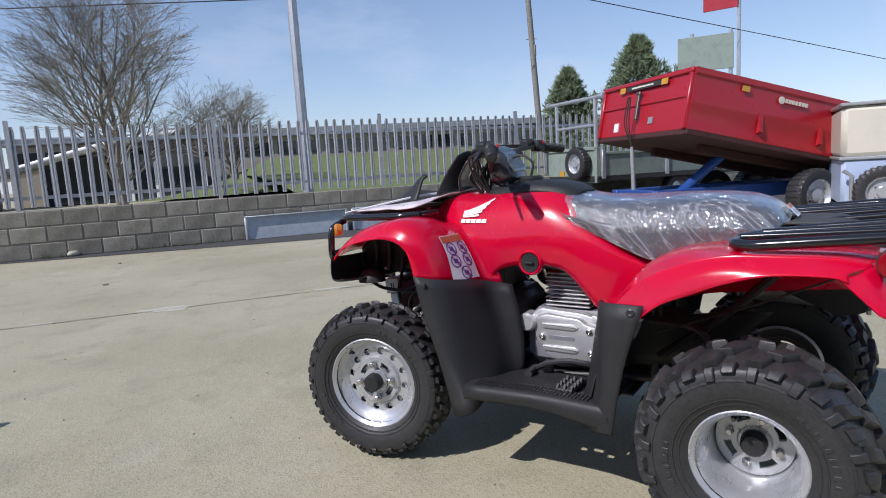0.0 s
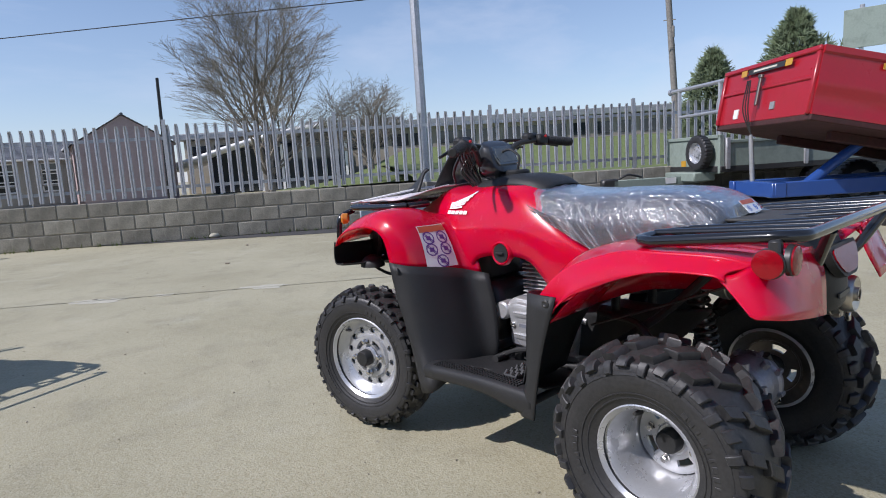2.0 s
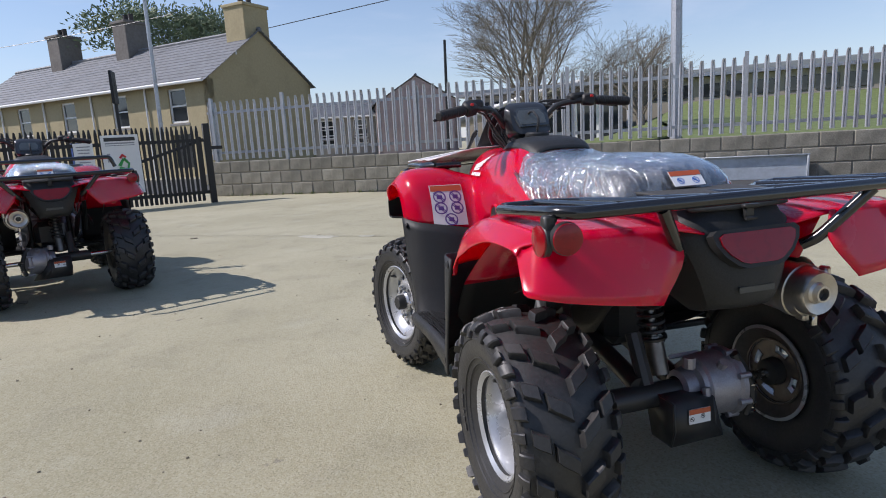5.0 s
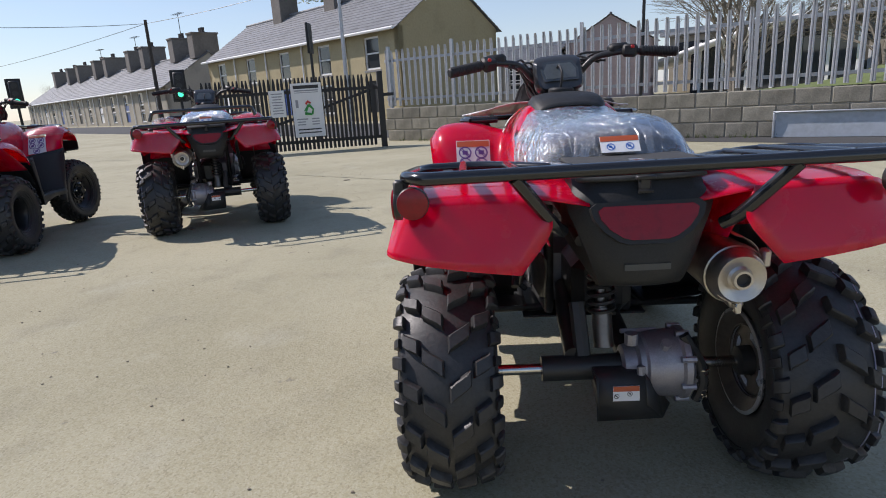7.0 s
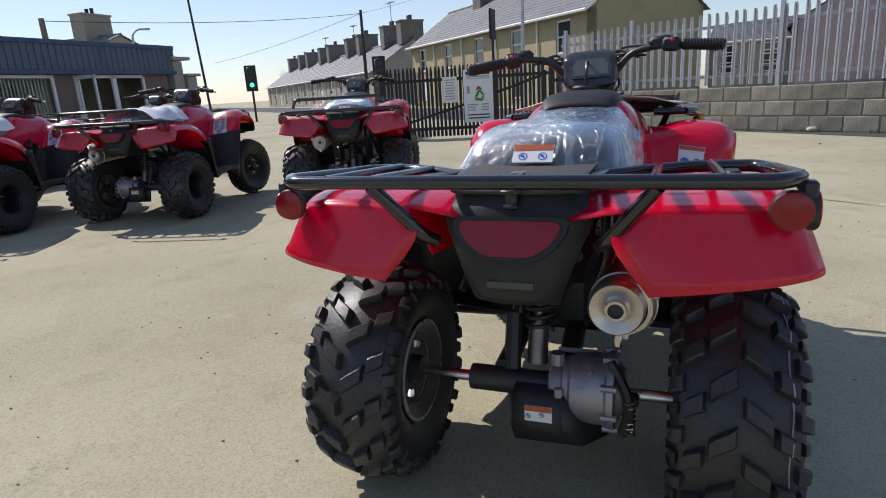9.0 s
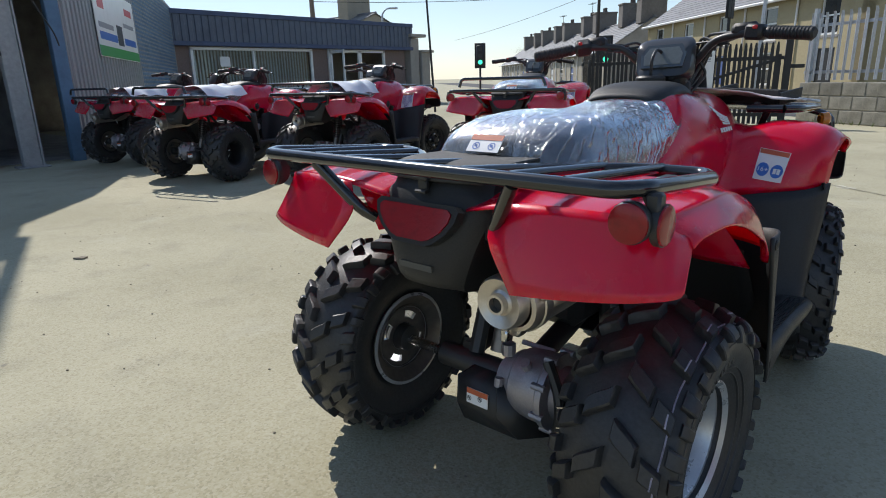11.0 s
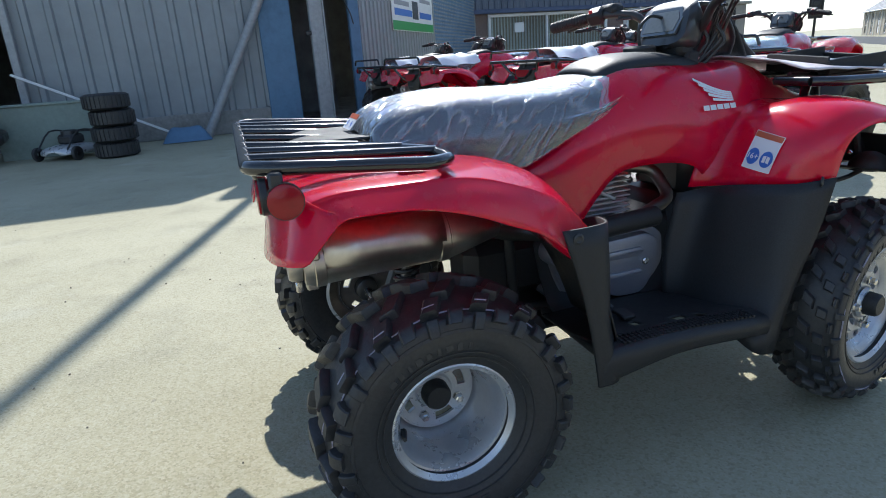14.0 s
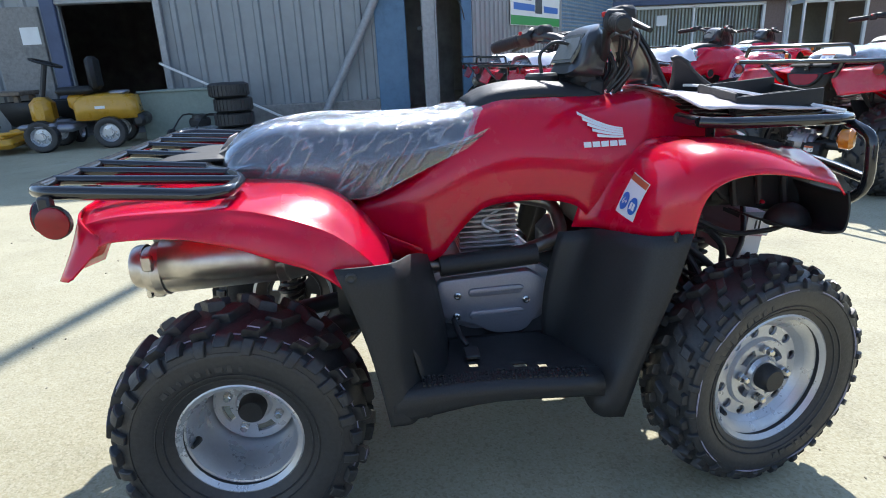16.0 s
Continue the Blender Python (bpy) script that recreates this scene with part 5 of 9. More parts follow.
    me.tube([(-0.37, 1.35, 0.68), (-0.2, 1.37, 0.69), (0.2, 1.37, 0.69), (0.37, 1.35, 0.68)], 0.012, 8, bend=2)
    part("brush_guard", me, GLOSS, bike, "gloss black tubular guard", 50)

    # steering: bars, grips, levers, switches, cables and meter pod
    bar = [(-0.38, 0.735, 0.995), (-0.22, 0.80, 1.015), (-0.13, 0.835, 1.005), (-0.07, 0.86, 0.935), (0.07, 0.86, 0.935), (0.13, 0.835, 1.005), (0.22, 0.80, 1.015), (0.38, 0.735, 0.995)]
    hb = part("handlebar", Mesh().tube(bar, 0.011, 10, bend=3), DARK, bike, "black steel handlebar", 50)
    for s in (-1, 1):
        d = Vector((s * 0.165, -0.067, -0.022)).normalized()
        end = Vector((s * 0.388, 0.732, 0.994))
        me = Mesh()
        steps = [(0.125, 0.013), (0.12, 0.0165)]
        for k in range(12):
            q = 0.114 - 0.009 * k
            steps += [(q + 0.0022, 0.0162), (q + 0.0016, 0.0178), (q - 0.0016, 0.0178), (q - 0.0022, 0.0162)]
        steps += [(0.005, 0.0165), (0.0, 0.012)]
        me.tube([end - d * q for q, _ in steps], [r for _, r in steps], 12)
        part("grip", me, BLACK, hb, "ribbed rubber grip", 40)
        sw = end - d * 0.155
        me = Mesh().box((0, 0, 0), (0.05, 0.045, 0.042), 0.008, Matrix.Translation(sw) @ Vector((1, 0, 0)).rotation_difference(d).to_matrix().to_4x4())
        me.tube([sw + Vector((0, 0.03, 0.0)), end + Vector((0, 0.055, -0.012)) - d * 0.01], [0.008, 0.005], 8)
        me.box(tuple(sw + Vector((-s * 0.03, 0.03, 0.012))), (0.07, 0.045, 0.035), 0.01)
        part("switch_and_lever", me, BLACK, hb, "", 40)
        part("switch_button", Mesh().box(tuple(sw + Vector((0, -0.024, 0.012))), (0.012, 0.008, 0.01), 0.002), SIGNRED, hb)
        for k in range(2):
            me = Mesh().tube([sw + Vector((-s * 0.03, 0.04, 0.0)), (s * (0.14 - 0.03 * k), 0.90 + 0.03 * k, 1.02 - 0.03 * k), (s * 0.08, 0.92, 0.94 - 0.03 * k), (s * 0.05, 0.88, 0.86)], 0.004, 6, bend=4)
            part("cable", me, DARK, hb, "", 50)
    # meter pod with a sloping face, and the grey headlamp shell in front
    rows = []
    for y, z, w, h in [(0.798, 0.963, 0.062, 0.035), (0.803, 0.963, 0.078, 0.052), (0.818, 0.963, 0.086, 0.060), (0.838, 0.955, 0.084, 0.060), (0.862, 0.945, 0.074, 0.050)]:
        rows.append([(w * math.copysign(abs(math.cos(a)) ** 0.42, math.cos(a)), y + 0.6 * h * math.sin(a) * (1 if y < 0.83 else 0.4), z + h * math.copysign(abs(math.sin(a)) ** 0.42, math.sin(a)))
                     for a in np.linspace(0, 2 * math.pi, 24, endpoint=False)])
    me = Mesh().grid(rows, close=True)
    me.f.append(tuple(range(24)))
    pod = part("meter_pod", me, GREYSHELL, bike, "shiny black instrument pod", 40)
    me = Mesh().slab([(-0.06, -0.036), (0.06, -0.036), (0.066, 0.01), (0.05, 0.040), (-0.05, 0.040), (-0.066, 0.01)], 0.006, pose(0, 0.801, 0.965, 58, 0, 0))
    part("meter_screen", me, SCREEN, pod, "dull glass meter screen", 30)
    me = Mesh().box((0, 0.822, 0.905), (0.13, 0.06, 0.055), 0.012).box((0.045, 0.842, 0.872), (0.05, 0.05, 0.05), 0.010).box((-0.045, 0.842, 0.872), (0.05, 0.05, 0.05), 0.010).tube([(0, 0.85, 0.87), (0, 0.855, 0.94)], 0.028, 12)
    me.rev([(0, 0.014), (0.012, 0.013), (0.013, 0)], 14, pose(0.03, 0.79, 0.915, 0, 0, -90))
    part("switch_console", me, BLACK, pod)
    me = Mesh().slab([(-0.052, -0.028), (0.052, -0.028), (0.056, 0.006), (0.042, 0.030), (-0.042, 0.030), (-0.056, 0.006)], 0.004, pose(0, 0.7985, 0.967, 58, 0, 0))
    part("meter_face", me, FACE, pod, "pale grey meter face", 30)
    for x in (-0.036, 0.036):
        part("clamp", Mesh().box((x, 0.862, 0.928), (0.022, 0.034, 0.05), 0.006), DARKSTEEL, pod)
    part("warning_lamp", Mesh().rev([(0, 0.008), (0.004, 0.007), (0.005, 0)], 12, pose(-0.03, 0.79, 0.915, 0, 0, -90)), AMBER, pod)
    shell = [[(-0.05, 0.925, 1.012), (0, 0.932, 1.020), (0.05, 0.925, 1.012)], [(-0.075, 0.955, 0.975), (0, 0.966, 0.98), (0.075, 0.955, 0.975)],
             [(-0.078, 0.985, 0.92), (0, 1.0, 0.925), (0.078, 0.985, 0.92)], [(-0.06, 0.992, 0.875), (0, 1.005, 0.875), (0.06, 0.992, 0.875)]]
    part("headlamp_shell", Mesh().grid(smooth_grid(shell, 3, 4)), GREYSHELL, pod, "dark grey shiny headlamp shell", 60, 0.005)
    for x, y in [(-0.05, 0.85), (0.05, 0.85), (-0.03, 0.9), (0.03, 0.9), (0.0, 0.87), (-0.07, 0.88), (0.07, 0.88)]:
        part("wiring", Mesh().tube([(x, y + 0.04, 0.96), (x * 1.3, y + 0.055, 0.92), (x * 0.7, y + 0.01, 0.85), (x * 0.5, y, 0.80)], 0.0048, 6, bend=3), DARK, bike, "", 50)
    part("steering_stem", Mesh().tube([(0, 0.86, 0.94), (0, 0.92, 0.60)], 0.02, 10), DARK, bike, "", 50)

    rnd = random.Random(12)
    for k in range(9):
        s = -1 if k % 2 else 1
        x = s * rnd.uniform(0.03, 0.09)
        me = Mesh().tube([(s * rnd.uniform(0.12, 0.20), rnd.uniform(0.80, 0.84), rnd.uniform(0.985, 1.02)), (x * 1.6, rnd.uniform(0.90, 0.96), rnd.uniform(0.98, 1.03)), (x, rnd.uniform(0.90, 0.95), rnd.uniform(0.91, 0.95)), (x * 0.6, rnd.uniform(0.87, 0.92), 0.85)], rnd.uniform(0.0028, 0.0045), 6, bend=4)
        part("cable", me, DARK, hb, "", 50)
    rake = pose(0, 0.86, 0.94, 15, 0, 0)
    piv = rake @ pose(0, 0, 0, 0, 0, STEER) @ rake.inverted()
    for o in (hb, pod):
        o.matrix_local = Matrix.Translation((0, 0, 0.005)) @ piv
    # engine
    me = Mesh()
    me.box((0, 0.575, 0.55), (0.15, 0.11, 0.13), 0.02)
    cyl = part("cylinder", me, ALLOY, bike, "finned aluminium cylinder", 30)
    fin = Mesh().box((0, 0, 0), (0.20, 0.15, 0.0045), 0.0015).data("fin", ALLOY, 30)
    for k in range(9):
        part("fin", fin, None, cyl).location = (0.0, 0.575, 0.495 + 0.0135 * k)
    me = Mesh().box((0, 0.575, 0.63), (0.15, 0.12, 0.05), 0.015)
    me.tube([(0.09, 0.60, 0.60), (0.10, 0.55, 0.57), (0.10, 0.60, 0.545)], 0.005, 8, bend=3)
    part("cylinder_head", me, ALLOY, bike, "", 30)
    part("crankcase", Mesh().box((0, 0.55, 0.385), (0.26, 0.34, 0.20), 0.04), GREYCOVER, bike, "", 30)
    part("gearbox", Mesh().box((0.02, 0.30, 0.40), (0.16, 0.24, 0.16), 0.03), DARK, bike, "", 30)
    # left cover, ribbed, with bolts
    left = Matrix(((0, 0, -1, -0.125), (-1, 0, 0, 0), (0, 1, 0, 0), (0, 0, 0, 1)))
    me = Mesh().plate([(-y, z) for y, z in [(0.675, 0.478), (0.645, 0.498), (0.50, 0.490), (0.43, 0.470), (0.385, 0.415), (0.435, 0.330), (0.60, 0.318), (0.665, 0.385)]], 0.030, 0.008, left)
    me.rev([(0, 0.032), (0.045, 0.031), (0.052, 0.025), (0.052, 0)], 24, pose(-0.12, 0.690, 0.447, 0, 0, 180))
    me.rev([(0, 0.020), (0.04, 0.019), (0.046, 0.012), (0.046, 0)], 18, pose(-0.135, 0.415, 0.437, 0, 0, 180))
    me.tube([(-0.15, 0.36, 0.455), (-0.155, 0.42, 0.465), (-0.15, 0.47, 0.478)], 0.012, 10, bend=2)
    base = part("engine_case", me, ALLOY, bike, "silver engine casing", 30)
    me = Mesh().plate([(-y, z) for y, z in [(0.655, 0.472), (0.62, 0.486), (0.505, 0.478), (0.485, 0.462), (0.452, 0.455), (0.440, 0.36), (0.47, 0.345), (0.60, 0.338), (0.635, 0.37)]], 0.026, 0.008, left @ Matrix.Translation((0, 0, 0.029)))
    eng = part("engine_cover", me, ALLOY, base, "silver ribbed engine cover", 30)
    for z in (0.449, 0.376):
        part("cover_rib", Mesh().plate([(-y, z + q) for y, q in ((0.625, -0.010), (0.630, 0.008), (0.52, 0.011), (0.505, 0.0), (0.52, -0.011))], 0.008, 0.005, left @ Matrix.Translation((0, 0, 0.053))), ALLOY, eng, "", 30)
    part("cover_bar", Mesh().box((-0.1805, 0.563, 0.412), (0.002, 0.085, 0.012), 0.0006), GREYCOVER, eng, "raised plain bar")
    bolt = Mesh().rev([(0, 0.0095), (0.007, 0.0095), (0.009, 0.006), (0.005, 0.005), (0.005, 0)], 12).data("bolt", STEEL, 30)
    for y, z in ((0.628, 0.412), (0.472, 0.442), (0.468, 0.372)):
        part("bolt", bolt, None, eng).matrix_local = pose(-0.179, y, z, 0, 0, 180)
    # right cover
    right = Matrix(((0, 0, 1, 0.105), (1, 0, 0, 0), (0, 1, 0, 0), (0, 0, 0, 1)))
    me = Mesh().plate([(0.69, 0.468), (0.73, 0.44), (0.735, 0.36), (0.67, 0.272), (0.56, 0.272), (0.49, 0.31), (0.425, 0.325), (0.400, 0.40), (0.42, 0.462), (0.55, 0.470)], 0.030, 0.008, right)
    me.rev([(0, 0.030), (0.045, 0.029), (0.056, 0.024), (0.056, 0)], 20, pose(0.10, 0.402, 0.435))
    base = part("clutch_case", me, GREYCOVER, bike, "grey engine casing", 30)
    me = Mesh().plate([(0.665, 0.458), (0.700, 0.432), (0.708, 0.37), (0.655, 0.290), (0.575, 0.290), (0.51, 0.325), (0.45, 0.338), (0.420, 0.40), (0.438, 0.446), (0.55, 0.452)], 0.026, 0.009, right @ Matrix.Translation((0, 0, 0.029)))
    eng = part("clutch_cover", me, GREYCOVER, base, "grey ribbed engine cover", 30)
    for z in (0.410, 0.350):
        part("cover_rib", Mesh().plate([(y, z + q) for y, q in ((0.515, -0.012), (0.508, 0.0), (0.515, 0.011), (0.640, 0.014), (0.652, 0.004), (0.640, -0.010))], 0.008, 0.005, right @ Matrix.Translation((0, 0, 0.053))), GREYCOVER, eng, "", 30)
    for y, z in ((0.482, 0.405), (0.655, 0.382), (0.478, 0.350)):
        part("bolt", bolt, None, eng).matrix_local = pose(0.159, y, z)
    panel = [[(0.10, 0.36, 0.47), (0.10, 0.58, 0.46), (0.11, 0.80, 0.50)], [(0.12, 0.37, 0.37), (0.10, 0.58, 0.36), (0.13, 0.79, 0.38)], [(0.17, 0.38, 0.29), (0.15, 0.58, 0.285), (0.18, 0.77, 0.28)], [(0.29, 0.38, 0.285), (0.28, 0.58, 0.28), (0.30, 0.77, 0.275)]]
    part("side_cover", Mesh().grid(smooth_grid(panel, 3, 3)), BLACK, bike, "", 50, 0.004)
    # header pipe, heat shield and silencer
    me = Mesh().tube([(0.02, 0.63, 0.62), (0.06, 0.75, 0.60), (0.12, 0.76, 0.53), (0.15, 0.64, 0.50), (0.16, 0.45, 0.485), (0.16, 0.25, 0.52), (0.19, 0.16, 0.560)], 0.017, 10, bend=4)
    pipe = part("exhaust_pipe", me, DARKSTEEL, bike, "", 50)
    part("heat_shield", Mesh().tube([(0.165, 0.68, 0.502), (0.178, 0.44, 0.492)], 0.026, 10), BLACK, pipe)
    me = Mesh().rev([(-0.005, 0.0), (-0.005, 0.024), (0.0, 0.03), (0.09, 0.051), (0.12, 0.057), (0.415, 0.057), (0.436, 0.052), (0.438, 0.044)], 32,
                    Matrix.Translation((0.190, 0.215, 0.558)) @ pose(0, 0, 0, 0, 0, -90) @ pose(0, 0, 0, 0, 2, 0))
    sil = part("silencer", me, MUFFLER, bike, "bright steel silencer")
    for q in (0.135, 0.405):
        part("silencer_band", Mesh().rev([(q - 0.012, 0.0575), (q - 0.010, 0.0605), (q + 0.010, 0.0605), (q + 0.012, 0.0575)], 32,
             Matrix.Translation((0.190, 0.215, 0.558)) @ pose(0, 0, 0, 0, 0, -90) @ pose(0, 0, 0, 0, 2, 0)), MUFFLER, sil, "raised steel band")
    part("clamp_ear", Mesh().box((0.190, -0.205, 0.490), (0.030, 0.026, 0.022), 0.004), MUFFLER, sil)
    part("clamp_ear", Mesh().box((0.246, -0.200, 0.575), (0.016, 0.024, 0.036), 0.004), MUFFLER, sil)
    me = Mesh().rev([(0, 0.050), (0.020, 0.049), (0.027, 0.045), (0.024, 0.037), (0.018, 0.024), (0.022, 0.019), (0.034, 0.018), (0.034, 0.0135), (0.0, 0.0135)], 32,
                    Matrix.Translation((0.182, -0.224, 0.549)) @ pose(0, 0, 0, 0, 0, -90))
    part("end_cap", me, MUFFLER, sil, "steel end cap with a round outlet")
    part("outlet", Mesh().rev([(0.005, 0.0155), (0.005, 0)], 20, Matrix.Translation((0.182, -0.242, 0.549)) @ pose(0, 0, 0, 0, 0, -90)), DARK, sil)
    part("spark_plug_bolt", Mesh().box((0.185, -0.232, 0.486), (0.014, 0.014, 0.026), 0.003), STEEL, sil)
    me = Mesh()
    rows = [[(0.190 + 0.061 * math.sin(a), y + 0.02, 0.557 + 0.061 * math.cos(a)) for a in np.linspace(0.1, 2.1, 8)] for y in (-0.20, -0.12, 0.0, 0.06)]
    me.grid(rows)
    part("silencer_guard", me, MUFFLER, sil, "", 50, 0.002)

    # rear axle, final drive, swing arm and shock
    me = Mesh().tube([(-0.30, 0, 0.27), (0.30, 0, 0.27)], 0.0135, 12)
    axle = part("rear_axle", me, STEEL, bike, "bright steel axle")
    axle.location.z = -0.011
    me = Mesh().tube([(-0.17, 0, 0.27), (0.02, 0, 0.27)], 0.031, 16).tube([(-0.09, 0.0, 0.30), (-0.08, 0.20, 0.34), (-0.06, 0.36, 0.36)], 0.024, 10)
    me.tube([(-0.07, 0.0, 0.30), (-0.075, 0.05, 0.42)], 0.02, 8)
    me.tube([(0.05, 0.02, 0.27), (0.04, 0.36, 0.36)], 0.028, 10)
    part("axle_housing", me, DARK, axle)
    me = Mesh().rev([(-0.068, 0.032), (-0.062, 0.046), (-0.035, 0.052), (-0.03, 0.066), (-0.018, 0.068), (-0.012, 0.074), (0.012, 0.078), (0.03, 0.080), (0.06, 0.080), (0.066, 0.087), (0.080, 0.087), (0.084, 0.06), (0.10, 0.052), (0.102, 0)], 32, pose(0.085, 0, 0.275))
    for a in range(8):
        t = a * math.pi / 4 + 0.3
        me.tube([(0.140, 0.086 * math.cos(t), 0.275 + 0.086 * math.sin(t)), (0.172, 0.086 * math.cos(t), 0.275 + 0.086 * math.sin(t))], 0.008, 8)
    for a in range(5):
        t = math.pi + a * math.pi / 5
        me.box((0.075, 0, 0), (0.09, 0.006, 0.012), 0.002, Matrix.Translation((0, 0, 0.275)) @ pose(0, 0, 0, math.degrees(t), 0, 0) @ Matrix.Translation((0, 0, 0.080)))
    me.tube([(0.04, -0.02, 0.335), (0.04, -0.02, 0.362)], 0.016, 10)
    me.tube([(0.11, -0.045, 0.33), (0.11, -0.06, 0.352)], 0.012, 8)
    me.tube([(0.05, -0.07, 0.30), (0.05, -0.078, 0.255)], 0.010, 8)
    part("final_drive", me, DRIVE, axle, "cast aluminium final drive housing", 35)
    me = Mesh().tube([(0.155, -0.04, 0.36), (0.19, -0.05, 0.30), (0.20, -0.06, 0.25), (0.185, -0.05, 0.20)], 0.012, 8, bend=2).box((0.205, -0.03, 0.272), (0.02, 0.03, 0.025), 0.004)
    part("brake_arm", me, DARK, axle)
    coil = [(0.198 + 0.012 * math.cos(i * 0.9), -0.055 + 0.012 * math.sin(i * 0.9), 0.20 + 0.0017 * i) for i in range(50)]
    part("return_spring", Mesh().tube(coil, 0.0022, 5), STEEL, axle)
    me = Mesh()
    sk = [[(-0.055, 0.03, 0.285), (0.055, 0.03, 0.285)], [(-0.055, -0.088, 0.282), (0.055, -0.088, 0.282)], [(-0.055, -0.094, 0.215), (0.058, -0.094, 0.215)], [(-0.05, -0.075, 0.165), (0.10, -0.07, 0.165)], [(-0.03, 0.03, 0.145), (0.15, 0.03, 0.145)]]
    me.grid(sk)
    for k in (0, 1):
        me.add([r[k] for r in sk], [(0, 1, 2, 3, 4)])
    part("skid_plate", me, DARK, axle, "", 30, 0.004)
    me = Mesh().tube([(-0.015, 0.02, 0.30), (-0.015, 0.05, 0.39)], 0.024, 14).tube([(-0.015, 0.05, 0.39), (-0.012, 0.09, 0.56)], 0.014, 10)
    shock = part("rear_shock", me, DARKSTEEL, bike, "", 40)
    coil = [(-0.013 + 0.030 * math.cos(i * 0.50), 0.048 + i * 0.00036 + 0.030 * math.sin(i * 0.50), 0.375 + 0.0016 * i) for i in range(112)]
    part("coil_spring", Mesh().tube(coil, 0.0055, 6), DARK, shock, "", 50)

    # frame rails, gear lever, footboard brackets, radiator box, battery tray
    me = Mesh()
    for s in (-1, 1):
        me.tube([(s * 0.10, -0.15, 0.615), (s * 0.11, 0.10, 0.66), (s * 0.11, 0.40, 0.60), (s * 0.11, 0.80, 0.66), (s * 0.10, 1.18, 0.62)], 0.014, 8, bend=2)
        me.tube([(s * 0.11, 0.30, 0.30), (s * 0.12, 0.75, 0.255), (s * 0.11, 1.0, 0.28), (s * 0.09, 1.28, 0.40), (s * 0.09, 1.32, 0.62)], 0.014, 8, bend=2)
        me.tube([(s * 0.11, 0.30, 0.30), (s * 0.11, 0.28, 0.62)], 0.014, 8)
        me.tube([(s * 0.12, 0.70, 0.26), (s * 0.44, 0.70, 0.285)], 0.012, 8)
        me.tube([(s * 0.12, 0.38, 0.28), (s * 0.46, 0.38, 0.275)], 0.012, 8)
    part("frame", me, DARK, bike, "black tubular steel frame", 50)
    # added flat plates that keep the sun off the ground below the engine
    part("belly_guard", Mesh().box((0, 0.56, 0.262), (0.36, 0.44, 0.008), 0.003).box((-0.03, 0.90, 0.272), (0.40, 0.26, 0.008), 0.003), DARK, bike, "unseen dark plate added to shade the ground under the bike")
    part("air_box", Mesh().box((0, 0.30, 0.66), (0.20, 0.30, 0.10), 0.02), DARK, bike)
    part("fuel_tank", Mesh().box((0, 0.92, 0.60), (0.22, 0.22, 0.18), 0.03), DARK, bike)
    part("battery_tray", Mesh().box((0, 0.05, 0.64), (0.18, 0.25, 0.10), 0.02), DARK, bike)
    part("oil_cooler", Mesh().box((0, 0.80, 0.42), (0.24, 0.12, 0.22), 0.03), DARK, bike)
    part("front_differential", Mesh().box((0, 1.20, 0.62), (0.26, 0.16, 0.09), 0.02), DARK, bike)
    me = Mesh().tube([(-0.16, 0.46, 0.31), (-0.20, 0.465, 0.345), (-0.21, 0.53, 0.352), (-0.215, 0.60, 0.336), (-0.215, 0.645, 0.312)], 0.009, 8, bend=3).tube([(-0.20, 0.648, 0.310), (-0.262, 0.645, 0.310)], 0.013, 10).box((-0.18, 0.61, 0.305), (0.02, 0.03, 0.06), 0.005)
    part("gear_lever", me, DARK, bike)
    me = Mesh().tube([(0.17, 0.47, 0.345), (0.24, 0.475, 0.335), (0.26, 0.49, 0.318)], 0.007, 8, bend=2).box((0.30, 0.495, 0.318), (0.05, 0.035, 0.010), 0.003)
    part("brake_pedal", me, DARK, bike)
    peg = part("foot_peg", Mesh().box((-0.335, 0.475, 0.322), (0.10, 0.050, 0.012), 0.003).tube([(-0.30, 0.475, 0.318), (-0.20, 0.455, 0.300)], 0.010, 8), DARK, bike, "toothed steel foot peg", 30)
    tooth = Mesh().grid([[(-(0.288 + 0.012 * i), y, 0.327 + (0.012 if i % 2 else 0.0)) for i in range(9)] for y in (-0.003, 0.003)]).data("tooth_row", DARK, 0)
    for k in range(3):
        o = part("tooth_row", tooth, None, peg)
        o.location = (0, 0.454 + 0.021 * k, 0)
    # battery carton carried on the bracket ahead of the steering, its ends white
    cm = pose(0, 1.245, 0.535, -8, 0, 0)
    carton = part("parts_carton", Mesh().box((0, 0, 0), (0.34, 0.066, 0.056), 0.002, cm), CARTON, bike, "small dusky pink printed carton on a bracket behind the front guard")
    part("carton_base", Mesh().box((0, 0.002, -0.066), (0.315, 0.052, 0.074), 0.002, cm), CARTON, carton)
    for s in (-1, 1):
        part("carton_label", Mesh().box((s * 0.1708, 0, 0), (0.002, 0.060, 0.050), 0, cm).box((s * 0.1588, 0.002, -0.066), (0.002, 0.046, 0.066), 0, cm), WHITE, carton, "plain white carton end", 0)
        part("carton_print", Mesh().box((s * 0.1724, -0.008, 0.0), (0.0015, 0.004, 0.022), 0, cm).box((s * 0.1724, 0.002, 0.0), (0.0015, 0.004, 0.022), 0, cm), INK, carton, "dark printed mark", 0)
        part("carton_bar", Mesh().box((s * 0.10, -0.0338, 0.012), (0.075, 0.0015, 0.010), 0, cm), INK, carton, "dark printed bar", 0)
    me = Mesh()
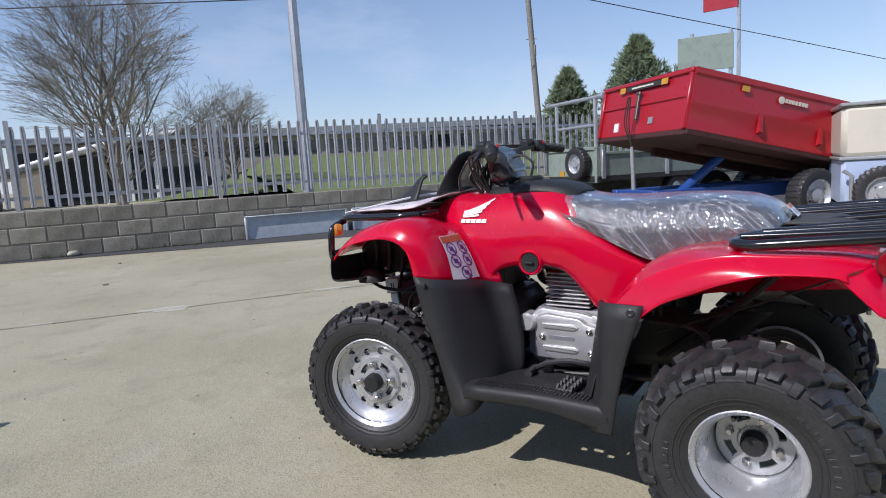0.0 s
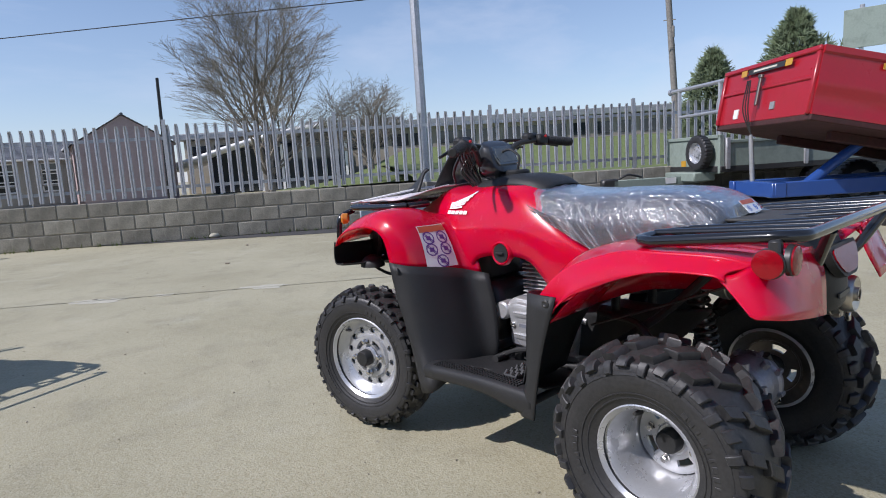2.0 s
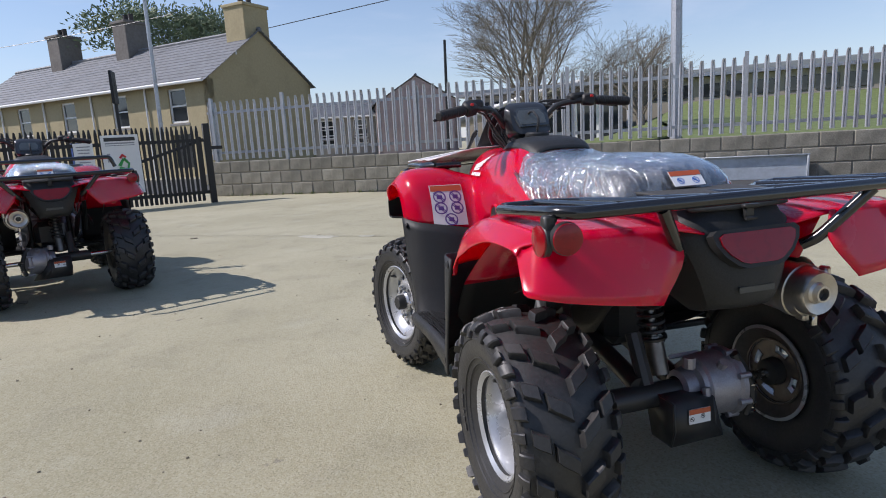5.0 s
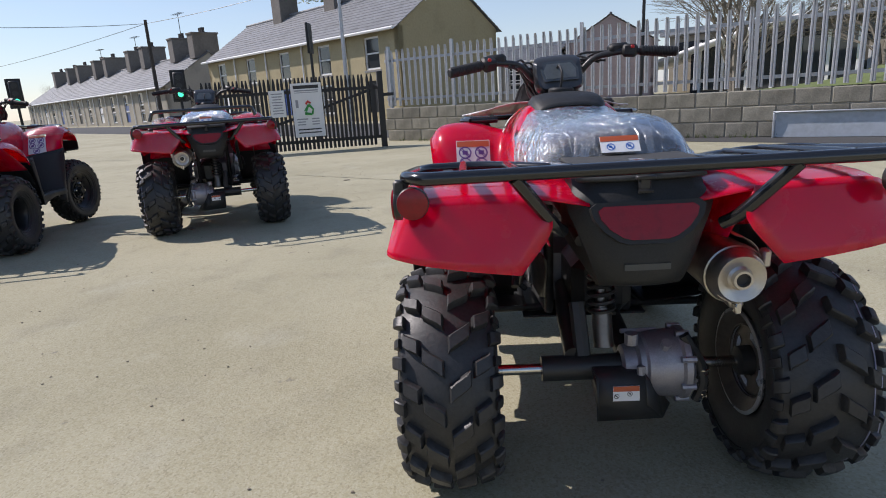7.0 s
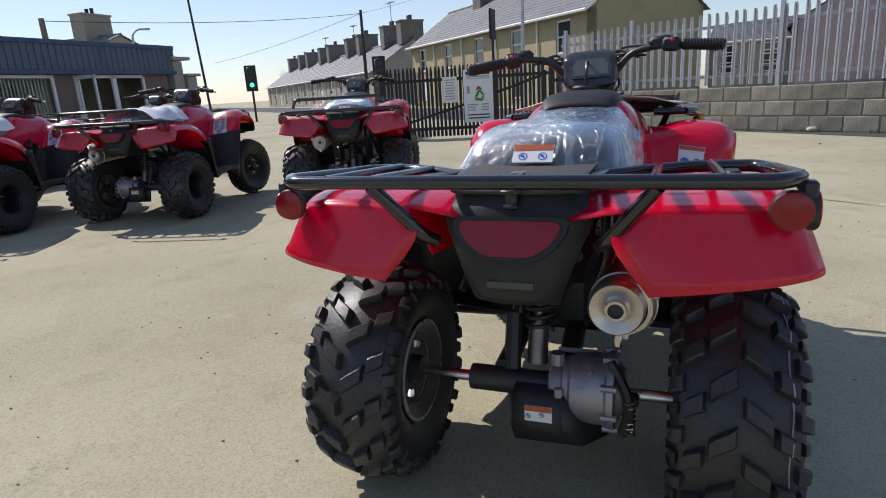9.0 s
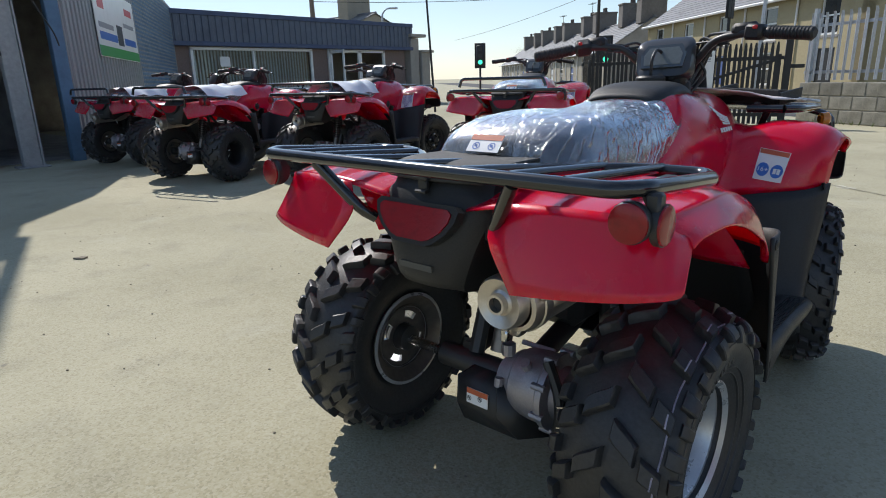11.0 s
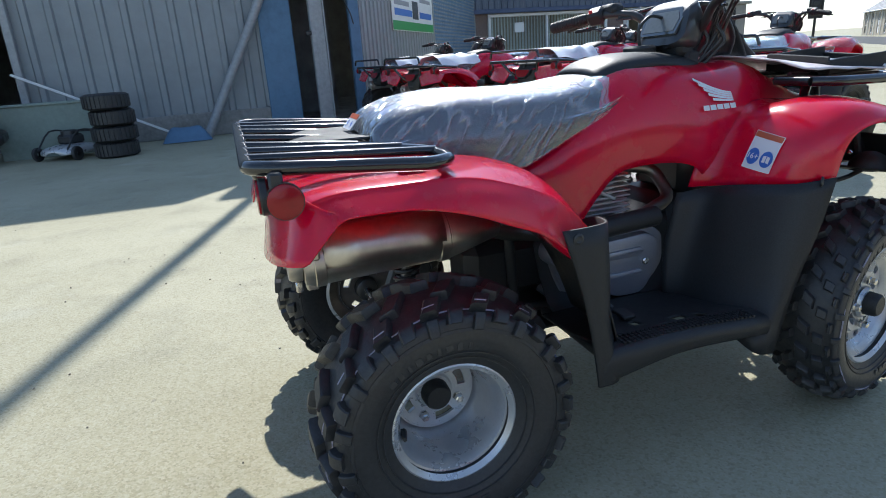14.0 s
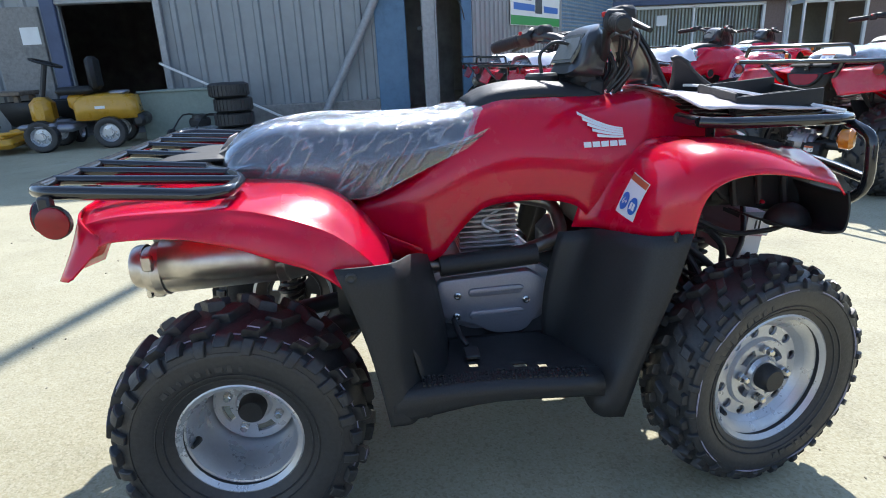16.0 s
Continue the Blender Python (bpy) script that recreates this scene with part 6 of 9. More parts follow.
    for s in (-1, 1):
        me.tube([(s * 0.20, 1.10, 0.54), (s * 0.20, 1.14, 0.50), (s * 0.20, 1.145, 0.40)], 0.009, 8, bend=2)
        me.tube([(s * 0.18, 1.00, 0.60), (s * 0.20, 1.10, 0.535), (s * 0.20, 1.19, 0.52)], 0.0085, 8, bend=2)
    part("front_bracket", me, DARK, bike, "black steel bracket", 40)
    for pts, r in (([(0.17, 0.90, 0.62), (0.24, 0.98, 0.56), (0.25, 1.08, 0.47), (0.22, 1.16, 0.40)], 0.009), ([(0.13, 1.22, 0.60), (0.22, 1.18, 0.52), (0.28, 1.10, 0.44), (0.30, 1.12, 0.36)], 0.007),
                   ([(0.16, 0.92, 0.48), (0.22, 1.00, 0.43), (0.26, 1.06, 0.38)], 0.012), ([(0.14, 1.24, 0.46), (0.24, 1.20, 0.42), (0.31, 1.14, 0.33)], 0.008),
                   ([(0.19, 1.04, 0.585), (0.22, 1.14, 0.53), (0.24, 1.24, 0.542), (0.30, 1.252, 0.588)], 0.0065), ([(0.17, 1.00, 0.56), (0.24, 1.03, 0.50), (0.29, 1.06, 0.42), (0.30, 1.10, 0.36)], 0.006),
                   ([(0.15, 0.97, 0.54), (0.20, 1.01, 0.45), (0.27, 1.03, 0.40)], 0.008)):
        for s in (1, -1):
            part("hose", Mesh().tube([(s * x, y, z) for x, y, z in pts], r, 8, bend=3), DARK, bike, "black rubber hose in the wheel arch", 60)

    # stickers
    if badge:
        wing_logo(bike, -1, 0.862, 0.79, tank)
        wing_logo(bike, 1, 0.832, 0.772, tank)
    sticker(bike, (0.0, -0.050, 0.797), (1, 0, 0), (0, 0.9, 1), 0.082, 0.042, 0.014, [(-0.02, -0.007, 0.009), (0.02, -0.007, 0.009)], BLUEPRINT, "white warning sticker with orange heading")
    sticker(bike, (0.010, -0.0985, 0.237), (1, 0, 0), (0, 0.08, 1), 0.060, 0.036, 0.013, [(-0.022, -0.006, 0.006), (0.008, -0.001, 0.006)], INK, "white warning sticker with orange heading")
    if loaded:
        # things strapped to the front carrier, still in their film
        rows = [[(-0.30, 1.02, 0.842), (-0.12, 0.985, 0.875), (0.12, 0.985, 0.875), (0.30, 1.02, 0.842)], [(-0.31, 1.14, 0.838), (-0.13, 1.12, 0.852), (0.13, 1.12, 0.852), (0.31, 1.14, 0.838)],
                [(-0.30, 1.28, 0.83), (-0.12, 1.29, 0.835), (0.12, 1.29, 0.835), (0.30, 1.28, 0.83)], [(-0.27, 1.33, 0.822), (-0.12, 1.34, 0.822), (0.12, 1.34, 0.822), (0.27, 1.33, 0.822)]]
        part("film_sheet", Mesh().grid([[(x, y, z + 0.006 * noise.noise(Vector((x * 18, y * 18, 3)))) for x, y, z in r] for r in smooth_grid(rows, 5, 5)]), FOAM, bike, "creased pale film laid over the carrier", 60, 0.004)
        pl = [[(-0.14, 1.13, 0.848), (-0.13, 1.20, 0.845), (-0.11, 1.29, 0.84)], [(-0.12, 1.13, 0.885), (-0.11, 1.17, 0.88), (-0.09, 1.23, 0.868)],
              [(-0.105, 1.125, 0.925), (-0.095, 1.15, 0.925), (-0.085, 1.18, 0.905)], [(-0.09, 1.11, 0.94), (-0.085, 1.13, 0.945), (-0.075, 1.155, 0.93)]]
        part("mudflap_panel", Mesh().grid(smooth_grid(pl, 3, 3)), BLACK, bike, "loose black plastic panel", 50, 0.008)
        pl = [[(-0.11, 1.06, 0.872), (-0.03, 1.045, 0.88), (0.06, 1.04, 0.875)], [(-0.09, 1.03, 0.94), (-0.02, 1.01, 0.945), (0.06, 1.005, 0.94)], [(-0.07, 0.99, 1.005), (-0.02, 0.975, 1.02), (0.04, 0.965, 1.01)]]
        part("mudflap_panel", Mesh().grid(smooth_grid(pl, 4, 4)), BLACK, bike, "loose black plastic panel", 50, 0.006)
        tray = pose(0.165, 1.205, 0.828, 4, 3, -6) @ Matrix.Diagonal((0.8, 0.75, 0.95, 1))
        base = part("plastic_tray", Mesh().box((0, 0, 0.004), (0.27, 0.25, 0.008), 0.002, tray), BLACK, bike, "shallow black plastic tray", 30)
        for nm, c, sz in (("tray_wall", (0.131, 0, 0.026), (0.008, 0.25, 0.036)), ("tray_wall", (-0.131, 0, 0.028), (0.008, 0.25, 0.040)), ("tray_wall", (0, 0.121, 0.020), (0.254, 0.008, 0.024)),
                          ("tray_wall", (0, -0.121, 0.030), (0.254, 0.008, 0.044)), ("tray_divider", (-0.02, 0.0, 0.016), (0.008, 0.232, 0.016))):
            part(nm, Mesh().box(c, sz, 0.002, tray), BLACK, base, "", 30)
        part("strap", Mesh().tube([(-0.335, 1.30, 0.825), (-0.10, 1.15, 0.868), (0.10, 1.15, 0.868), (0.335, 1.30, 0.825)], 0.004, 6, bend=2), WHITE, bike)
    if wrapped:
        for s in (-1, 1):
            for ctrl, nm in ((ff, "mudguard_wrap"), (flap, "flap_wrap")):
                g = [[(s * (x + 0.006) + 0.004 * noise.noise(Vector((x * 30, y * 30, z * 30 + s))), y - 0.006, z + 0.008 + 0.006 * noise.noise(Vector((x * 25, y * 22, 7 + s)))) for x, y, z in r]
                     for r in smooth_grid(ctrl, 4, 4)]
                part(nm, Mesh().grid(g[6:] if nm == "mudguard_wrap" else g), FILM_RED, bike, "crumpled clear film", 70)
    return bike


DRIVE = mat("cast_drive_housing", (0.34, 0.33, 0.36), 0.42, metal=0.6, grain=0.1, scale=260, bump=0.15, stain=0.35, stain_scale=20)
LIDGREY = mat("charcoal_plastic", (0.050, 0.050, 0.048), 0.68, grain=0.25, scale=300, bump=0.1, stain=0.3, stain_scale=9, stain_color=(0.09, 0.085, 0.08))
GREYSHELL = mat("grey_shell", (0.035, 0.037, 0.04), 0.28, coat=0.4)
FACE = mat("meter_face", (0.13, 0.145, 0.145), 0.25, grain=0.1, scale=90)
MUFFLER = mat("satin_steel", (0.56, 0.52, 0.47), 0.36, metal=0.95, grain=0.08, scale=60, bump=0.03, stain=0.35, stain_scale=9, stain_color=(0.3, 0.26, 0.22))
DARKSTEEL = mat("dull_pipe_steel", (0.22, 0.2, 0.18), 0.4, metal=0.9, stain=0.4, stain_scale=16)
CARTON = mat("carton", (0.42, 0.27, 0.31), 0.7, stain=0.2, stain_scale=10)
BADGE_GREY = mat("dull_badge", (0.07, 0.07, 0.065), 0.45)


def mat_badge():
    return BADGE_GREY


main_bike = quad_bike("red quad bike, silver rims, film-wrapped seat, standing on concrete", SILVER)

# ---- ground ----
gm = Mesh()
gm.add([(-900, -900, 0), (900, -900, 0), (900, 900, 0), (-900, 900, 0)], [(0, 1, 2, 3)])
tagged(new("ground", gm.data("ground", CONCRETE, 0)), "pale worn concrete yard", "ground", kind="structure")


def along(origin, ang, s, off=0.0):
    """A point s metres along a line at ang degrees, off metres to its left."""
    a = radians(ang)
    return (origin[0] + s * math.cos(a) - off * math.sin(a), origin[1] + s * math.sin(a) + off * math.cos(a))


rg = random.Random(11)
# slab joints: a shallow raised filler line with broken edges, and pale mortar patches along it
def joint_line(a, b, name):
    me = Mesh()
    a, b = Vector((*a, 0)), Vector((*b, 0))
    d = (b - a).normalized()
    n = Vector((-d.y, d.x, 0))
    L = (b - a).length
    k = int(L / 0.12)
    left, right = [], []
    for i in range(k + 1):
        p = a + d * (L * i / k)
        w = 0.006 + 0.006 * rg.random()
        o = 0.01 * (rg.random() - 0.5)
        left.append(tuple(p + n * (w + o) + Vector((0, 0, 0.004))))
        right.append(tuple(p - n * (w - o) + Vector((0, 0, 0.004))))
    me.grid([left, right])
    return tagged(new(name, me.data(name, JOINT, 0)), "dark filled joint between yard slabs", "trim", kind="structure")


joint_line((-2.6, 6.51), (3.6, 2.05), "trim_joint_1")


def blotch(c, r, material, name, label, cat, stretch=1.0, turn=0.0, h=0.003):
    me = Mesh()
    n = 22
    pts = []
    for k in range(n):
        a = 2 * math.pi * k / n
        q = r * (0.7 + 0.55 * noise.noise(Vector((math.cos(a) * 1.6 + c[0] * 3, math.sin(a) * 1.6 + c[1] * 3, 1))) + 0.12 * rg.random())
        x, y = q * math.cos(a) * stretch, q * math.sin(a)
        t = radians(turn)
        pts.append((c[0] + x * math.cos(t) - y * math.sin(t), c[1] + x * math.sin(t) + y * math.cos(t)))
    me.slab(pts, h)
    return solo(name, me, material, label, cat, Matrix.Translation((0, 0, 0.0006)), smooth=0, group="marks on the yard")


for k in range(9):
    s = rg.random()
    blotch((-0.6 + 3.2 * s, 5.07 - 2.3 * s + 0.06 * (rg.random() - 0.5)), 0.05 + 0.07 * rg.random(), CHALK, "mortar_patch", "thin pale mortar patch beside the slab joint", "patch", 2.6, -36, 0.001 + 0.0003 * k)
for k in range(15):
    x, y = rg.uniform(-4.5, 3.5), rg.uniform(-2.5, 8.5)
    if math.hypot(x, y - 0.5) < 1.3:
        continue
    blotch((x, y), 0.012 + 0.022 * rg.random(), DEBRIS, "dry_clod", "small dark clod of dry dirt on concrete", "dirt", 1.6, rg.uniform(0, 180), 0.006 + 0.008 * rg.random())
gr = Mesh()
for k in range(700):
    x, y = rg.uniform(-4, 3), rg.uniform(-2.6, 7)
    r = 0.0015 + 0.003 * rg.random()
    gr.box((x, y, r * 0.5), (r * 2, r * 1.6, r), r * 0.3, None)
tagged(new("grit", gr.data("grit", DEBRIS, 0)), "scattered grit and crumbs on the concrete", "grit", kind="stuff")

# ---- boundary: block wall and palisade fence ----
F0, FA = (-0.53, 10.95), -33.0
FL0, FL1 = -1.75, 27.0


def fence_run(origin, ang, s0, s1, posts, name_no, wall=True, zb=0.70, zt=1.87):
    if wall:
        holder = new("wall_%d" % name_no)
        tagged(holder, "low wall of grey concrete blocks", "wall", kind="structure")
        core = Mesh()
        L = s1 - s0
        core.box((s0 + L / 2, 0.10, 0.34), (L, 0.19, 0.68), 0)
        c = part("mortar_core", core, MORTAR, holder, "", 0)
        c.matrix_local = pose(*origin, 0, 0, 0, ang)
        bl = Mesh().box((0, 0, 0), (0.44, 0.21, 0.222), 0.012).data("block", BLOCK, 30)
        half = Mesh().box((0, 0, 0), (0.212, 0.21, 0.222), 0.012).data("block_half", BLOCK, 30)
        n = 0
        for row in range(3):
            s = s0 - (0.225 if row % 2 else 0)
            while s < s1 and n < 290:
                ob = part("block", bl, None, holder)
                px, py = along(origin, ang, s + 0.225, 0.098 + 0.008 * (rg.random() - 0.5))
                ob.matrix_local = pose(px, py, 0.115 + 0.232 * row, rg.uniform(-0.5, 0.5), rg.uniform(-0.3, 0.3), ang + rg.uniform(-0.5, 0.5))
                s += 0.452
                n += 1
    fence = thing("palisade_fence", "galvanised steel palisade fence on top of a block wall", "fence")
    L = s1 - s0
    turn = pose(*origin, 0, 0, 0, ang)
    for z in (zb + 0.17, zt - 0.21):
        me = Mesh()
        me.box((s0 + L / 2, 0.06, z), (L, 0.006, 0.05), 0).box((s0 + L / 2, 0.08, z + 0.024), (L, 0.04, 0.005), 0)
        o = part("rail", me, GALV, fence, "", 0)
        o.matrix_local = turn
    post = Mesh().box((0, 0, 0), (0.06, 0.01, zt + 0.08 - zb + 0.2), 0).box((0, 0.045, 0), (0.01, 0.09, zt + 0.08 - zb + 0.2), 0).data("post", GALV, 0)
    for s in posts:
        o = part("post", post, None, fence)
        px, py = along(origin, ang, s, 0.02)
        o.matrix_local = pose(px, py, (zt + 0.08 + zb - 0.2) / 2, 0, 0, ang)
    h = zt - zb - 0.03
    # W-section pale with a split, splayed head
    pm = Mesh()
    prof = [(-0.034, 0.006), (-0.022, -0.004), (-0.008, -0.004), (0.0, 0.008), (0.008, -0.004), (0.022, -0.004), (0.034, 0.006)]
    rows = [[(x, y, z) for x, y in prof] for z in (0, h - 0.10)]
    rows.append([(x * 0.9, y - 0.004, h - 0.05) for x, y in prof])
    rows.append([(x * 0.30 + (0.012 if x > 0.01 else -0.012 if x < -0.01 else 0), y - 0.014, h - (0.016 if abs(x) < 0.001 else 0)) for x, y in prof])
    pm.grid(rows)
    pale = pm.data("pale", GALV, 0)
    n = 0
    s = s0 + 0.07
    rest = Mesh()
    while s < s1:
        px, py = along(origin, ang, s, 0.035)
        m = pose(px, py, zb + 0.03 + rg.uniform(-0.006, 0.006), rg.uniform(-0.4, 0.4), rg.uniform(-0.6, 0.6), ang + rg.uniform(-2, 2))
        if n < 190:
            o = part("pale", pale, None, fence)
            o.matrix_local = m
        else:
            rest.add(pm.v, pm.f, m)
        n += 1
        s += 0.152
    if rest.v:
        tagged(part("far_pales", rest, GALV, fence, "", 0), kind="stuff")
    return fence


fence_run(F0, FA, FL0, FL1, [-1.62] + [2.69 * k for k in range(0, 11)], 1)
corner = along(F0, FA, FL1)
fence_run(corner, -128.0, 0.0, 13.0, [2.69 * k for k in range(0, 5)], 2, wall=False, zb=0.2, zt=2.25)

# ---- black gate and its signs ----
GA = 193.0
g0 = (-1.9, 10.42)
gate = thing("palisade_gate", "black steel palisade gate standing open", "gate")
gturn = pose(*g0, 0, 0, 0, GA)
GL = 3.3
o = part("gate_post", Mesh().box((0.0, 0, 0.70), (0.11, 0.11, 1.42), 0.008), BLACKSTEEL, gate)
o.matrix_local = gturn
o = part("gate_frame", Mesh().box((GL / 2, 0, 0.20), (GL, 0.05, 0.06), 0.005).box((GL / 2, 0, 1.12), (GL, 0.05, 0.06), 0.005).box((0.12, 0, 0.68), (0.05, 0.05, 1.0), 0.005).box((GL - 0.02, 0, 0.68), (0.06, 0.06, 1.04), 0.005), BLACKSTEEL, gate)
o.matrix_local = gturn
o = part("brace", Mesh().tube([(0.14, 0.01, 1.10), (1.7, 0.01, 0.62), (GL - 0.1, 0.01, 0.22)], 0.028, 6), BLACKSTEEL, gate)
o.matrix_local = gturn
pm = Mesh().box((0, 0, 0.66), (0.052, 0.012, 1.22), 0).add([(-0.026, -0.006, 1.27), (0.026, -0.006, 1.27), (0.026, 0.006, 1.27), (-0.026, 0.006, 1.27), (-0.012, 0.0, 1.37), (0.012, 0.0, 1.37)], [(0, 1, 5, 4), (2, 3, 4, 5), (1, 2, 5), (3, 0, 4)])
pale = pm.data("gate_pale", BLACKSTEEL, 0)
for k in range(40):
    o = part("gate_pale", pale, None, gate)
    o.matrix_local = gturn @ pose(0.17 + 0.078 * k, 0.035, 0.0, 0, rg.uniform(-0.5, 0.5), 0)
o = part("hinge", Mesh().box((-0.14, 0.0, 0.98), (0.22, 0.05, 0.06), 0.005), BLACKSTEEL, gate)
o.matrix_local = gturn
# second leaf of the gate, further along the road edge
gate2 = thing("palisade_gate", "black steel palisade gate leaf beside the road", "gate")
for k in range(46):
    o = part("gate_pale", pale, None, gate2)
    o.matrix_local = pose(-5.35 - 0.034 * k, 9.9 + 0.0795 * k, 0, 0, 0, 113)
o = part("gate_frame", Mesh().box((1.9, 0.02, 0.2), (3.8, 0.05, 0.06), 0.004).box((1.9, 0.02, 1.12), (3.8, 0.05, 0.06), 0.004), BLACKSTEEL, gate2)
o.matrix_local = pose(-5.35, 9.9, 0, 0, 0, 113)


def board(name, w, h, m, bars, label, extra=()):
    """A flat sign with plain bars for its writing."""
    b = thing(name, label, "sign", m)
    part("panel", Mesh().box((0, 0, 0), (w, 0.006, h), 0.002), SIGNWHITE, b, "", 0)
    for x, z, bw, bh, mt in bars:
        part("printed_bar", Mesh().box((x, -0.0045, z), (bw, 0.002, bh), 0), mt, b, "", 0)
    for me, mt in extra:
        part("printed_shape", me, mt, b, "", 0)
    return b


sgn = gturn @ pose(1.38, 0.075, 0.78, 0, 0, 180)
emblem = Mesh()
for a, b, r in (((-0.05, -0.02), (0.02, 0.10), 0.03), ((0.02, 0.10), (0.09, 0.02), 0.028), ((-0.06, -0.06), (0.07, -0.08), 0.03), ((0.07, -0.08), (0.10, 0.03), 0.02)):
    emblem.tube([(a[0], -0.006, a[1]), (b[0], -0.006, b[1])], [r, r * 0.6], 6)
red_bits = Mesh().tube([(-0.03, -0.007, 0.11), (0.01, -0.007, 0.16), (0.06, -0.007, 0.12)], [0.02, 0.025, 0.015], 6)
board("gate_sign", 0.56, 0.98, sgn, [(0, 0.42, 0.46, 0.06, INK), (0, 0.355, 0.44, 0.022, GREYINK), (0, 0.32, 0.44, 0.012, GREYINK), (-0.19, 0.12, 0.05, 0.14, GREYINK),
      (-0.12, -0.16, 0.2, 0.022, GREYINK), (-0.14, -0.21, 0.15, 0.02, GREYINK), (0.12, -0.16, 0.14, 0.022, GREYINK), (0.12, -0.21, 0.14, 0.02, GREYINK), (0.12, -0.26, 0.14, 0.02, GREYINK),
      (-0.14, -0.26, 0.15, 0.02, GREYINK), (0, -0.35, 0.42, 0.022, INK), (0, -0.41, 0.42, 0.022, INK)],
      "white sign with a green and red emblem wired to a gate", [(emblem, SIGNGREEN), (red_bits, SIGNRED)])
board("notice_sign", 0.28, 0.48, gturn @ pose(1.92, 0.075, 0.92, 0, 0, 180), [(0, 0.18 - 0.05 * k, 0.2 - 0.02 * (k % 3), 0.018, GREYINK) for k in range(8)], "small white notice wired to a gate")

# ---- poles, lamps and wires ----
solo("light_column", Mesh().tube([(0, 0, 0), (0, 0, 3), (0, 0, 9)], [0.115, 0.105, 0.075], 8), GALV, "tall galvanised octagonal lighting column behind the fence", "lamp post", pose(7.15, 9.4, 0, 0, -0.3, 0))
solo("telegraph_pole", Mesh().tube([(0, 0, 0), (-0.25, 0.45, 9.5)], [0.125, 0.095], 10).box((-0.14, 0.14, 5.2), (0.09, 0.06, 0.4), 0.01).tube([(-0.15, 0.05, 5.6), (-0.15, 0.5, 5.65)], 0.018, 6), GREYWOOD, "weathered wooden telegraph pole with a small fitting", "pole", pose(19.9, 9.75, 0))
flag = thing("flag_pole", "galvanised pole with a red rectangular flag board", "flag pole", pose(27.8, 4.0, 0))
part("pole", Mesh().tube([(0, 0, 0), (0, 0, 9.2)], [0.09, 0.07], 8), GALV, flag)
part("flag", Mesh().box((-0.1, 0.72, 7.75), (0.04, 1.4, 1.3), 0.01), TRAILRED, flag, "red panel")
solo("thin_pole", Mesh().tube([(0, 0, 0), (0.1, 0, 6.3)], [0.1, 0.08], 8), BLACKSTEEL, "slim dark pole beyond the fence", "pole", pose(9.25, 32.4, 0))
solo("flag_mast", Mesh().tube([(0, 0, 0), (0.05, 0, 6.5)], [0.045, 0.03], 8), GALV, "slim pale mast beside the gate", "mast", pose(-2.95, 12.6, 0))
lp = thing("road_sign_post", "dark post with the back of a road sign", "sign", pose(-3.95, 13.75, 0))
part("post", Mesh().tube([(0, 0, 0), (0, 0, 2.6)], 0.035, 8), BLACKSTEEL, lp)
part("sign_back", Mesh().box((0, 0, 2.4), (0.06, 0.4, 0.7), 0.01), BLACKSTEEL, lp)
solo("dark_mast", Mesh().tube([(0, 0, 0), (-0.35, -0.1, 6.4)], [0.035, 0.02], 6), BLACKSTEEL, "thin dark leaning mast", "mast", pose(-11.5, 12.25, 0))


def wire(a, b, sag, r, name="overhead_wire"):
    a, b = Vector(a), Vector(b)
    pts = [a + (b - a) * t - Vector((0, 0, sag * 4 * t * (1 - t))) for t in np.linspace(0, 1, 24)]
    return solo(name, Mesh().tube(pts, r, 5), BLACKSTEEL, "black overhead wire across the sky", "wire", group="overhead wires")


wire((-10, 44.8, 7.0), (26, -0.2, 7.0), 0.0, 0.020)
wire((19.6, 9.4, 7.23), (49.4, -11.1, 3.0), 0.0, 0.018)
wire((-22, 16, 4.3), (-18.5, 35, 5.9), 0.25, 0.014)
wire((-18.5, 35, 5.9), (-4, 27, 6.6), 0.2, 0.014)
wire((-18.5, 35, 5.9), (-45, 52, 5.0), 0.25, 0.014)
solo("telegraph_pole", Mesh().tube([(0, 0, 0), (0, 0, 6.1)], [0.13, 0.09], 8), DARKWOOD, "dark wooden telegraph pole beside the road", "pole", pose(-18.5, 35, 0))
solo("telegraph_pole", Mesh().tube([(0, 0, 0), (-0.1, 0, 4.4)], [0.14, 0.1], 8), WOOD, "dark wooden pole behind the office roof", "pole", pose(-22, 16, 0))


def traffic_light(m):
    tl = thing("traffic_light", "black traffic light showing green", "traffic light", m, group="traffic lights")
    part("post", Mesh().tube([(0, 0, 0), (0, 0, 1.9)], 0.05, 8), BLACKSTEEL, tl)
    part("housing", Mesh().box((0, 0, 2.0), (0.36, 0.2, 0.95), 0.04).box((0, 0.1, 2.0), (0.52, 0.02, 1.15), 0.02), BLACKSTEEL, tl)
    part("green_lamp", Mesh().disc((0, -0.11, 1.70), 0.10, 0.03), GREENLAMP, tl, "lit green lamp")
    part("red_lamp", Mesh().disc((0, -0.11, 2.30), 0.10, 0.03), INK, tl)
    part("amber_lamp", Mesh().disc((0, -0.11, 2.0), 0.10, 0.03), INK, tl)
    return tl


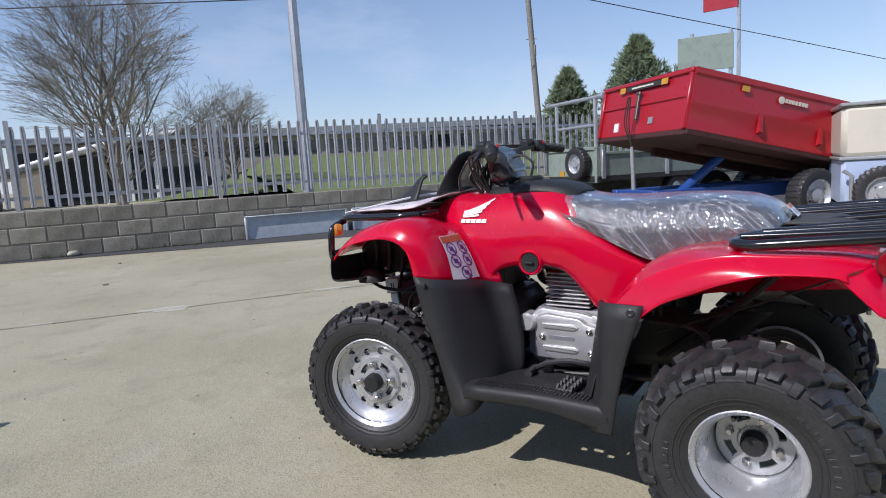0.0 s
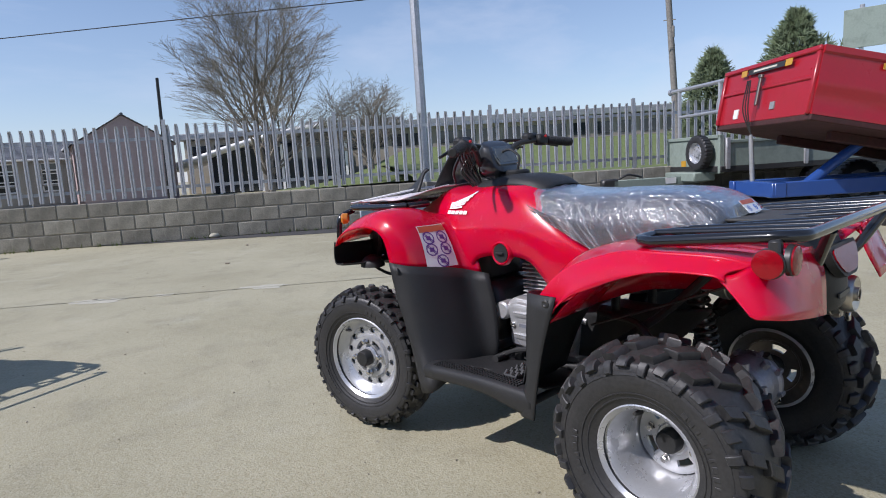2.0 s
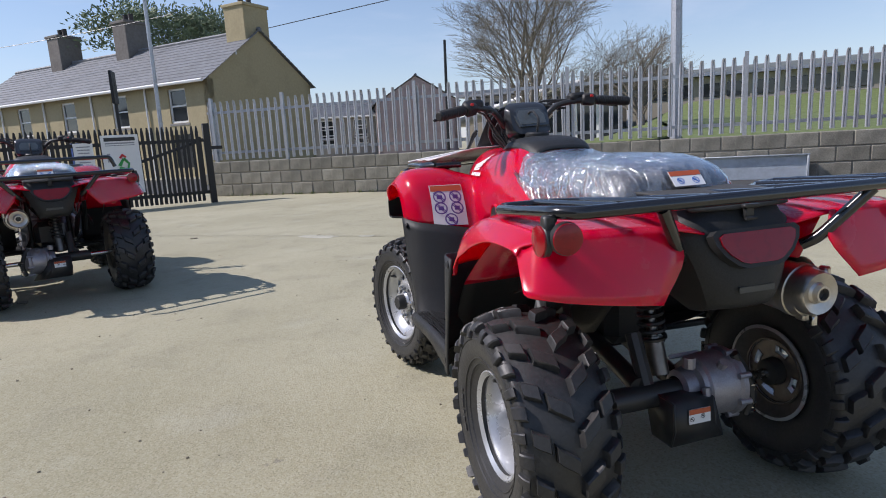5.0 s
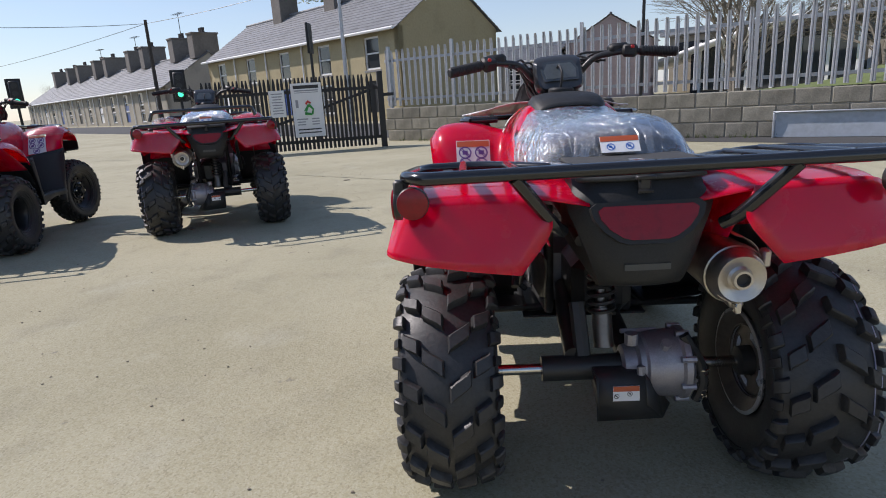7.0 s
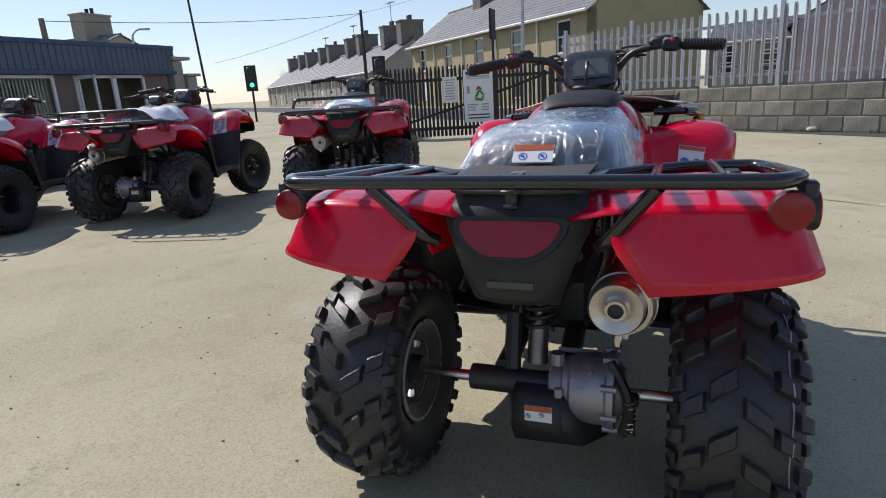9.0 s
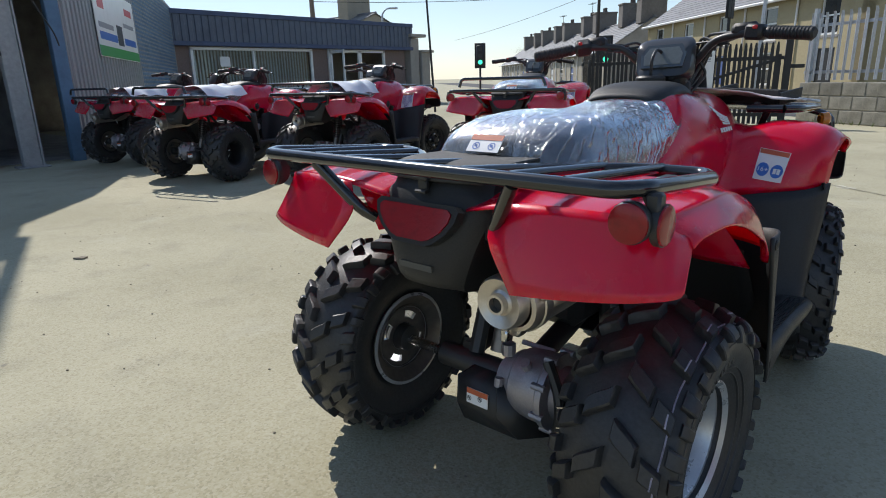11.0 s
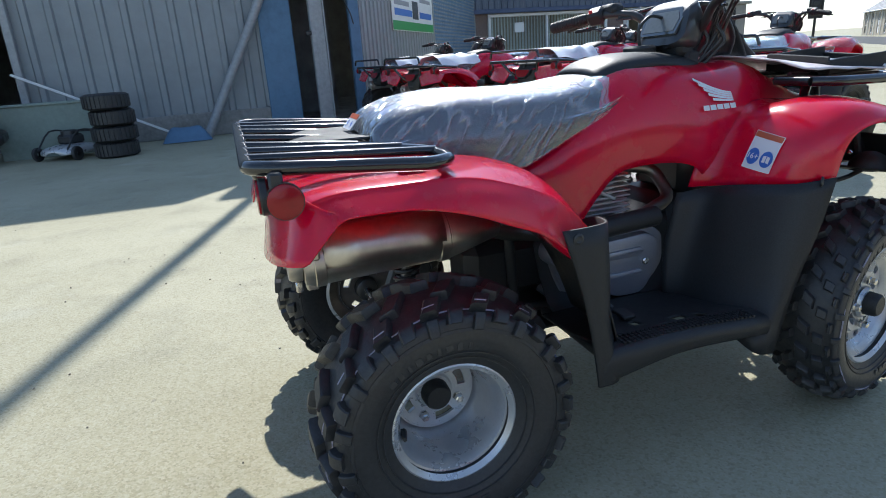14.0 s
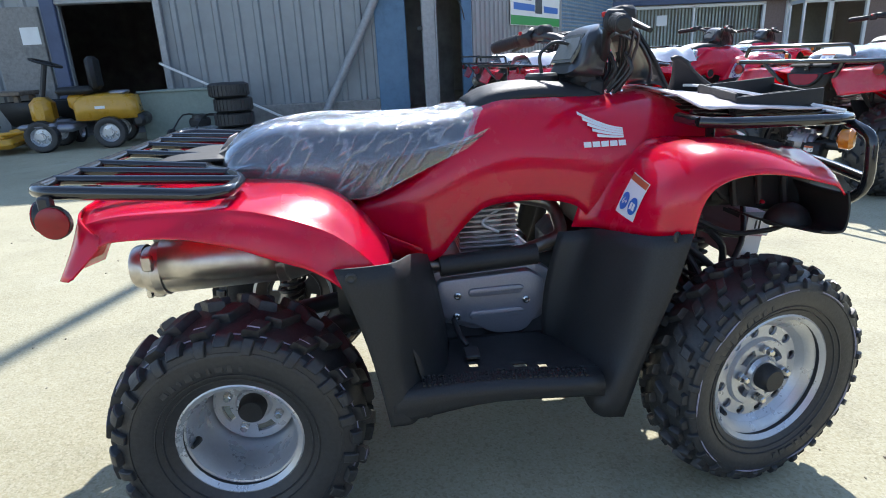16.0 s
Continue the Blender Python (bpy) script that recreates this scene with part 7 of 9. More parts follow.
GREENLAMP = bpy.data.materials.new("green_lamp_glow")
GREENLAMP.use_nodes = True
gb = GREENLAMP.node_tree.nodes["Principled BSDF"]
gb.inputs["Base Color"].default_value = (0.05, 0.6, 0.35, 1)
gb.inputs["Emission Color"].default_value = (0.05, 0.9, 0.5, 1)
gb.inputs["Emission Strength"].default_value = 1.5
traffic_light(pose(-17.95, 22.5, -0.05, 0, 0, 40))
traffic_light(pose(-10.8, 21.3, -0.2, 0, 0, 30))


# ---- houses ----
def window(parent, m, w, h, label=""):
    """Frame, pane and sill set into the face y = 0 (looking towards -y)."""
    fr = Mesh()
    t = 0.07
    for x, z, a, b in ((0, h / 2 - t / 2, w, t), (0, -h / 2 + t / 2, w, t), (-w / 2 + t / 2, 0, t, h), (w / 2 - t / 2, 0, t, h), (0, 0.0, w, t * 0.8)):
        fr.box((x, -0.02, z), (a, 0.06, b), 0)
    o = part("window", fr, PVC, parent, label, 0)
    o.matrix_local = m
    part("pane", Mesh().box((0, 0.0, 0), (w - 0.1, 0.02, h - 0.1), 0), GLASS, o, "", 0)
    part("sill", Mesh().box((0, -0.05, -h / 2 - 0.05), (w + 0.14, 0.14, 0.08), 0), PLINTH, o, "", 0)
    return o


def chimney(parent, c, w, d, h, pots, material=None):
    me = Mesh().box((c[0], c[1], c[2] + h / 2), (w, d, h), 0.02).box((c[0], c[1], c[2] + h - 0.06), (w + 0.12, d + 0.12, 0.12), 0.02)
    o = part("chimney", me, material or RENDER_GREY, parent, "rendered chimney stack", 30)
    for k in range(pots):
        x = c[0] + (k - (pots - 1) / 2) * w / max(pots, 1) * 0.8
        part("chimney_pot", Mesh().tube([(x, c[1], c[2] + h), (x, c[1], c[2] + h + 0.12), (x, c[1], c[2] + h + 0.34)], [0.13, 0.10, 0.11], 10), DARKPOT, o)
    return o


DARKPOT = mat("dark_pot", (0.06, 0.05, 0.045), 0.8)


def terrace(m, length, depth, eave, ridge, bays, wall_mat, gable_mat, label, chim, base=0.0, pots=3, doors=True, near_chim=None):
    """A row of houses: front wall on y = 0 from x = 0 to x = length, gable ends in x."""
    hs = thing("terraced_house", label, "house", m)
    t = 0.25
    me = Mesh()
    # front and back walls with window openings between piers
    bw = length / bays
    ww, wh = 0.95, 1.25
    zs = [base, base + 0.85, base + 0.85 + wh, eave - 0.25 - wh, eave - 0.25, eave]
    for k in range(bays):
        x0 = k * bw
        xa, xb = x0 + bw / 2 - ww / 2, x0 + bw / 2 + ww / 2
        me.box(((x0 + xa) / 2, t / 2, (base + eave) / 2), (xa - x0, t, eave - base), 0)
        me.box(((xb + x0 + bw) / 2, t / 2, (base + eave) / 2), (x0 + bw - xb, t, eave - base), 0)
        for a, b in ((zs[0], zs[1]), (zs[2], zs[3]), (zs[4], zs[5])):
            if b > a:
                me.box(((xa + xb) / 2, t / 2, (a + b) / 2), (xb - xa, t, b - a), 0)
    part("back_wall", Mesh().box((length / 2, depth - t / 2, (base + eave) / 2), (length, t, eave - base), 0), wall_mat, hs, "", 0)
    part("front_wall", me, wall_mat, hs, "", 0)
    for x in (0.0, length - t):
        me = Mesh()
        pts = [(0, base), (depth, base), (depth, eave), (depth / 2, ridge), (0, eave)]
        me.slab(pts, t, Matrix(((0, 0, 1, x), (1, 0, 0, 0), (0, 1, 0, 0), (0, 0, 0, 1))))
        part("gable_wall", me, gable_mat, hs, "", 0)
    o_ = 0.28
    sl = (ridge - eave) / (depth / 2)
    n = 14
    z0, z1 = eave - o_ * sl + 0.06, ridge + 0.06
    up = []
    for k in range(n):
        a, b = k / n, (k + 1) / n
        up += [(-o_ + (depth / 2 + o_) * a, z0 + (z1 - z0) * a + 0.025), (-o_ + (depth / 2 + o_) * b, z0 + (z1 - z0) * b)]
    line = up + [(depth - y, z) for y, z in up[::-1]]
    rf = Mesh().grid([[(x, y, z) for y, z in line] for x in (-0.12, length + 0.12)])
    roof = part("roof", rf, SLATE, hs, "grey slate roof", 0, 0.02)
    part("ridge_tiles", Mesh().tube([(-0.12, depth / 2, ridge + 0.07), (length + 0.12, depth / 2, ridge + 0.07)], 0.09, 6), SLATE, roof)
    part("gutter", Mesh().tube([(-0.1, -0.33, eave - 0.1), (length + 0.1, -0.33, eave - 0.1)], 0.06, 6), PVC, roof)
    part("verge", Mesh().box((-0.13, depth / 4, (eave + ridge) / 2), (0.03, 0.04, 0.1), 0), PVC, roof)
    for k in range(bays):
        x = k * bw + bw / 2
        window(hs, pose(x, 0.10, eave - 0.25 - wh / 2), ww, wh)
        if k % 2 or not doors:
            window(hs, pose(x, 0.10, base + 0.85 + wh / 2), ww, wh)
        else:
            d = part("door", Mesh().box((x, 0.1, base + 1.05), (0.95, 0.08, 2.1), 0.01), [BLACKSTEEL, PVC, TRAILBLUE][k % 3], hs, "", 0)
        if k:
            part("downpipe", Mesh().tube([(k * bw, -0.06, base), (k * bw, -0.06, eave - 0.1)], 0.04, 6), PVC, hs)
    for x in chim:
        chimney(hs, (x, depth / 2, ridge - 0.35), 0.9, 1.8 if pots > 2 else 1.1, 1.7, pots, RENDER_DARK)
    if near_chim:
        chimney(hs, near_chim, 1.05, 1.3 if near_chim[0] < 2 else 2.0, 1.85, 2, gable_mat)
    return hs


# near terrace: its gable end looks over the fence
terrace(pose(-2.65, 22.4, 0, 0, 0, 136) @ Matrix.Scale(-1, 4, (0, 1, 0)), 17.0, 5.6, 3.52, 5.42, 5, RENDER_BUFF, RENDER_BUFF, "buff rendered house with a grey slate roof and chimney", (7.6, 12.6), -0.5, 2, near_chim=(0.55, 2.8, 4.6))
terrace(pose(-20.0, 39.1, 0, 0, 0, 136) @ Matrix.Scale(-1, 4, (0, 1, 0)), 44.0, 6.6, 2.55, 4.65, 13, RENDER_PALE, RENDER_GREY, "long terrace of pale rendered houses with slate roofs", (0.6, 4.2, 10.5, 14.0, 20.5, 24, 30, 34, 40), -0.6, 3)
# houses seen through the fence
terrace(pose(2.2, 40.5, 0, 0, 0, -8), 6.5, 6.0, 2.75, 3.7, 3, RENDER_GREY, RENDER_GREY, "low grey house with a tiled roof beyond the fence", (), 0, 2, doors=False)
terrace(pose(7.0, 43.5, 0, 0, 0, -98), 6.0, 5.2, 3.3, 4.9, 2, RENDER_PINK, RENDER_PINK, "pink rendered house gable beyond the fence", (), 0, 2, doors=False)
terrace(pose(17.0, 50, 0, 0, 0, -20), 14, 6.0, 2.3, 3.1, 5, RENDER_GREY, RENDER_GREY, "low grey house beyond the fence", (), 0, 2, doors=False)
# house behind the office
terrace(pose(-31.0, 30.2, 0, 0, 0, 180), 8.0, 5.0, 4.2, 5.2, 3, RENDER_PALE, RENDER_PALE, "pale rendered house behind the office", (), 0, 1, doors=False, near_chim=(2.2, 2.4, 4.75))

# long low building beyond the fence, with a band of windows and a curved corner
sch = thing("school_building", "long pale low building with a band of dark windows", "building", pose(14.5, 44.0, 0, 0, 0, -44))
part("wall", Mesh().box((20, 3, 1.9), (40, 6, 3.8), 0.02), RENDER_PALE, sch, "", 0)
part("roof", Mesh().box((20, 3, 4.05), (41, 7.2, 0.45), 0.05), CLAD, sch, "flat grey roof edge", 0)
part("roof_light", Mesh().box((12, 3, 4.5), (7, 3, 0.5), 0.1), CLAD, sch, "", 0)
for k in range(24):
    o = part("window", Mesh().box((1.2 + 1.6 * k, -0.02, 2.95), (1.2, 0.08, 0.85), 0.01), GLASS, sch, "", 0)
for k in range(5):
    part("door", Mesh().box((4 + 7.5 * k, -0.03, 1.05), (1.3, 0.1, 2.1), 0.01), SIGNWHITE, sch, "", 0)
sch2 = thing("curved_canopy", "white curved canopy roof of a far building", "building", pose(14.0, 38.6, 0, 0, 0, -44))
rows = [[(x, y, 2.6 + 1.5 * math.sin(min(1.0, x / 9.0) * math.pi / 2)) for y in (-1.0, 3.0)] for x in np.linspace(-3, 9, 14)]
part("roof", Mesh().grid(rows), PVC, sch2, "", 60, 0.25)
part("wall", Mesh().box((4.5, 1.2, 1.4), (9, 2, 2.8), 0.02), GLASS, sch2, "", 0)
for k in range(7):
    part("mullion", Mesh().box((0.6 + 1.4 * k, 0.15, 1.5), (0.16, 0.1, 3.0), 0), PVC, sch2, "", 0)

# grass bank beyond the fence
gm = Mesh()
rows = []
for i in range(9):
    off = [1.6, 3.5, 6, 9, 13, 18, 24, 31, 40][i]
    z = [0.01, 0.05, 0.2, 0.45, 0.75, 1.0, 1.15, 1.2, 1.2][i]
    rows.append([(*along(F0, FA, s, off), z if s < 14 else z * max(0.2, 1 - (s - 14) / 30)) for s in range(8, 60, 4)])
gm.grid(rows)
slope = pose(14.5, 44.0, 0, 0, 0, -44)
gm.grid([[tuple(slope @ Vector((x, y, 0.2 + (z - 0.2) * min(1.0, max(0.0, (x - 11.0) / 5.0))))) for x in np.linspace(10, 42, 17)] for y, z in ((-13, 0.3), (-9, 0.9), (-6, 1.4), (-3, 1.95), (-0.4, 2.3))])
tagged(new("grass_bank", gm.data("grass_bank", GRASS, 60)), "rough green grass field beyond the fence", "grass", kind="stuff")
rd = Mesh()
a0, a1 = along((-2.65, 22.4), 136, -30, 6.5), along((-2.65, 22.4), 136, 120, 6.5)
b0, b1 = along((-2.65, 22.4), 136, -30, 1.4), along((-2.65, 22.4), 136, 120, 1.4)
rd.add([(*a0, 0.005), (*b0, 0.005), (*b1, 0.005), (*a1, 0.005)], [(0, 1, 2, 3)])
tagged(new("road", rd.data("road", ASPHALT, 0)), "grey asphalt road in front of the terrace", "road", kind="structure")


# ---- trees ----
def bare_tree(m, height, spread, seed, label, levels=5):
    rnd = random.Random(seed)
    trunk, twigs = Mesh(), Mesh()

    def grow(p, d, length, r, lev):
        pts, rs = [p], [r]
        q = p.copy()
        dd = d.copy()
        n = 4 if lev < 2 else 3
        for k in range(n):
            dd = (dd + Vector((rnd.gauss(0, 0.10), rnd.gauss(0, 0.10), 0.02 + rnd.gauss(0, 0.08)))).normalized()
            q = q + dd * (length / n)
            pts.append(q.copy())
            rs.append(r * (1 - 0.55 * (k + 1) / n))
        (trunk if lev < 3 else twigs).tube(pts, [max(x, 0.0036) for x in rs], 6 if lev < 2 else (4 if lev < 3 else 3), cap=False)
        if lev >= levels:
            return
        kids = [9, 6, 5, 4, 3, 3][lev]
        for k in range(kids):
            t = (0.25 + 0.75 * (k + rnd.random() * 0.8) / kids) if lev else (0.15 + 0.85 * k / kids)
            f = min(t, 0.999) * n
            i = int(f)
            s = pts[i] + (pts[i + 1] - pts[i]) * (f - i)
            a = rnd.uniform(0, 2 * math.pi)
            out = Vector((math.cos(a), math.sin(a), 0))
            nd = (dd * (0.62 + 0.3 * t) + out * spread * (1.0 if lev == 0 else 0.85) - Vector((0, 0, 0.10 if lev > 1 else 0))).normalized()
            grow(s, nd, length * (0.55 + 0.18 * rnd.random()) * (1.05 - 0.25 * t), rs[i] * 0.55, lev + 1)

    for k in range(3):
        a = k * 2.1 + 0.4
        grow(Vector((0.12 * math.cos(a), 0.12 * math.sin(a), 0)), Vector((0.10 * math.cos(a), 0.10 * math.sin(a), 1)).normalized(), height * 0.58, 0.10, 0)
    tr = thing("bare_tree", label, "tree", m, group="bare trees")
    part("trunk", trunk, BARK, tr, "grey-brown trunk and limbs", 60)
    tagged(part("twig_mass", twigs, TWIG, tr, "fine leafless twigs", 0), kind="stuff")
    return tr


bare_tree(pose(9.3, 21.0, 0.3), 8.4, 0.60, 3, "leafless tree with a spreading crown of fine twigs")
bare_tree(pose(16.2, 23.8, 1.0), 4.9, 0.7, 8, "small leafless tree beyond the fence", 4)
bare_tree(pose(-62, 92, 0.0), 7, 0.7, 5, "small leafless tree beyond the terrace", 3)


def conifer(m, h, w, seed, label, clumps=900):
    """Drooping sprays of needles round a trunk, with an uneven outline."""
    rnd = random.Random(seed)
    tr = thing("conifer_tree", label, "tree", m, group="conifers")
    part("trunk", Mesh().tube([(0, 0, 0), (0.1, 0, h * 0.9)], [0.2, 0.04], 8), BARK, tr)
    cr = Mesh()
    for k in range(clumps):
        t = rnd.random() ** 0.8
        z = h * (0.12 + 0.88 * t)
        a = rnd.uniform(0, 2 * math.pi)
        lobe = 0.78 + 0.60 * noise.noise(Vector((math.cos(a) * 2.2 + seed, math.sin(a) * 2.2, z * 1.5))) + 0.25 * noise.noise(Vector((math.cos(a) * 6, math.sin(a) * 6 + seed, z * 4.5)))
        rad = w * (1 - t ** 1.7) ** 0.9 * lobe * (0.45 + 0.55 * rnd.random()) + 0.06
        p = Vector((rad * math.cos(a), rad * math.sin(a), z + rnd.uniform(-0.15, 0.2)))
        out = Vector((math.cos(a), math.sin(a), rnd.uniform(0.5, 1.6))).normalized()
        L = rnd.uniform(0.16, 0.42)
        for j in range(6):
            d = (out + Vector((rnd.gauss(0, 0.45), rnd.gauss(0, 0.45), rnd.gauss(0, 0.4)))).normalized()
            s = d.orthogonal().normalized() * rnd.uniform(0.018, 0.042)
            e = p + d * L * rnd.uniform(0.6, 1.1)
            mid = p + d * L * 0.45
            cr.add([p, mid + s, e, mid - s], [(0, 1, 2), (0, 2, 3)])
    tagged(part("crown", cr, NEEDLE, tr, "dark green needle sprays", 0), kind="stuff")
    return tr


conifer(pose(25.9, 11.1, 0), 5.1, 2.1, 2, "dark green conifer with a rounded ragged crown", 3000)
conifer(pose(25.2, 7.6, 0), 5.9, 2.7, 4, "dark green conifer with feathery top shoots", 3800)


def pine(m, label):
    rnd = random.Random(21)
    tr = thing("pine_tree", label, "tree", m)
    part("trunk", Mesh().tube([(0, 0, 0), (0.3, 0.1, 6.8)], [0.25, 0.1], 8), BARK, tr)
    cr = Mesh()
    for k in range(46):
        c = Vector((rnd.uniform(-3.2, 2.6), rnd.uniform(-1.5, 1.5), 6.9 + rnd.uniform(-0.9, 1.1) - 0.08 * k / 46))
        for j in range(150):
            d = Vector((rnd.gauss(0, 0.55), rnd.gauss(0, 0.45), abs(rnd.gauss(0, 0.33))))
            e = (d.normalized() + Vector((rnd.gauss(0, 0.5), rnd.gauss(0, 0.5), rnd.gauss(0, 0.5)))).normalized() * rnd.uniform(0.16, 0.32)
            s = e.orthogonal().normalized() * 0.055
            q = c + d
            cr.add([q, q + e * 0.5 + s, q + e, q + e * 0.5 - s], [(0, 1, 2), (0, 2, 3)])
    tagged(part("crown", cr, NEEDLE, tr, "dark spreading needle clumps", 0), kind="stuff")


pine(pose(-5.2, 34.5, 0), "dark spreading pine tree behind the house roof")
fb = thing("sign_frame", "back of a large framed signboard on two posts", "sign", pose(22.7, 4.3, 0, 0, 0, 100))
for x in (-0.75, 0.55):
    part("post", Mesh().tube([(x, 0, 0), (x, 0, 5.35)], 0.07, 8), GALV, fb)
part("panel", Mesh().box((0.1, 0.08, 4.6), (1.9, 0.04, 1.25), 0.01), BINGREEN, fb, "dull green-grey sheet")
for z in (4.1, 5.1):
    part("rail", Mesh().box((0, 0, z), (1.7, 0.05, 0.06), 0), GALV, fb)


def aerial(m, h, arms):
    a = thing("roof_aerial", "thin television aerial on a chimney", "aerial", m, group="roof aerials")
    part("mast", Mesh().tube([(0, 0, 0), (0, 0, h)], 0.025, 6), BLACKSTEEL, a)
    me = Mesh().tube([(-0.7, 0, h), (0.7, 0, h)], 0.015, 5)
    for k in range(arms):
        x = -0.65 + 1.3 * k / max(arms - 1, 1)
        me.tube([(x, -0.25, h), (x, 0.25, h)], 0.010, 4)
    part("boom", me, BLACKSTEEL, a)


aerial(pose(-20.0, 39.1, 0, 0, 0, 136) @ pose(4.2, -3.3, 5.8), 1.9, 7)
aerial(pose(-20.0, 39.1, 0, 0, 0, 136) @ pose(14.0, -3.3, 5.8), 1.3, 7)
aerial(pose(-20.0, 39.1, 0, 0, 0, 136) @ pose(24.0, -3.3, 5.8), 1.2, 7)

# ---- workshop shed ----
def ribbed(length, height, pitch=0.30, depth=0.035):
    """Profiled sheet on y = 0, ribs standing towards -y."""
    me = Mesh()
    xs = []
    x = 0.0
    while x < length:
        xs += [(x, 0), (x + pitch * 0.62, 0), (x + pitch * 0.70, -depth), (x + pitch * 0.92, -depth)]
        x += pitch
    xs = [(min(a, length), b) for a, b in xs] + [(length, 0)]
    me.grid([[(a, b, 0) for a, b in xs], [(a, b, height) for a, b in xs]])
    return me


def wall_sheet(name, a, b, z0, z1, material, label, pitch=0.3, depth=0.035):
    """Cladding from plan point a to plan point b, seen from its right-hand side."""
    d = Vector((b[0] - a[0], b[1] - a[1]))
    ang = math.degrees(math.atan2(d.y, d.x))
    me = ribbed(d.length, z1 - z0, pitch, depth)
    ob = new(name, me.data(name, material, 0))
    ob.matrix_world = pose(a[0], a[1], z0, 0, 0, ang)
    md = ob.modifiers.new("thickness", "SOLIDIFY")
    md.thickness, md.offset = 0.06, 1.0
    return tagged(ob, label, "wall", kind="structure")


SX = -8.35
wall_sheet("wall_shed_front", (SX, -2.90), (SX, 0.285), 0.34, 4.9, CLAD, "grey profiled steel cladding of the workshop")
wall_sheet("wall_shed_over_door", (SX, -4.30), (SX, -2.90), 1.98, 4.9, CLAD, "grey profiled steel cladding over the doorway")
wall_sheet("wall_shed_left", (SX, -9.5), (SX, -4.30), 0.0, 4.9, CLAD, "grey profiled steel cladding beside the doorway")
ob = wall_sheet("wall_shed_over_corner", (SX, 0.76), (SX, 1.70), 2.6, 4.9, CLAD, "steel cladding over the open doorway")
for v in ob.data.vertices:
    if v.co.z > 1:
        v.co.z = 2.28 - 1.72 * v.co.x / 0.94
W2A, W2B = (SX, 1.75), (-17.5, 7.45)
ob = wall_sheet("wall_shed_side", W2A, W2B, 0.0, 4.6, CLAD, "grey profiled cladding of the workshop's side", 0.2, 0.025)
for v in ob.data.vertices:
    if v.co.z > 1:
        v.co.z = 3.12
pl = Mesh().box((0, 0, 0.17), (0.34, 3.185, 0.34), 0.012)
tagged(new("wall_plinth", pl.data("wall_plinth", PLINTH, 0)), "stained concrete plinth under the cladding", "wall", kind="structure").location = (SX - 0.12, -1.3075, 0)
bp = Mesh().box((0, 0.2375, 2.45), (0.10, 0.475, 4.9), 0.01)
tagged(new("trim_blue_post", bp.data("trim_blue_post", BLUESTEEL, 0)), "blue painted steel door post", "trim", kind="structure").location = (SX + 0.02, 0.285, 0)
bp = Mesh().box((0, 0, 1.57), (0.14, 0.16, 3.14), 0.01)
tagged(new("trim_blue_jamb", bp.data("trim_blue_jamb", BLUESTEEL, 0)), "blue steel door jamb", "trim", kind="structure").location = (SX + 0.02, 1.70, 0)
for nm, y, w in (("trim_door_post_1", -4.38, 0.2), ("trim_door_post_2", -2.87, 0.10)):
    bp = Mesh().box((0, 0, 2.45), (0.16, w, 4.9), 0.01)
    tagged(new(nm, bp.data(nm, FASCIA if w > 0.15 else DULLSTEEL, 0)), "steel post of the wide doorway", "trim", kind="structure").location = (SX + 0.03, y, 0)
bp = Mesh().box((0, -3.60, 2.05), (0.12, 1.4, 0.30), 0.02)
for k in range(5):
    bp.box((0.065, -3.60, 1.93 + 0.06 * k), (0.02, 1.38, 0.042), 0.008)
tagged(new("door_roller_1", bp.data("door_roller_1", DULLSTEEL, 30)), "raised galvanised roller shutter", "door", kind="structure").location = (SX + 0.02, 0, 0)
# interior: back wall, floor and roof, in shadow
sh = Mesh().box((-15.5, -2.8, 2.4), (0.15, 13.2, 4.8), 0).box((-12, -9.45, 2.4), (7, 0.15, 4.8), 0)
tagged(new("wall_shed_back", sh.data("wall_shed_back", INTERIOR, 0)), "dark back wall inside the workshop", "wall", kind="structure")
sh = Mesh().add([(SX + 0.15, -9.6, 4.92), (SX + 0.15, 0.74, 4.92), (SX + 0.15, 1.78, 3.14), (-17.6, 7.6, 3.14), (-17.6, -9.6, 5.2)], [(0, 1, 4), (1, 2, 3), (1, 3, 4)])
ob = tagged(new("ceiling_shed", sh.data("ceiling_shed", CLAD, 0)), "steel workshop roof", "roof", kind="structure")
md = ob.modifiers.new("thickness", "SOLIDIFY")
md.thickness = 0.12
sh = Mesh().box((-12.1, -3.2, 0.006), (7.0, 12.4, 0.008), 0)
tagged(new("floor_shed", sh.data("floor_shed", INTERIOR, 0)), "dark oily workshop floor", "floor", kind="structure")
part_ = Mesh().box((-11.2, 0.6, 1.4), (0.1, 2.4, 2.8), 0)
tagged(new("wall_shed_inner", part_.data("wall_shed_inner", INTERIOR, 0)), "dark partition inside the workshop", "wall", kind="structure")
tagged(new("door_shed_side", Mesh().box((SX + 0.02, -4.9, 0.95), (0.06, 0.7, 1.9), 0.01).data("door_shed_side", PLINTH, 0)), "grey personnel door with a notice", "door", kind="structure")
solo("door_notice", Mesh().box((SX + 0.056, -4.72, 1.50), (0.006, 0.26, 0.24), 0), SIGNWHITE, "white notice on the grey door", "sign", smooth=0)
solo("wall_lamp", Mesh().box((SX + 0.07, -4.9, 2.15), (0.12, 0.3, 0.13), 0.03), SIGNWHITE, "white bulkhead lamp above the door", "lamp")
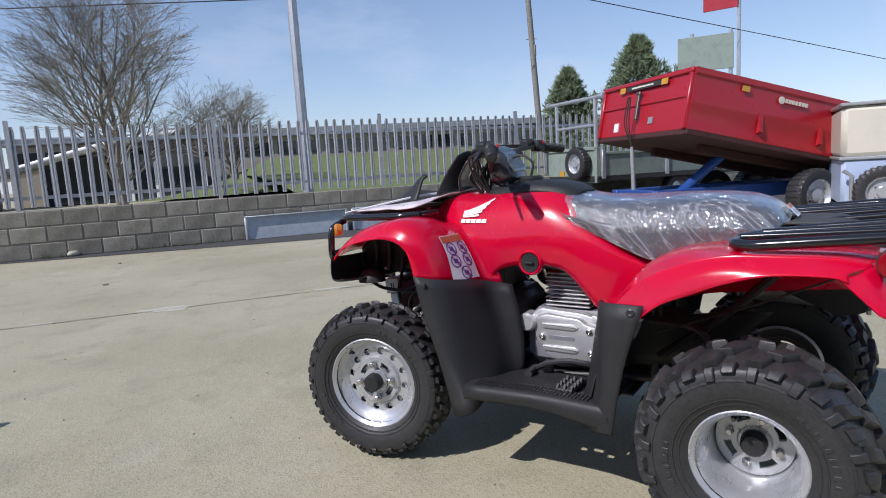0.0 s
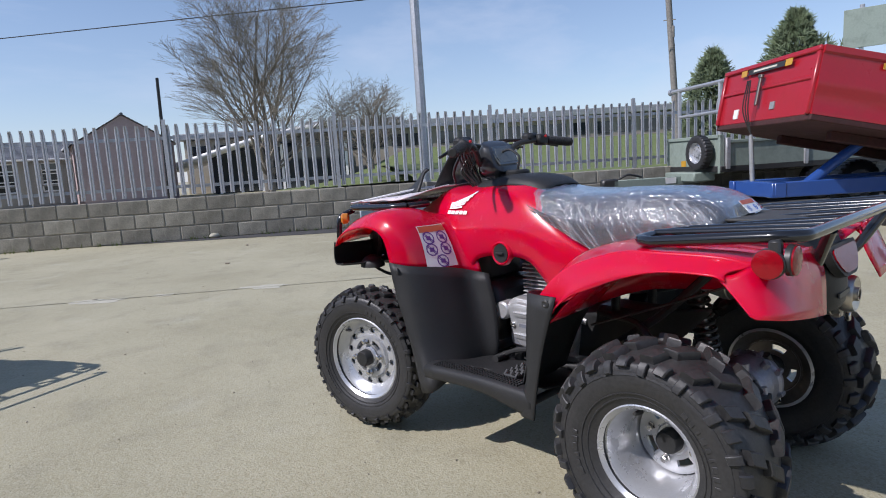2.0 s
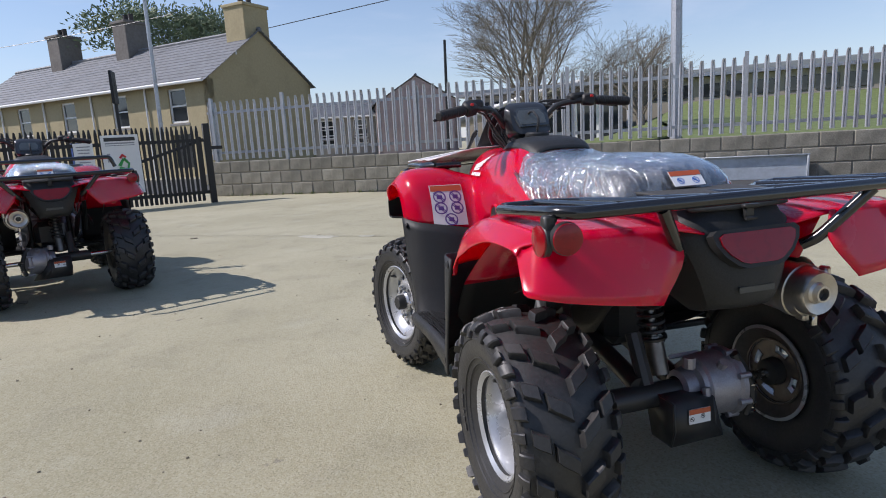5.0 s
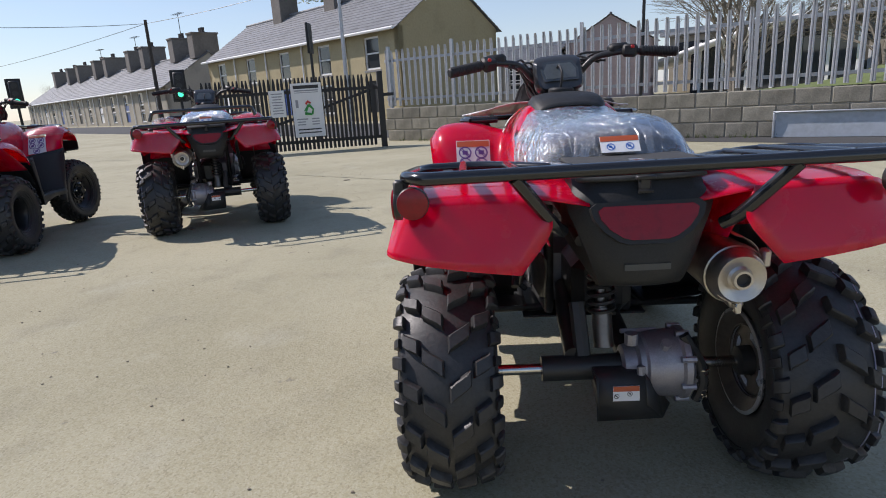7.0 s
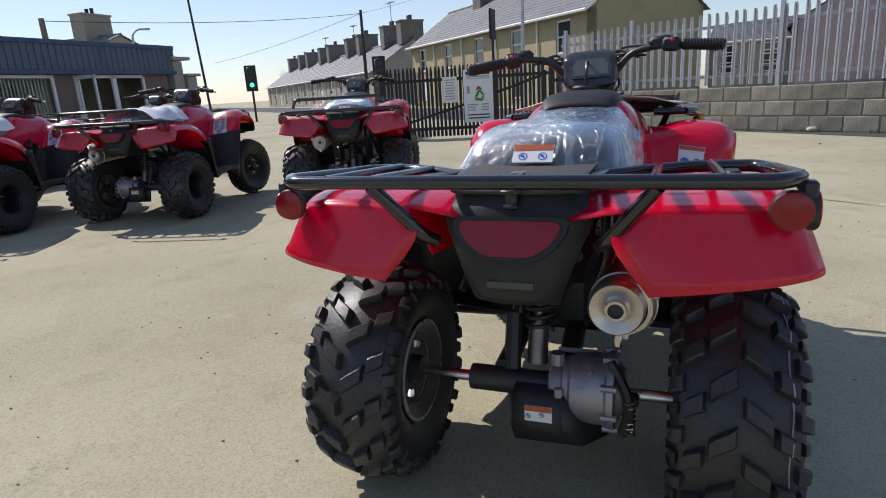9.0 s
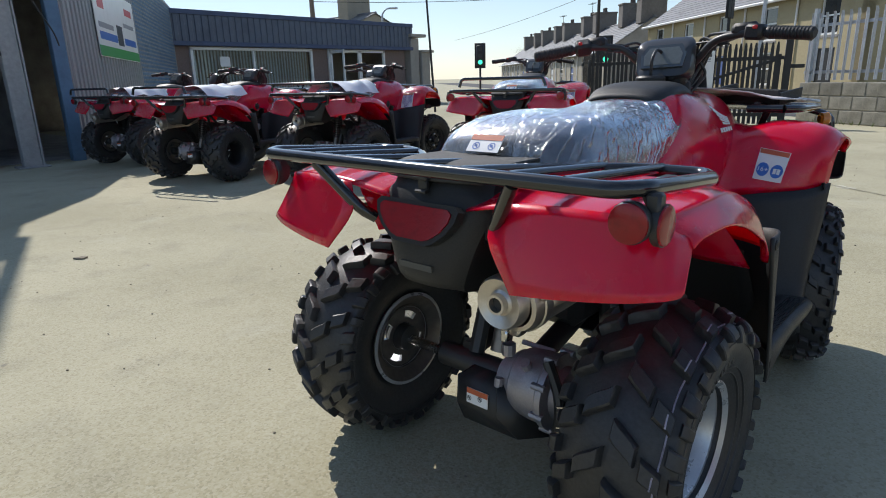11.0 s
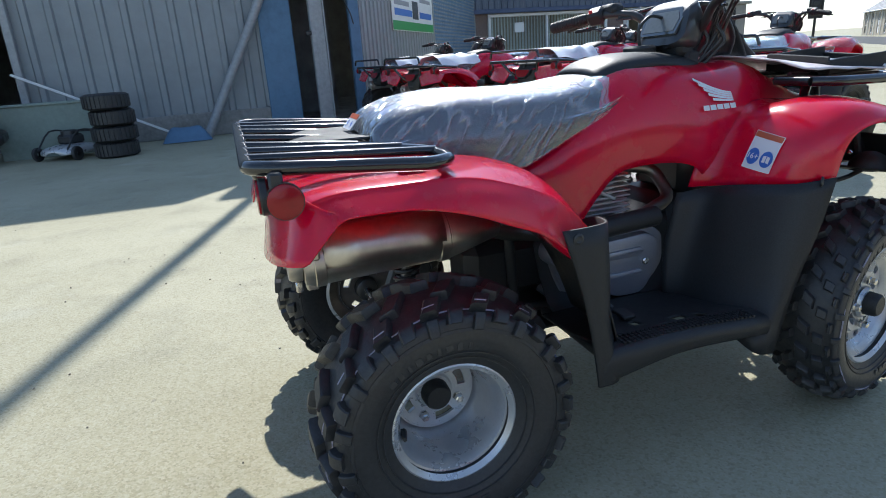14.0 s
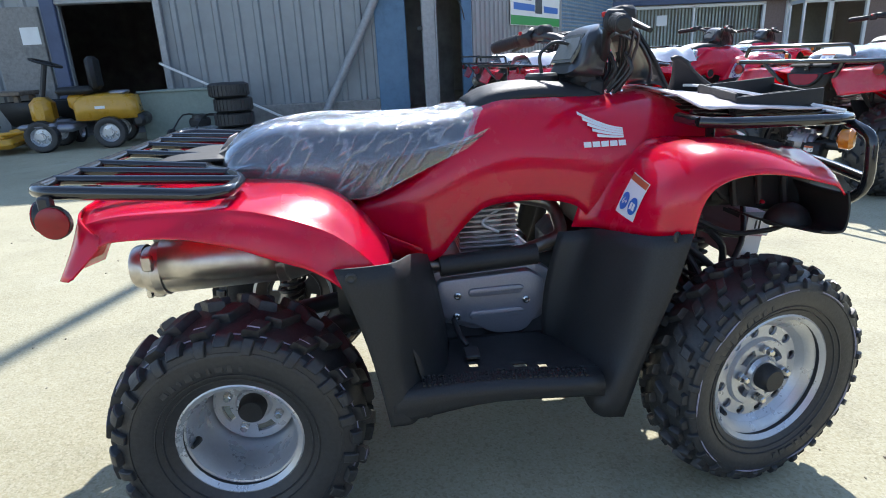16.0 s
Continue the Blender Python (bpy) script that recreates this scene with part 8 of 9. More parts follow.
# galvanised column in the doorway, raking prop and leaning strip
col = thing("steel_column", "tall galvanised steel post standing before the doorway", "post", pose(-8.05, 1.09, 0))
part("shaft", Mesh().box((0, 0, 2.4), (0.14, 0.20, 4.8), 0.01).box((0.0, 0.11, 2.4), (0.17, 0.02, 4.8), 0).tube([(0, 0.17, 4.3), (0, 0.17, 9.0)], 0.052, 10), DULLSTEEL, col, "", 0)
part("base_plate", Mesh().box((0, 0, 0.01), (0.26, 0.34, 0.02), 0.004), DULLSTEEL, col)
part("bracket", Mesh().box((0.08, 0.0, 2.15), (0.08, 0.2, 0.3), 0.01).box((0.08, -0.14, 1.35), (0.05, 0.08, 0.06), 0.01), DARK, col)
part("loose_cable", Mesh().tube([(0, 0.1, 2.6), (0.02, 0.32, 2.0), (0.0, 0.52, 1.6), (0, 0.55, 1.45)], 0.01, 6, bend=3), DARK, col)
solo("raking_prop", Mesh().tube([(-8.1, -0.66, 0.02), (-8.2, 0.10, 1.4), (-8.25, 0.62, 2.4)], 0.066, 12), DULLSTEEL, "grey round steel prop leaning against the workshop", "prop")
solo("leaning_strip", Mesh().box((0, 0, 0), (0.04, 2.25, 0.03), 0.004), PVC, "long white plastic strip leaning on the wall", "strip", pose(-8.1, -1.92, 0.52, -27.3))
solo("tarpaulin", Mesh().grid(smooth_grid([[(-7.95 + 0.10 * j, -1.25 + 0.13 * i, 0.01 + (0.17 if 0 < j < 3 and 0 < i < 5 else 0.0)) for j in range(4)] for i in range(6)], 3, 3)), BLUESTEEL, "crumpled grey-blue tarpaulin on the ground", "tarpaulin", smooth=60)

# banner and shutter on the side wall
w2 = Vector((W2B[0] - W2A[0], W2B[1] - W2A[1]))
w2a = math.degrees(math.atan2(w2.y, w2.x))
w2m = pose(*W2A, 0, 0, 0, w2a)
ban = thing("banner", "printed banner with green strip and unreadable writing", "banner", w2m @ pose(3.15, -0.10, 1.96))
part("sheet", Mesh().box((0, 0, 0), (3.1, 0.012, 1.1), 0), SIGNWHITE, ban, "", 0)
part("printed_strip", Mesh().box((0, -0.008, -0.46), (3.1, 0.004, 0.16), 0), SIGNGREEN, ban, "", 0)
for x, z, a, b, mt in ((-0.45, -0.05, 0.5, 0.07, GREYINK), (0.45, 0.05, 0.45, 0.06, GREYINK), (-0.4, -0.18, 0.6, 0.1, BLUEPRINT), (0.45, -0.18, 0.5, 0.1, BLUEPRINT), (0.03, -0.12, 0.22, 0.28, DARK), (0.5, 0.25, 0.3, 0.1, SIGNRED), (-0.55, 0.25, 0.2, 0.2, SIGNRED)):
    part("printed_bar", Mesh().box((x * 2.0, -0.008, z * 1.25), (a * 2.0, 0.003, b * 1.2), 0), mt, ban, "", 0)
me = Mesh()
for k in range(36):
    me.tube([(5.0, -0.05, 0.1 + 0.085 * k), (10.5, -0.05, 0.1 + 0.085 * k)], 0.04, 6)
ob = tagged(new("door_roller_2", me.data("door_roller_2", BLUESTEEL, 50)), "closed blue-grey roller shutter", "door", kind="structure")
ob.matrix_world = w2m
solo("yellow_notice", Mesh().box((0, 0, 0), (0.16, 0.01, 0.5), 0), YELLOW, "narrow yellow notice beside the shutter", "sign", w2m @ pose(4.82, 0.08, 1.35), smooth=0)

# ---- office ----
OX = -17.5
OY0, OY1 = 7.45, 17.0
of = Mesh()
for y0, y1, z0, z1 in ((OY0, 7.95, 0, 2.1), (7.95, 12.4, 0, 0.72), (12.4, 13.1, 0, 2.1), (15.85, OY1, 0, 2.1)):
    of.box((OX - 0.12, (y0 + y1) / 2, (z0 + z1) / 2), (0.24, y1 - y0, z1 - z0), 0)
tagged(new("wall_office_front", of.data("wall_office_front", BRICKDARK, 0)), "dark brick office front", "wall", kind="structure")
tagged(new("wall_office_end", Mesh().box((OX - 3.1, OY1 - 0.12, 1.4), (6.0, 0.24, 2.8), 0).data("wall_office_end", BRICKDARK, 0)), "dark brick end wall of the office", "wall", kind="structure")
wall_sheet("wall_office_fascia", (OX + 0.12, OY0 - 0.3), (OX + 0.12, OY1 + 0.25), 2.2, 2.98, NAVYCLAD, "navy profiled sheet fascia above the office windows", 0.22, 0.03)
for nm, z, h in (("trim_fascia_top", 3.02, 0.14), ("trim_fascia_bottom", 2.14, 0.13)):
    tagged(new(nm, Mesh().box((OX + 0.17, (OY0 + OY1) / 2, z), (0.12, OY1 - OY0 + 0.6, h), 0.01).data(nm, FASCIA, 0)), "navy blue fascia board", "trim", kind="structure")
tagged(new("ceiling_office", Mesh().box((OX - 3.0, (OY0 + OY1) / 2, 2.86), (6.1, OY1 - OY0, 0.12), 0).data("ceiling_office", PLINTH, 0)), "flat office roof", "roof", kind="structure")
tagged(new("wall_office_inner", Mesh().box((OX - 2.6, (OY0 + OY1) / 2, 1.4), (0.1, OY1 - OY0, 2.8), 0).data("wall_office_inner", RENDER_PALE, 0)), "pale inner wall of the office", "wall", kind="structure")
win = thing("window_office", "wide white framed shop window with vertical blinds", "window", pose(OX, 10.17, 1.38, 0, 0, 90), kind="structure")
fr = Mesh()
for x, z, a, b in ((0, 0.63, 4.45, 0.09), (0, -0.63, 4.45, 0.09), (-2.18, 0, 0.09, 1.3), (2.18, 0, 0.09, 1.3), (-0.1, 0, 0.07, 1.3)):
    fr.box((x, -0.03, z), (a, 0.09, b), 0.008)
part("window_frame", fr, PVC, win, "white frame", 0)
o = part("pane", Mesh().box((0, 0.0, 0), (4.35, 0.012, 1.24), 0), CLEARGLASS, win, "", 0)
o.visible_shadow = False
sl = Mesh().box((0, 0, 0), (0.085, 0.004, 1.2), 0).data("blind_slat", BLIND, 0)
for k in range(39):
    o = part("blind_slat", sl, None, win)
    o.matrix_local = pose(-2.1 + 0.11 * k, 0.16, 0, 0, 0, 28 + rg.uniform(-6, 6))
part("window_notice", Mesh().box((-1.1, -0.014, 0.25), (0.34, 0.006, 0.3), 0), SIGNWHITE, win, "", 0)
dr = thing("door_office", "white framed glazed double door, one leaf open", "door", pose(OX, 14.47, 1.03, 0, 0, 90), kind="structure")
fr = Mesh()
for x, z, a, b in ((0, 0.98, 2.75, 0.1), (-1.33, 0, 0.1, 2.05), (1.33, 0, 0.1, 2.05), (0.1, 0, 0.16, 2.0), (0.73, -0.9, 1.15, 0.25)):
    fr.box((x, -0.03, z), (a, 0.1, b), 0.008)
part("door_frame", fr, PVC, dr, "white frame", 0)
o = part("pane", Mesh().box((0.73, 0, 0.05), (1.1, 0.012, 1.8), 0), CLEARGLASS, dr, "", 0)
o.visible_shadow = False
leaf = Mesh()
for x, z, a, b in ((0.5, 0.93, 1.0, 0.1), (0.5, -0.93, 1.0, 0.2), (0.05, 0, 0.1, 2.0), (0.95, 0, 0.1, 2.0)):
    leaf.box((x, 0, z), (a, 0.06, b), 0.008)
lf = part("open_leaf", leaf, PVC, dr, "", 0)
lf.matrix_local = pose(-1.28, -0.05, 0, 0, 0, -100)
part("door_handle", Mesh().box((0.2, -0.1, -0.05), (0.03, 0.05, 0.3), 0.008), DARK, dr)
solo("brick_pier", Mesh().box((OX - 0.4, 17.4, 1.3), (1.2, 0.5, 2.5), 0.02).box((OX - 0.4, 17.5, 2.65), (1.5, 0.9, 0.12), 0.02).box((OX - 0.2, 17.95, 1.0), (1.0, 0.5, 2.0), 0.02).box((OX - 0.2, 18.0, 2.05), (1.2, 0.7, 0.1), 0.02), RENDER_GREY, "stepped grey pier beside the office", "wall")
solo("street_lamp", Mesh().tube([(0, 0, 0), (0, 0, 4.1), (0.1, 0.25, 4.35), (0.15, 0.9, 4.4)], [0.06, 0.04, 0.035, 0.05], 8, bend=2), GALV, "slim street lamp behind the office", "street lamp", pose(-22.5, 20.5, 0))

# ---- the other quad bikes ----
row_bike = quad_bike("red quad bike with dark rims and film on its mudguards", DARKRIM, wrapped=True, loaded=False, badge=False)
# a raised second rail on the carriers of these bikes
part("raised_rail", Mesh().tube([(-0.33, -0.36, 0.81), (-0.31, -0.36, 0.868), (0.31, -0.36, 0.868), (0.33, -0.36, 0.81)], 0.011, 8, bend=3), GLOSS, [c for c in row_bike.children if c.name.startswith("rear_carrier")][0])
row_bike.scale = (-1.06, 1.06, 1.06)
places = [(-3.98, 2.62, 13.5), (-5.22, 1.87, 17), (-7.25, 1.95, 15), (-6.3, 4.6, 16), (-7.9, 4.4, 195), (-2.3, 3.27, 21.5)]
for x, y, a in places[:-1]:
    copy_thing(row_bike, pose(x, y, 0, 0, 0, a))
row_bike.location, row_bike.rotation_euler = (*places[-1][:2], 0), (0, 0, radians(places[-1][2]))
for x, y, a in ((-4.0, 2.7, 13.5), (-5.24, 1.97, 17), (-7.28, 2.05, 15)):
    rows = []
    for i in range(7):
        rows.append([(-0.24 + 0.08 * j + 0.02 * noise.noise(Vector((i, j, x))), -0.12 + 0.09 * i, 0.925 - 0.10 * ((j - 3) / 3) ** 4 + 0.035 * noise.noise(Vector((i * 0.9, j * 0.9, x * 3)))) for j in range(7)])
    fine = smooth_grid(rows, 3, 3)
    solo("film_sheet", Mesh().grid(fine), WHITEFILM, "crumpled white wrapping film on a bike seat", "wrapping", pose(x, y, 0, 0, 0, a), group="films on the bikes", smooth=70)

def barred_tyre(prof, bars, lift, m=None):
    """A tyre turned about x whose tread (the two middle points) rises in square bars."""
    L = len(prof)
    n = bars * 4
    rows = []
    for i, (u, r) in enumerate(prof):
        row = []
        for k in range(n):
            a = 2 * math.pi * (k // 2 * 2 + (0.96 if k % 2 else 0.04) * 2) / n
            q = r + (lift if k % 4 > 1 and i in (L // 2 - 1, L // 2) else 0.0)
            row.append((u, q * math.cos(a), q * math.sin(a)))
        rows.append(row)
    return Mesh().grid(rows, m, close=True)


# ---- trailers ----
tip = thing("tipping_trailer", "red tipping trailer body raised on a blue chassis", "trailer", pose(5.66, 1.44, 0, 0, 0, -40))
# local x runs along the body away from the tailboard corner, y across it to the left
bm_ = pose(0, 0, 1.26, 0, 11.5, 0)
BL_, BW_, BH_ = 3.3, 1.95, 0.72


def tip_part(name, me, mt, label="", sm=30):
    o = part(name, me, mt, tip, label, sm)
    o.matrix_local = bm_
    return o


tb = tip_part("tailboard", Mesh().box((0.02, BW_ / 2, BH_ / 2), (0.045, BW_, BH_), 0.006), TRAILRED, "red steel tailboard")
for nm, c, sz in (("tailboard_rail", (-0.015, BW_ / 2, BH_ - 0.03), (0.05, BW_, 0.06)), ("tailboard_rail", (-0.010, BW_ / 2, 0.40), (0.030, BW_ - 0.1, 0.05)),
                  ("tailboard_post", (-0.015, 0.03, BH_ / 2 - 0.03), (0.05, 0.06, BH_ - 0.06)), ("tailboard_post", (-0.015, BW_ - 0.03, BH_ / 2 - 0.03), (0.05, 0.06, BH_ - 0.06))):
    part(nm, Mesh().box(c, sz, 0.012), TRAILRED, tb)
for y, nm in ((0.0, "side_board"), (BW_, "side_board")):
    # pressed sheet: a soft swage between the top rail and the bottom edge
    out = -1 if y == 0.0 else 1
    prof = [(0.0, 0.022), (0.05, 0.022), (0.07, 0.012), (0.24, 0.010), (0.29, 0.026), (0.36, 0.026), (0.42, 0.010), (0.63, 0.010), (0.655, 0.030), (BH_, 0.030), (BH_, -0.022), (0.0, -0.022)]
    me = Mesh().grid([[(x, y + out * q, z) for z, q in prof] for x in (0.0, BL_)], close=True)
    me.f += [tuple(range(len(prof))), tuple(range(len(prof), 2 * len(prof)))]
    sb = tip_part(nm, me, TRAILRED, "red steel side board")
for x in (0.98, 1.92):
    tip_part("gusset", Mesh().slab([(-0.02, 0.10), (-0.075, 0.12), (-0.035, 0.33), (-0.02, 0.33)], 0.05, Matrix(((0, 0, 1, x), (1, 0, 0, 0), (0, 1, 0, 0), (0, 0, 0, 1)))), TRAILRED)
# floor and runners: dirt plus painted-in shade on the underside
tip_part("body_floor", Mesh().box((BL_ / 2, BW_ / 2, -0.03), (BL_, BW_ + 0.04, 0.07), 0.01), UNDERBODY, "dirty red underside, darkened for the shade below it")
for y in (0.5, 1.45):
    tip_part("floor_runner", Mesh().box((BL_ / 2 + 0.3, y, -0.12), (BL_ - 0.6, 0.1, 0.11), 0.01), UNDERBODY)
tip_part("front_board", Mesh().box((BL_, BW_ / 2, BH_ / 2), (0.045, BW_, BH_), 0.006), TRAILRED)
lb = tip_part("maker_label", Mesh().box((-0.042, 0.95, 0.62), (0.004, 0.75, 0.065), 0), INK, "black label strip with yellow ends", 0)
part("label_end", Mesh().box((-0.045, 0.5, 0.62), (0.003, 0.13, 0.075), 0).box((-0.045, 1.42, 0.62), (0.003, 0.13, 0.075), 0), YELLOW, lb, "", 0)
part("printed_bar", Mesh().box((-0.045, 0.97, 0.622), (0.003, 0.48, 0.022), 0), CREAM, lb, "", 0)
name = tip_part("maker_name", Mesh().disc((1.27, -0.034, 0.55), 0.045, 0.008, "y", 16), CREAM, "plain cream lettering shape", 0)
for k in range(7):
    part("letter_bar", Mesh().box((1.345 + 0.052 * k, -0.034, 0.552), (0.038, 0.006, 0.048), 0), CREAM, name, "", 0)
tip_part("warning_plate", Mesh().box((0.72, -0.034, 0.59), (0.11, 0.006, 0.065), 0), YELLOW, "", 0)
tip_part("white_plate", Mesh().box((-0.010, 1.5, 0.12), (0.014, 0.10, 0.12), 0), SIGNWHITE, "", 0)
tip_part("grey_plate", Mesh().box((-0.010, 0.72, 0.16), (0.014, 0.09, 0.085), 0), DULLSTEEL, "", 0)
tip_part("grain_chute", Mesh().box((-0.055, 1.0, 0.36), (0.03, 0.045, 0.36), 0.008).box((-0.055, 1.0, 0.53), (0.045, 0.08, 0.05), 0.01), DARKSTEEL)
part("chassis", Mesh().box((1.7, 0.55, 0.43), (3.6, 0.12, 0.18), 0.01).box((1.7, 1.4, 0.43), (3.6, 0.12, 0.18), 0.01).box((0.0, 0.98, 0.43), (0.14, 1.0, 0.18), 0.01), TRAILBLUE, tip, "blue steel chassis")
part("ram", Mesh().tube([(0.35, 0.6, 0.45), (0.85, 0.6, 0.80), (1.25, 0.6, 1.05)], [0.065, 0.062, 0.045], 10), TRAILBLUE, tip)
part("prop_tube", Mesh().tube([(0.02, 1.10, 0.35), (-0.05, 1.03, 1.02), (-0.06, 1.02, 1.1)], [0.030, 0.028, 0.018], 10), GALV, tip, "pale hydraulic hose tube")
for k in range(3):
    part("hose", Mesh().tube([(-0.09, 0.98 + 0.03 * k, 1.75), (-0.12 - 0.02 * k, 1.0 + 0.03 * k, 1.4), (-0.06, 1.02, 1.1)], 0.008, 6, bend=3), DARK, tip)


def plain_wheel(parent, c, r, w, rim, axis=90):
    """A tyre with cross bars, its rim and nuts."""
    me = barred_tyre([(-w * 0.4, r * 0.58), (-w / 2, r * 0.75), (-w * 0.46, r * 0.92), (-w * 0.33, r * 0.97), (w * 0.33, r * 0.97), (w * 0.46, r * 0.92), (w / 2, r * 0.75), (w * 0.4, r * 0.58)], 28, r * 0.035)
    o = part("wheel", me, RUBBER, parent, "black tyre", 40)
    o.matrix_local = pose(*c, 0, 0, axis)
    part("rim", Mesh().rev([(w * 0.42, r * 0.6), (w * 0.36, r * 0.56), (w * 0.1, r * 0.5), (w * 0.14, r * 0.25), (w * 0.3, r * 0.22), (w * 0.3, 0)], 28).rev([(-w * 0.42, r * 0.6), (-w * 0.1, r * 0.5), (-w * 0.1, 0)], 28), rim, o)
    nm = Mesh()
    for k in range(5):
        a = 2 * math.pi * k / 5
        nm.tube([(w * 0.13, r * 0.34 * math.cos(a), r * 0.34 * math.sin(a)), (w * 0.2, r * 0.34 * math.cos(a), r * 0.34 * math.sin(a))], r * 0.04, 6)
    part("wheel_nuts", nm, STEEL, o)
    return o


for x in (1.95, 2.75):
    for y in (0.05, 1.9):
        plain_wheel(tip, (x, y, 0.345), 0.345, 0.25, SILVER, -90)
# grey plant trailer with a headboard, ladder frame and spare wheel
gt = thing("plant_trailer", "grey galvanised plant trailer with headboard and spare wheel", "trailer", pose(8.35, 3.45, 0, 0, 0, -32))
part("headboard", Mesh().box((0, 0.78, 0.86), (0.05, 1.56, 0.62), 0.008).box((-0.03, 0.78, 1.15), (0.05, 1.56, 0.06), 0.008).box((-0.03, 0.03, 0.86), (0.05, 0.06, 0.62), 0.006).box((-0.03, 1.53, 0.86), (0.05, 0.06, 0.62), 0.006), BINGREEN, gt, "grey-green headboard")
lad = Mesh()
for y in (0.1, 1.25):
    lad.tube([(0.02, y, 1.1), (0.02, y, 2.05)], 0.035, 8)
lad.tube([(0.02, -0.12, 2.02), (0.02, 1.5, 2.02)], 0.035, 8).tube([(0.02, 0.1, 1.55), (0.02, 1.25, 1.55)], 0.028, 8)
lad.disc((0.02, -0.12, 2.02), 0.06, 0.06, "y").disc((0.02, 1.5, 2.02), 0.06, 0.06, "y")
part("ladder_frame", lad, GALV, gt, "galvanised tube frame")
for k in range(3):
    part("dropside", Mesh().box((0.8 + 1.45 * k, 0.0, 0.87), (1.4, 0.04, 0.42), 0.006).box((0.8 + 1.45 * k, -0.02, 1.06), (1.4, 0.05, 0.05), 0.006), BINGREEN, gt, "grey dropside panel")
    part("side_post", Mesh().box((0.07 + 1.45 * k, -0.01, 0.87), (0.07, 0.08, 0.5), 0.006), GALV, gt)
part("deck", Mesh().box((2.2, 0.78, 0.62), (4.5, 1.6, 0.1), 0.01), DARK, gt)
part("drawbar", Mesh().box((-0.75, 0.78, 0.45), (1.6, 0.14, 0.14), 0.01).box((-0.1, 0.78, 0.5), (0.4, 0.9, 0.16), 0.02).tube([(-1.0, 0.9, 0.05), (-1.0, 0.9, 0.55)], 0.03, 8), BINGREEN, gt, "grey drawbar")
part("coupling", Mesh().box((-1.6, 0.78, 0.47), (0.3, 0.14, 0.16), 0.03).tube([(-1.5, 0.78, 0.5), (-1.3, 0.7, 0.62), (-1.0, 0.8, 0.55)], 0.02, 6, bend=2), DARK, gt)
part("jockey_wheel", Mesh().rev([(-0.03, 0.06), (-0.03, 0.11), (0.03, 0.11), (0.03, 0.06)], 18, pose(-1.0, 0.9, 0.11, 0, 0, 90)), RUBBER, gt)
part("yellow_label", Mesh().box((-0.034, 1.05, 0.72), (0.004, 0.14, 0.1), 0), YELLOW, gt, "", 0)
part("white_label", Mesh().box((-0.5, 0.70, 0.46), (0.2, 0.004, 0.1), 0), SIGNWHITE, gt, "", 0)
plain_wheel(gt, (-0.15, 0.42, 0.90), 0.29, 0.17, SILVER, 180)
for x in (1.9, 2.7):
    plain_wheel(gt, (x, 0.15, 0.31), 0.31, 0.2, SILVER, -90)
# cream and pale blue tank trailer
tk = thing("tank_trailer", "cream and pale blue box trailer with a jockey wheel", "trailer", pose(6.15, -0.08, 0, 0, 0, -84))
part("upper_body", Mesh().box((1.1, 0.75, 1.10), (2.2, 1.5, 0.58), 0.06), CREAM, tk, "cream upper panel")
part("lower_body", Mesh().box((1.1, 0.75, 0.54), (2.18, 1.48, 0.54), 0.04), PALEBLUE, tk, "pale blue lower panel")
part("edge_strip", Mesh().box((1.1, 0.75, 0.81), (2.23, 1.53, 0.035), 0.008).box((1.1, 0.75, 1.40), (2.23, 1.53, 0.035), 0.008), GALV, tk)
part("hatch", Mesh().box((0.6, -0.012, 1.26), (0.1, 0.02, 0.14), 0.01), SIGNWHITE, tk)
plain_wheel(tk, (0.38, -0.14, 0.44), 0.28, 0.17, SILVER, -90)
part("jack", Mesh().tube([(0.1, -0.1, 0.03), (0.1, -0.1, 0.62), (0.02, -0.12, 0.68)], 0.022, 8), GALV, tk)
part("axle_frame", Mesh().box((1.1, 0.75, 0.30), (2.0, 0.9, 0.14), 0.02), DARK, tk)
plain_wheel(tk, (1.5, 0.0, 0.3), 0.3, 0.2, SILVER, -90)

# ---- loose things ----
def steel_panel(a, b, h, nm="steel_trough"):
    d = Vector((b[0] - a[0], b[1] - a[1]))
    L = d.length
    o = thing(nm, "long pale grey steel feed barrier panel leaning at the wall", "panel", pose(*a, 0, 0, 0, math.degrees(math.atan2(d.y, d.x))), group="panels at the wall")
    part("sheet", Mesh().box((L / 2, 0.05, h / 2 + 0.01), (L, 0.03, h), 0.006, pose(0, 0, 0, -6, 0, 0)), GALVFLAT, o)
    part("edge_fold", Mesh().box((L / 2, 0.04, h + 0.01), (L, 0.06, 0.02), 0.006).box((0.02, 0.03, h / 2), (0.03, 0.05, h), 0.006).box((L - 0.02, 0.03, h / 2), (0.03, 0.05, h), 0.006), GALVFLAT, o)
    return o


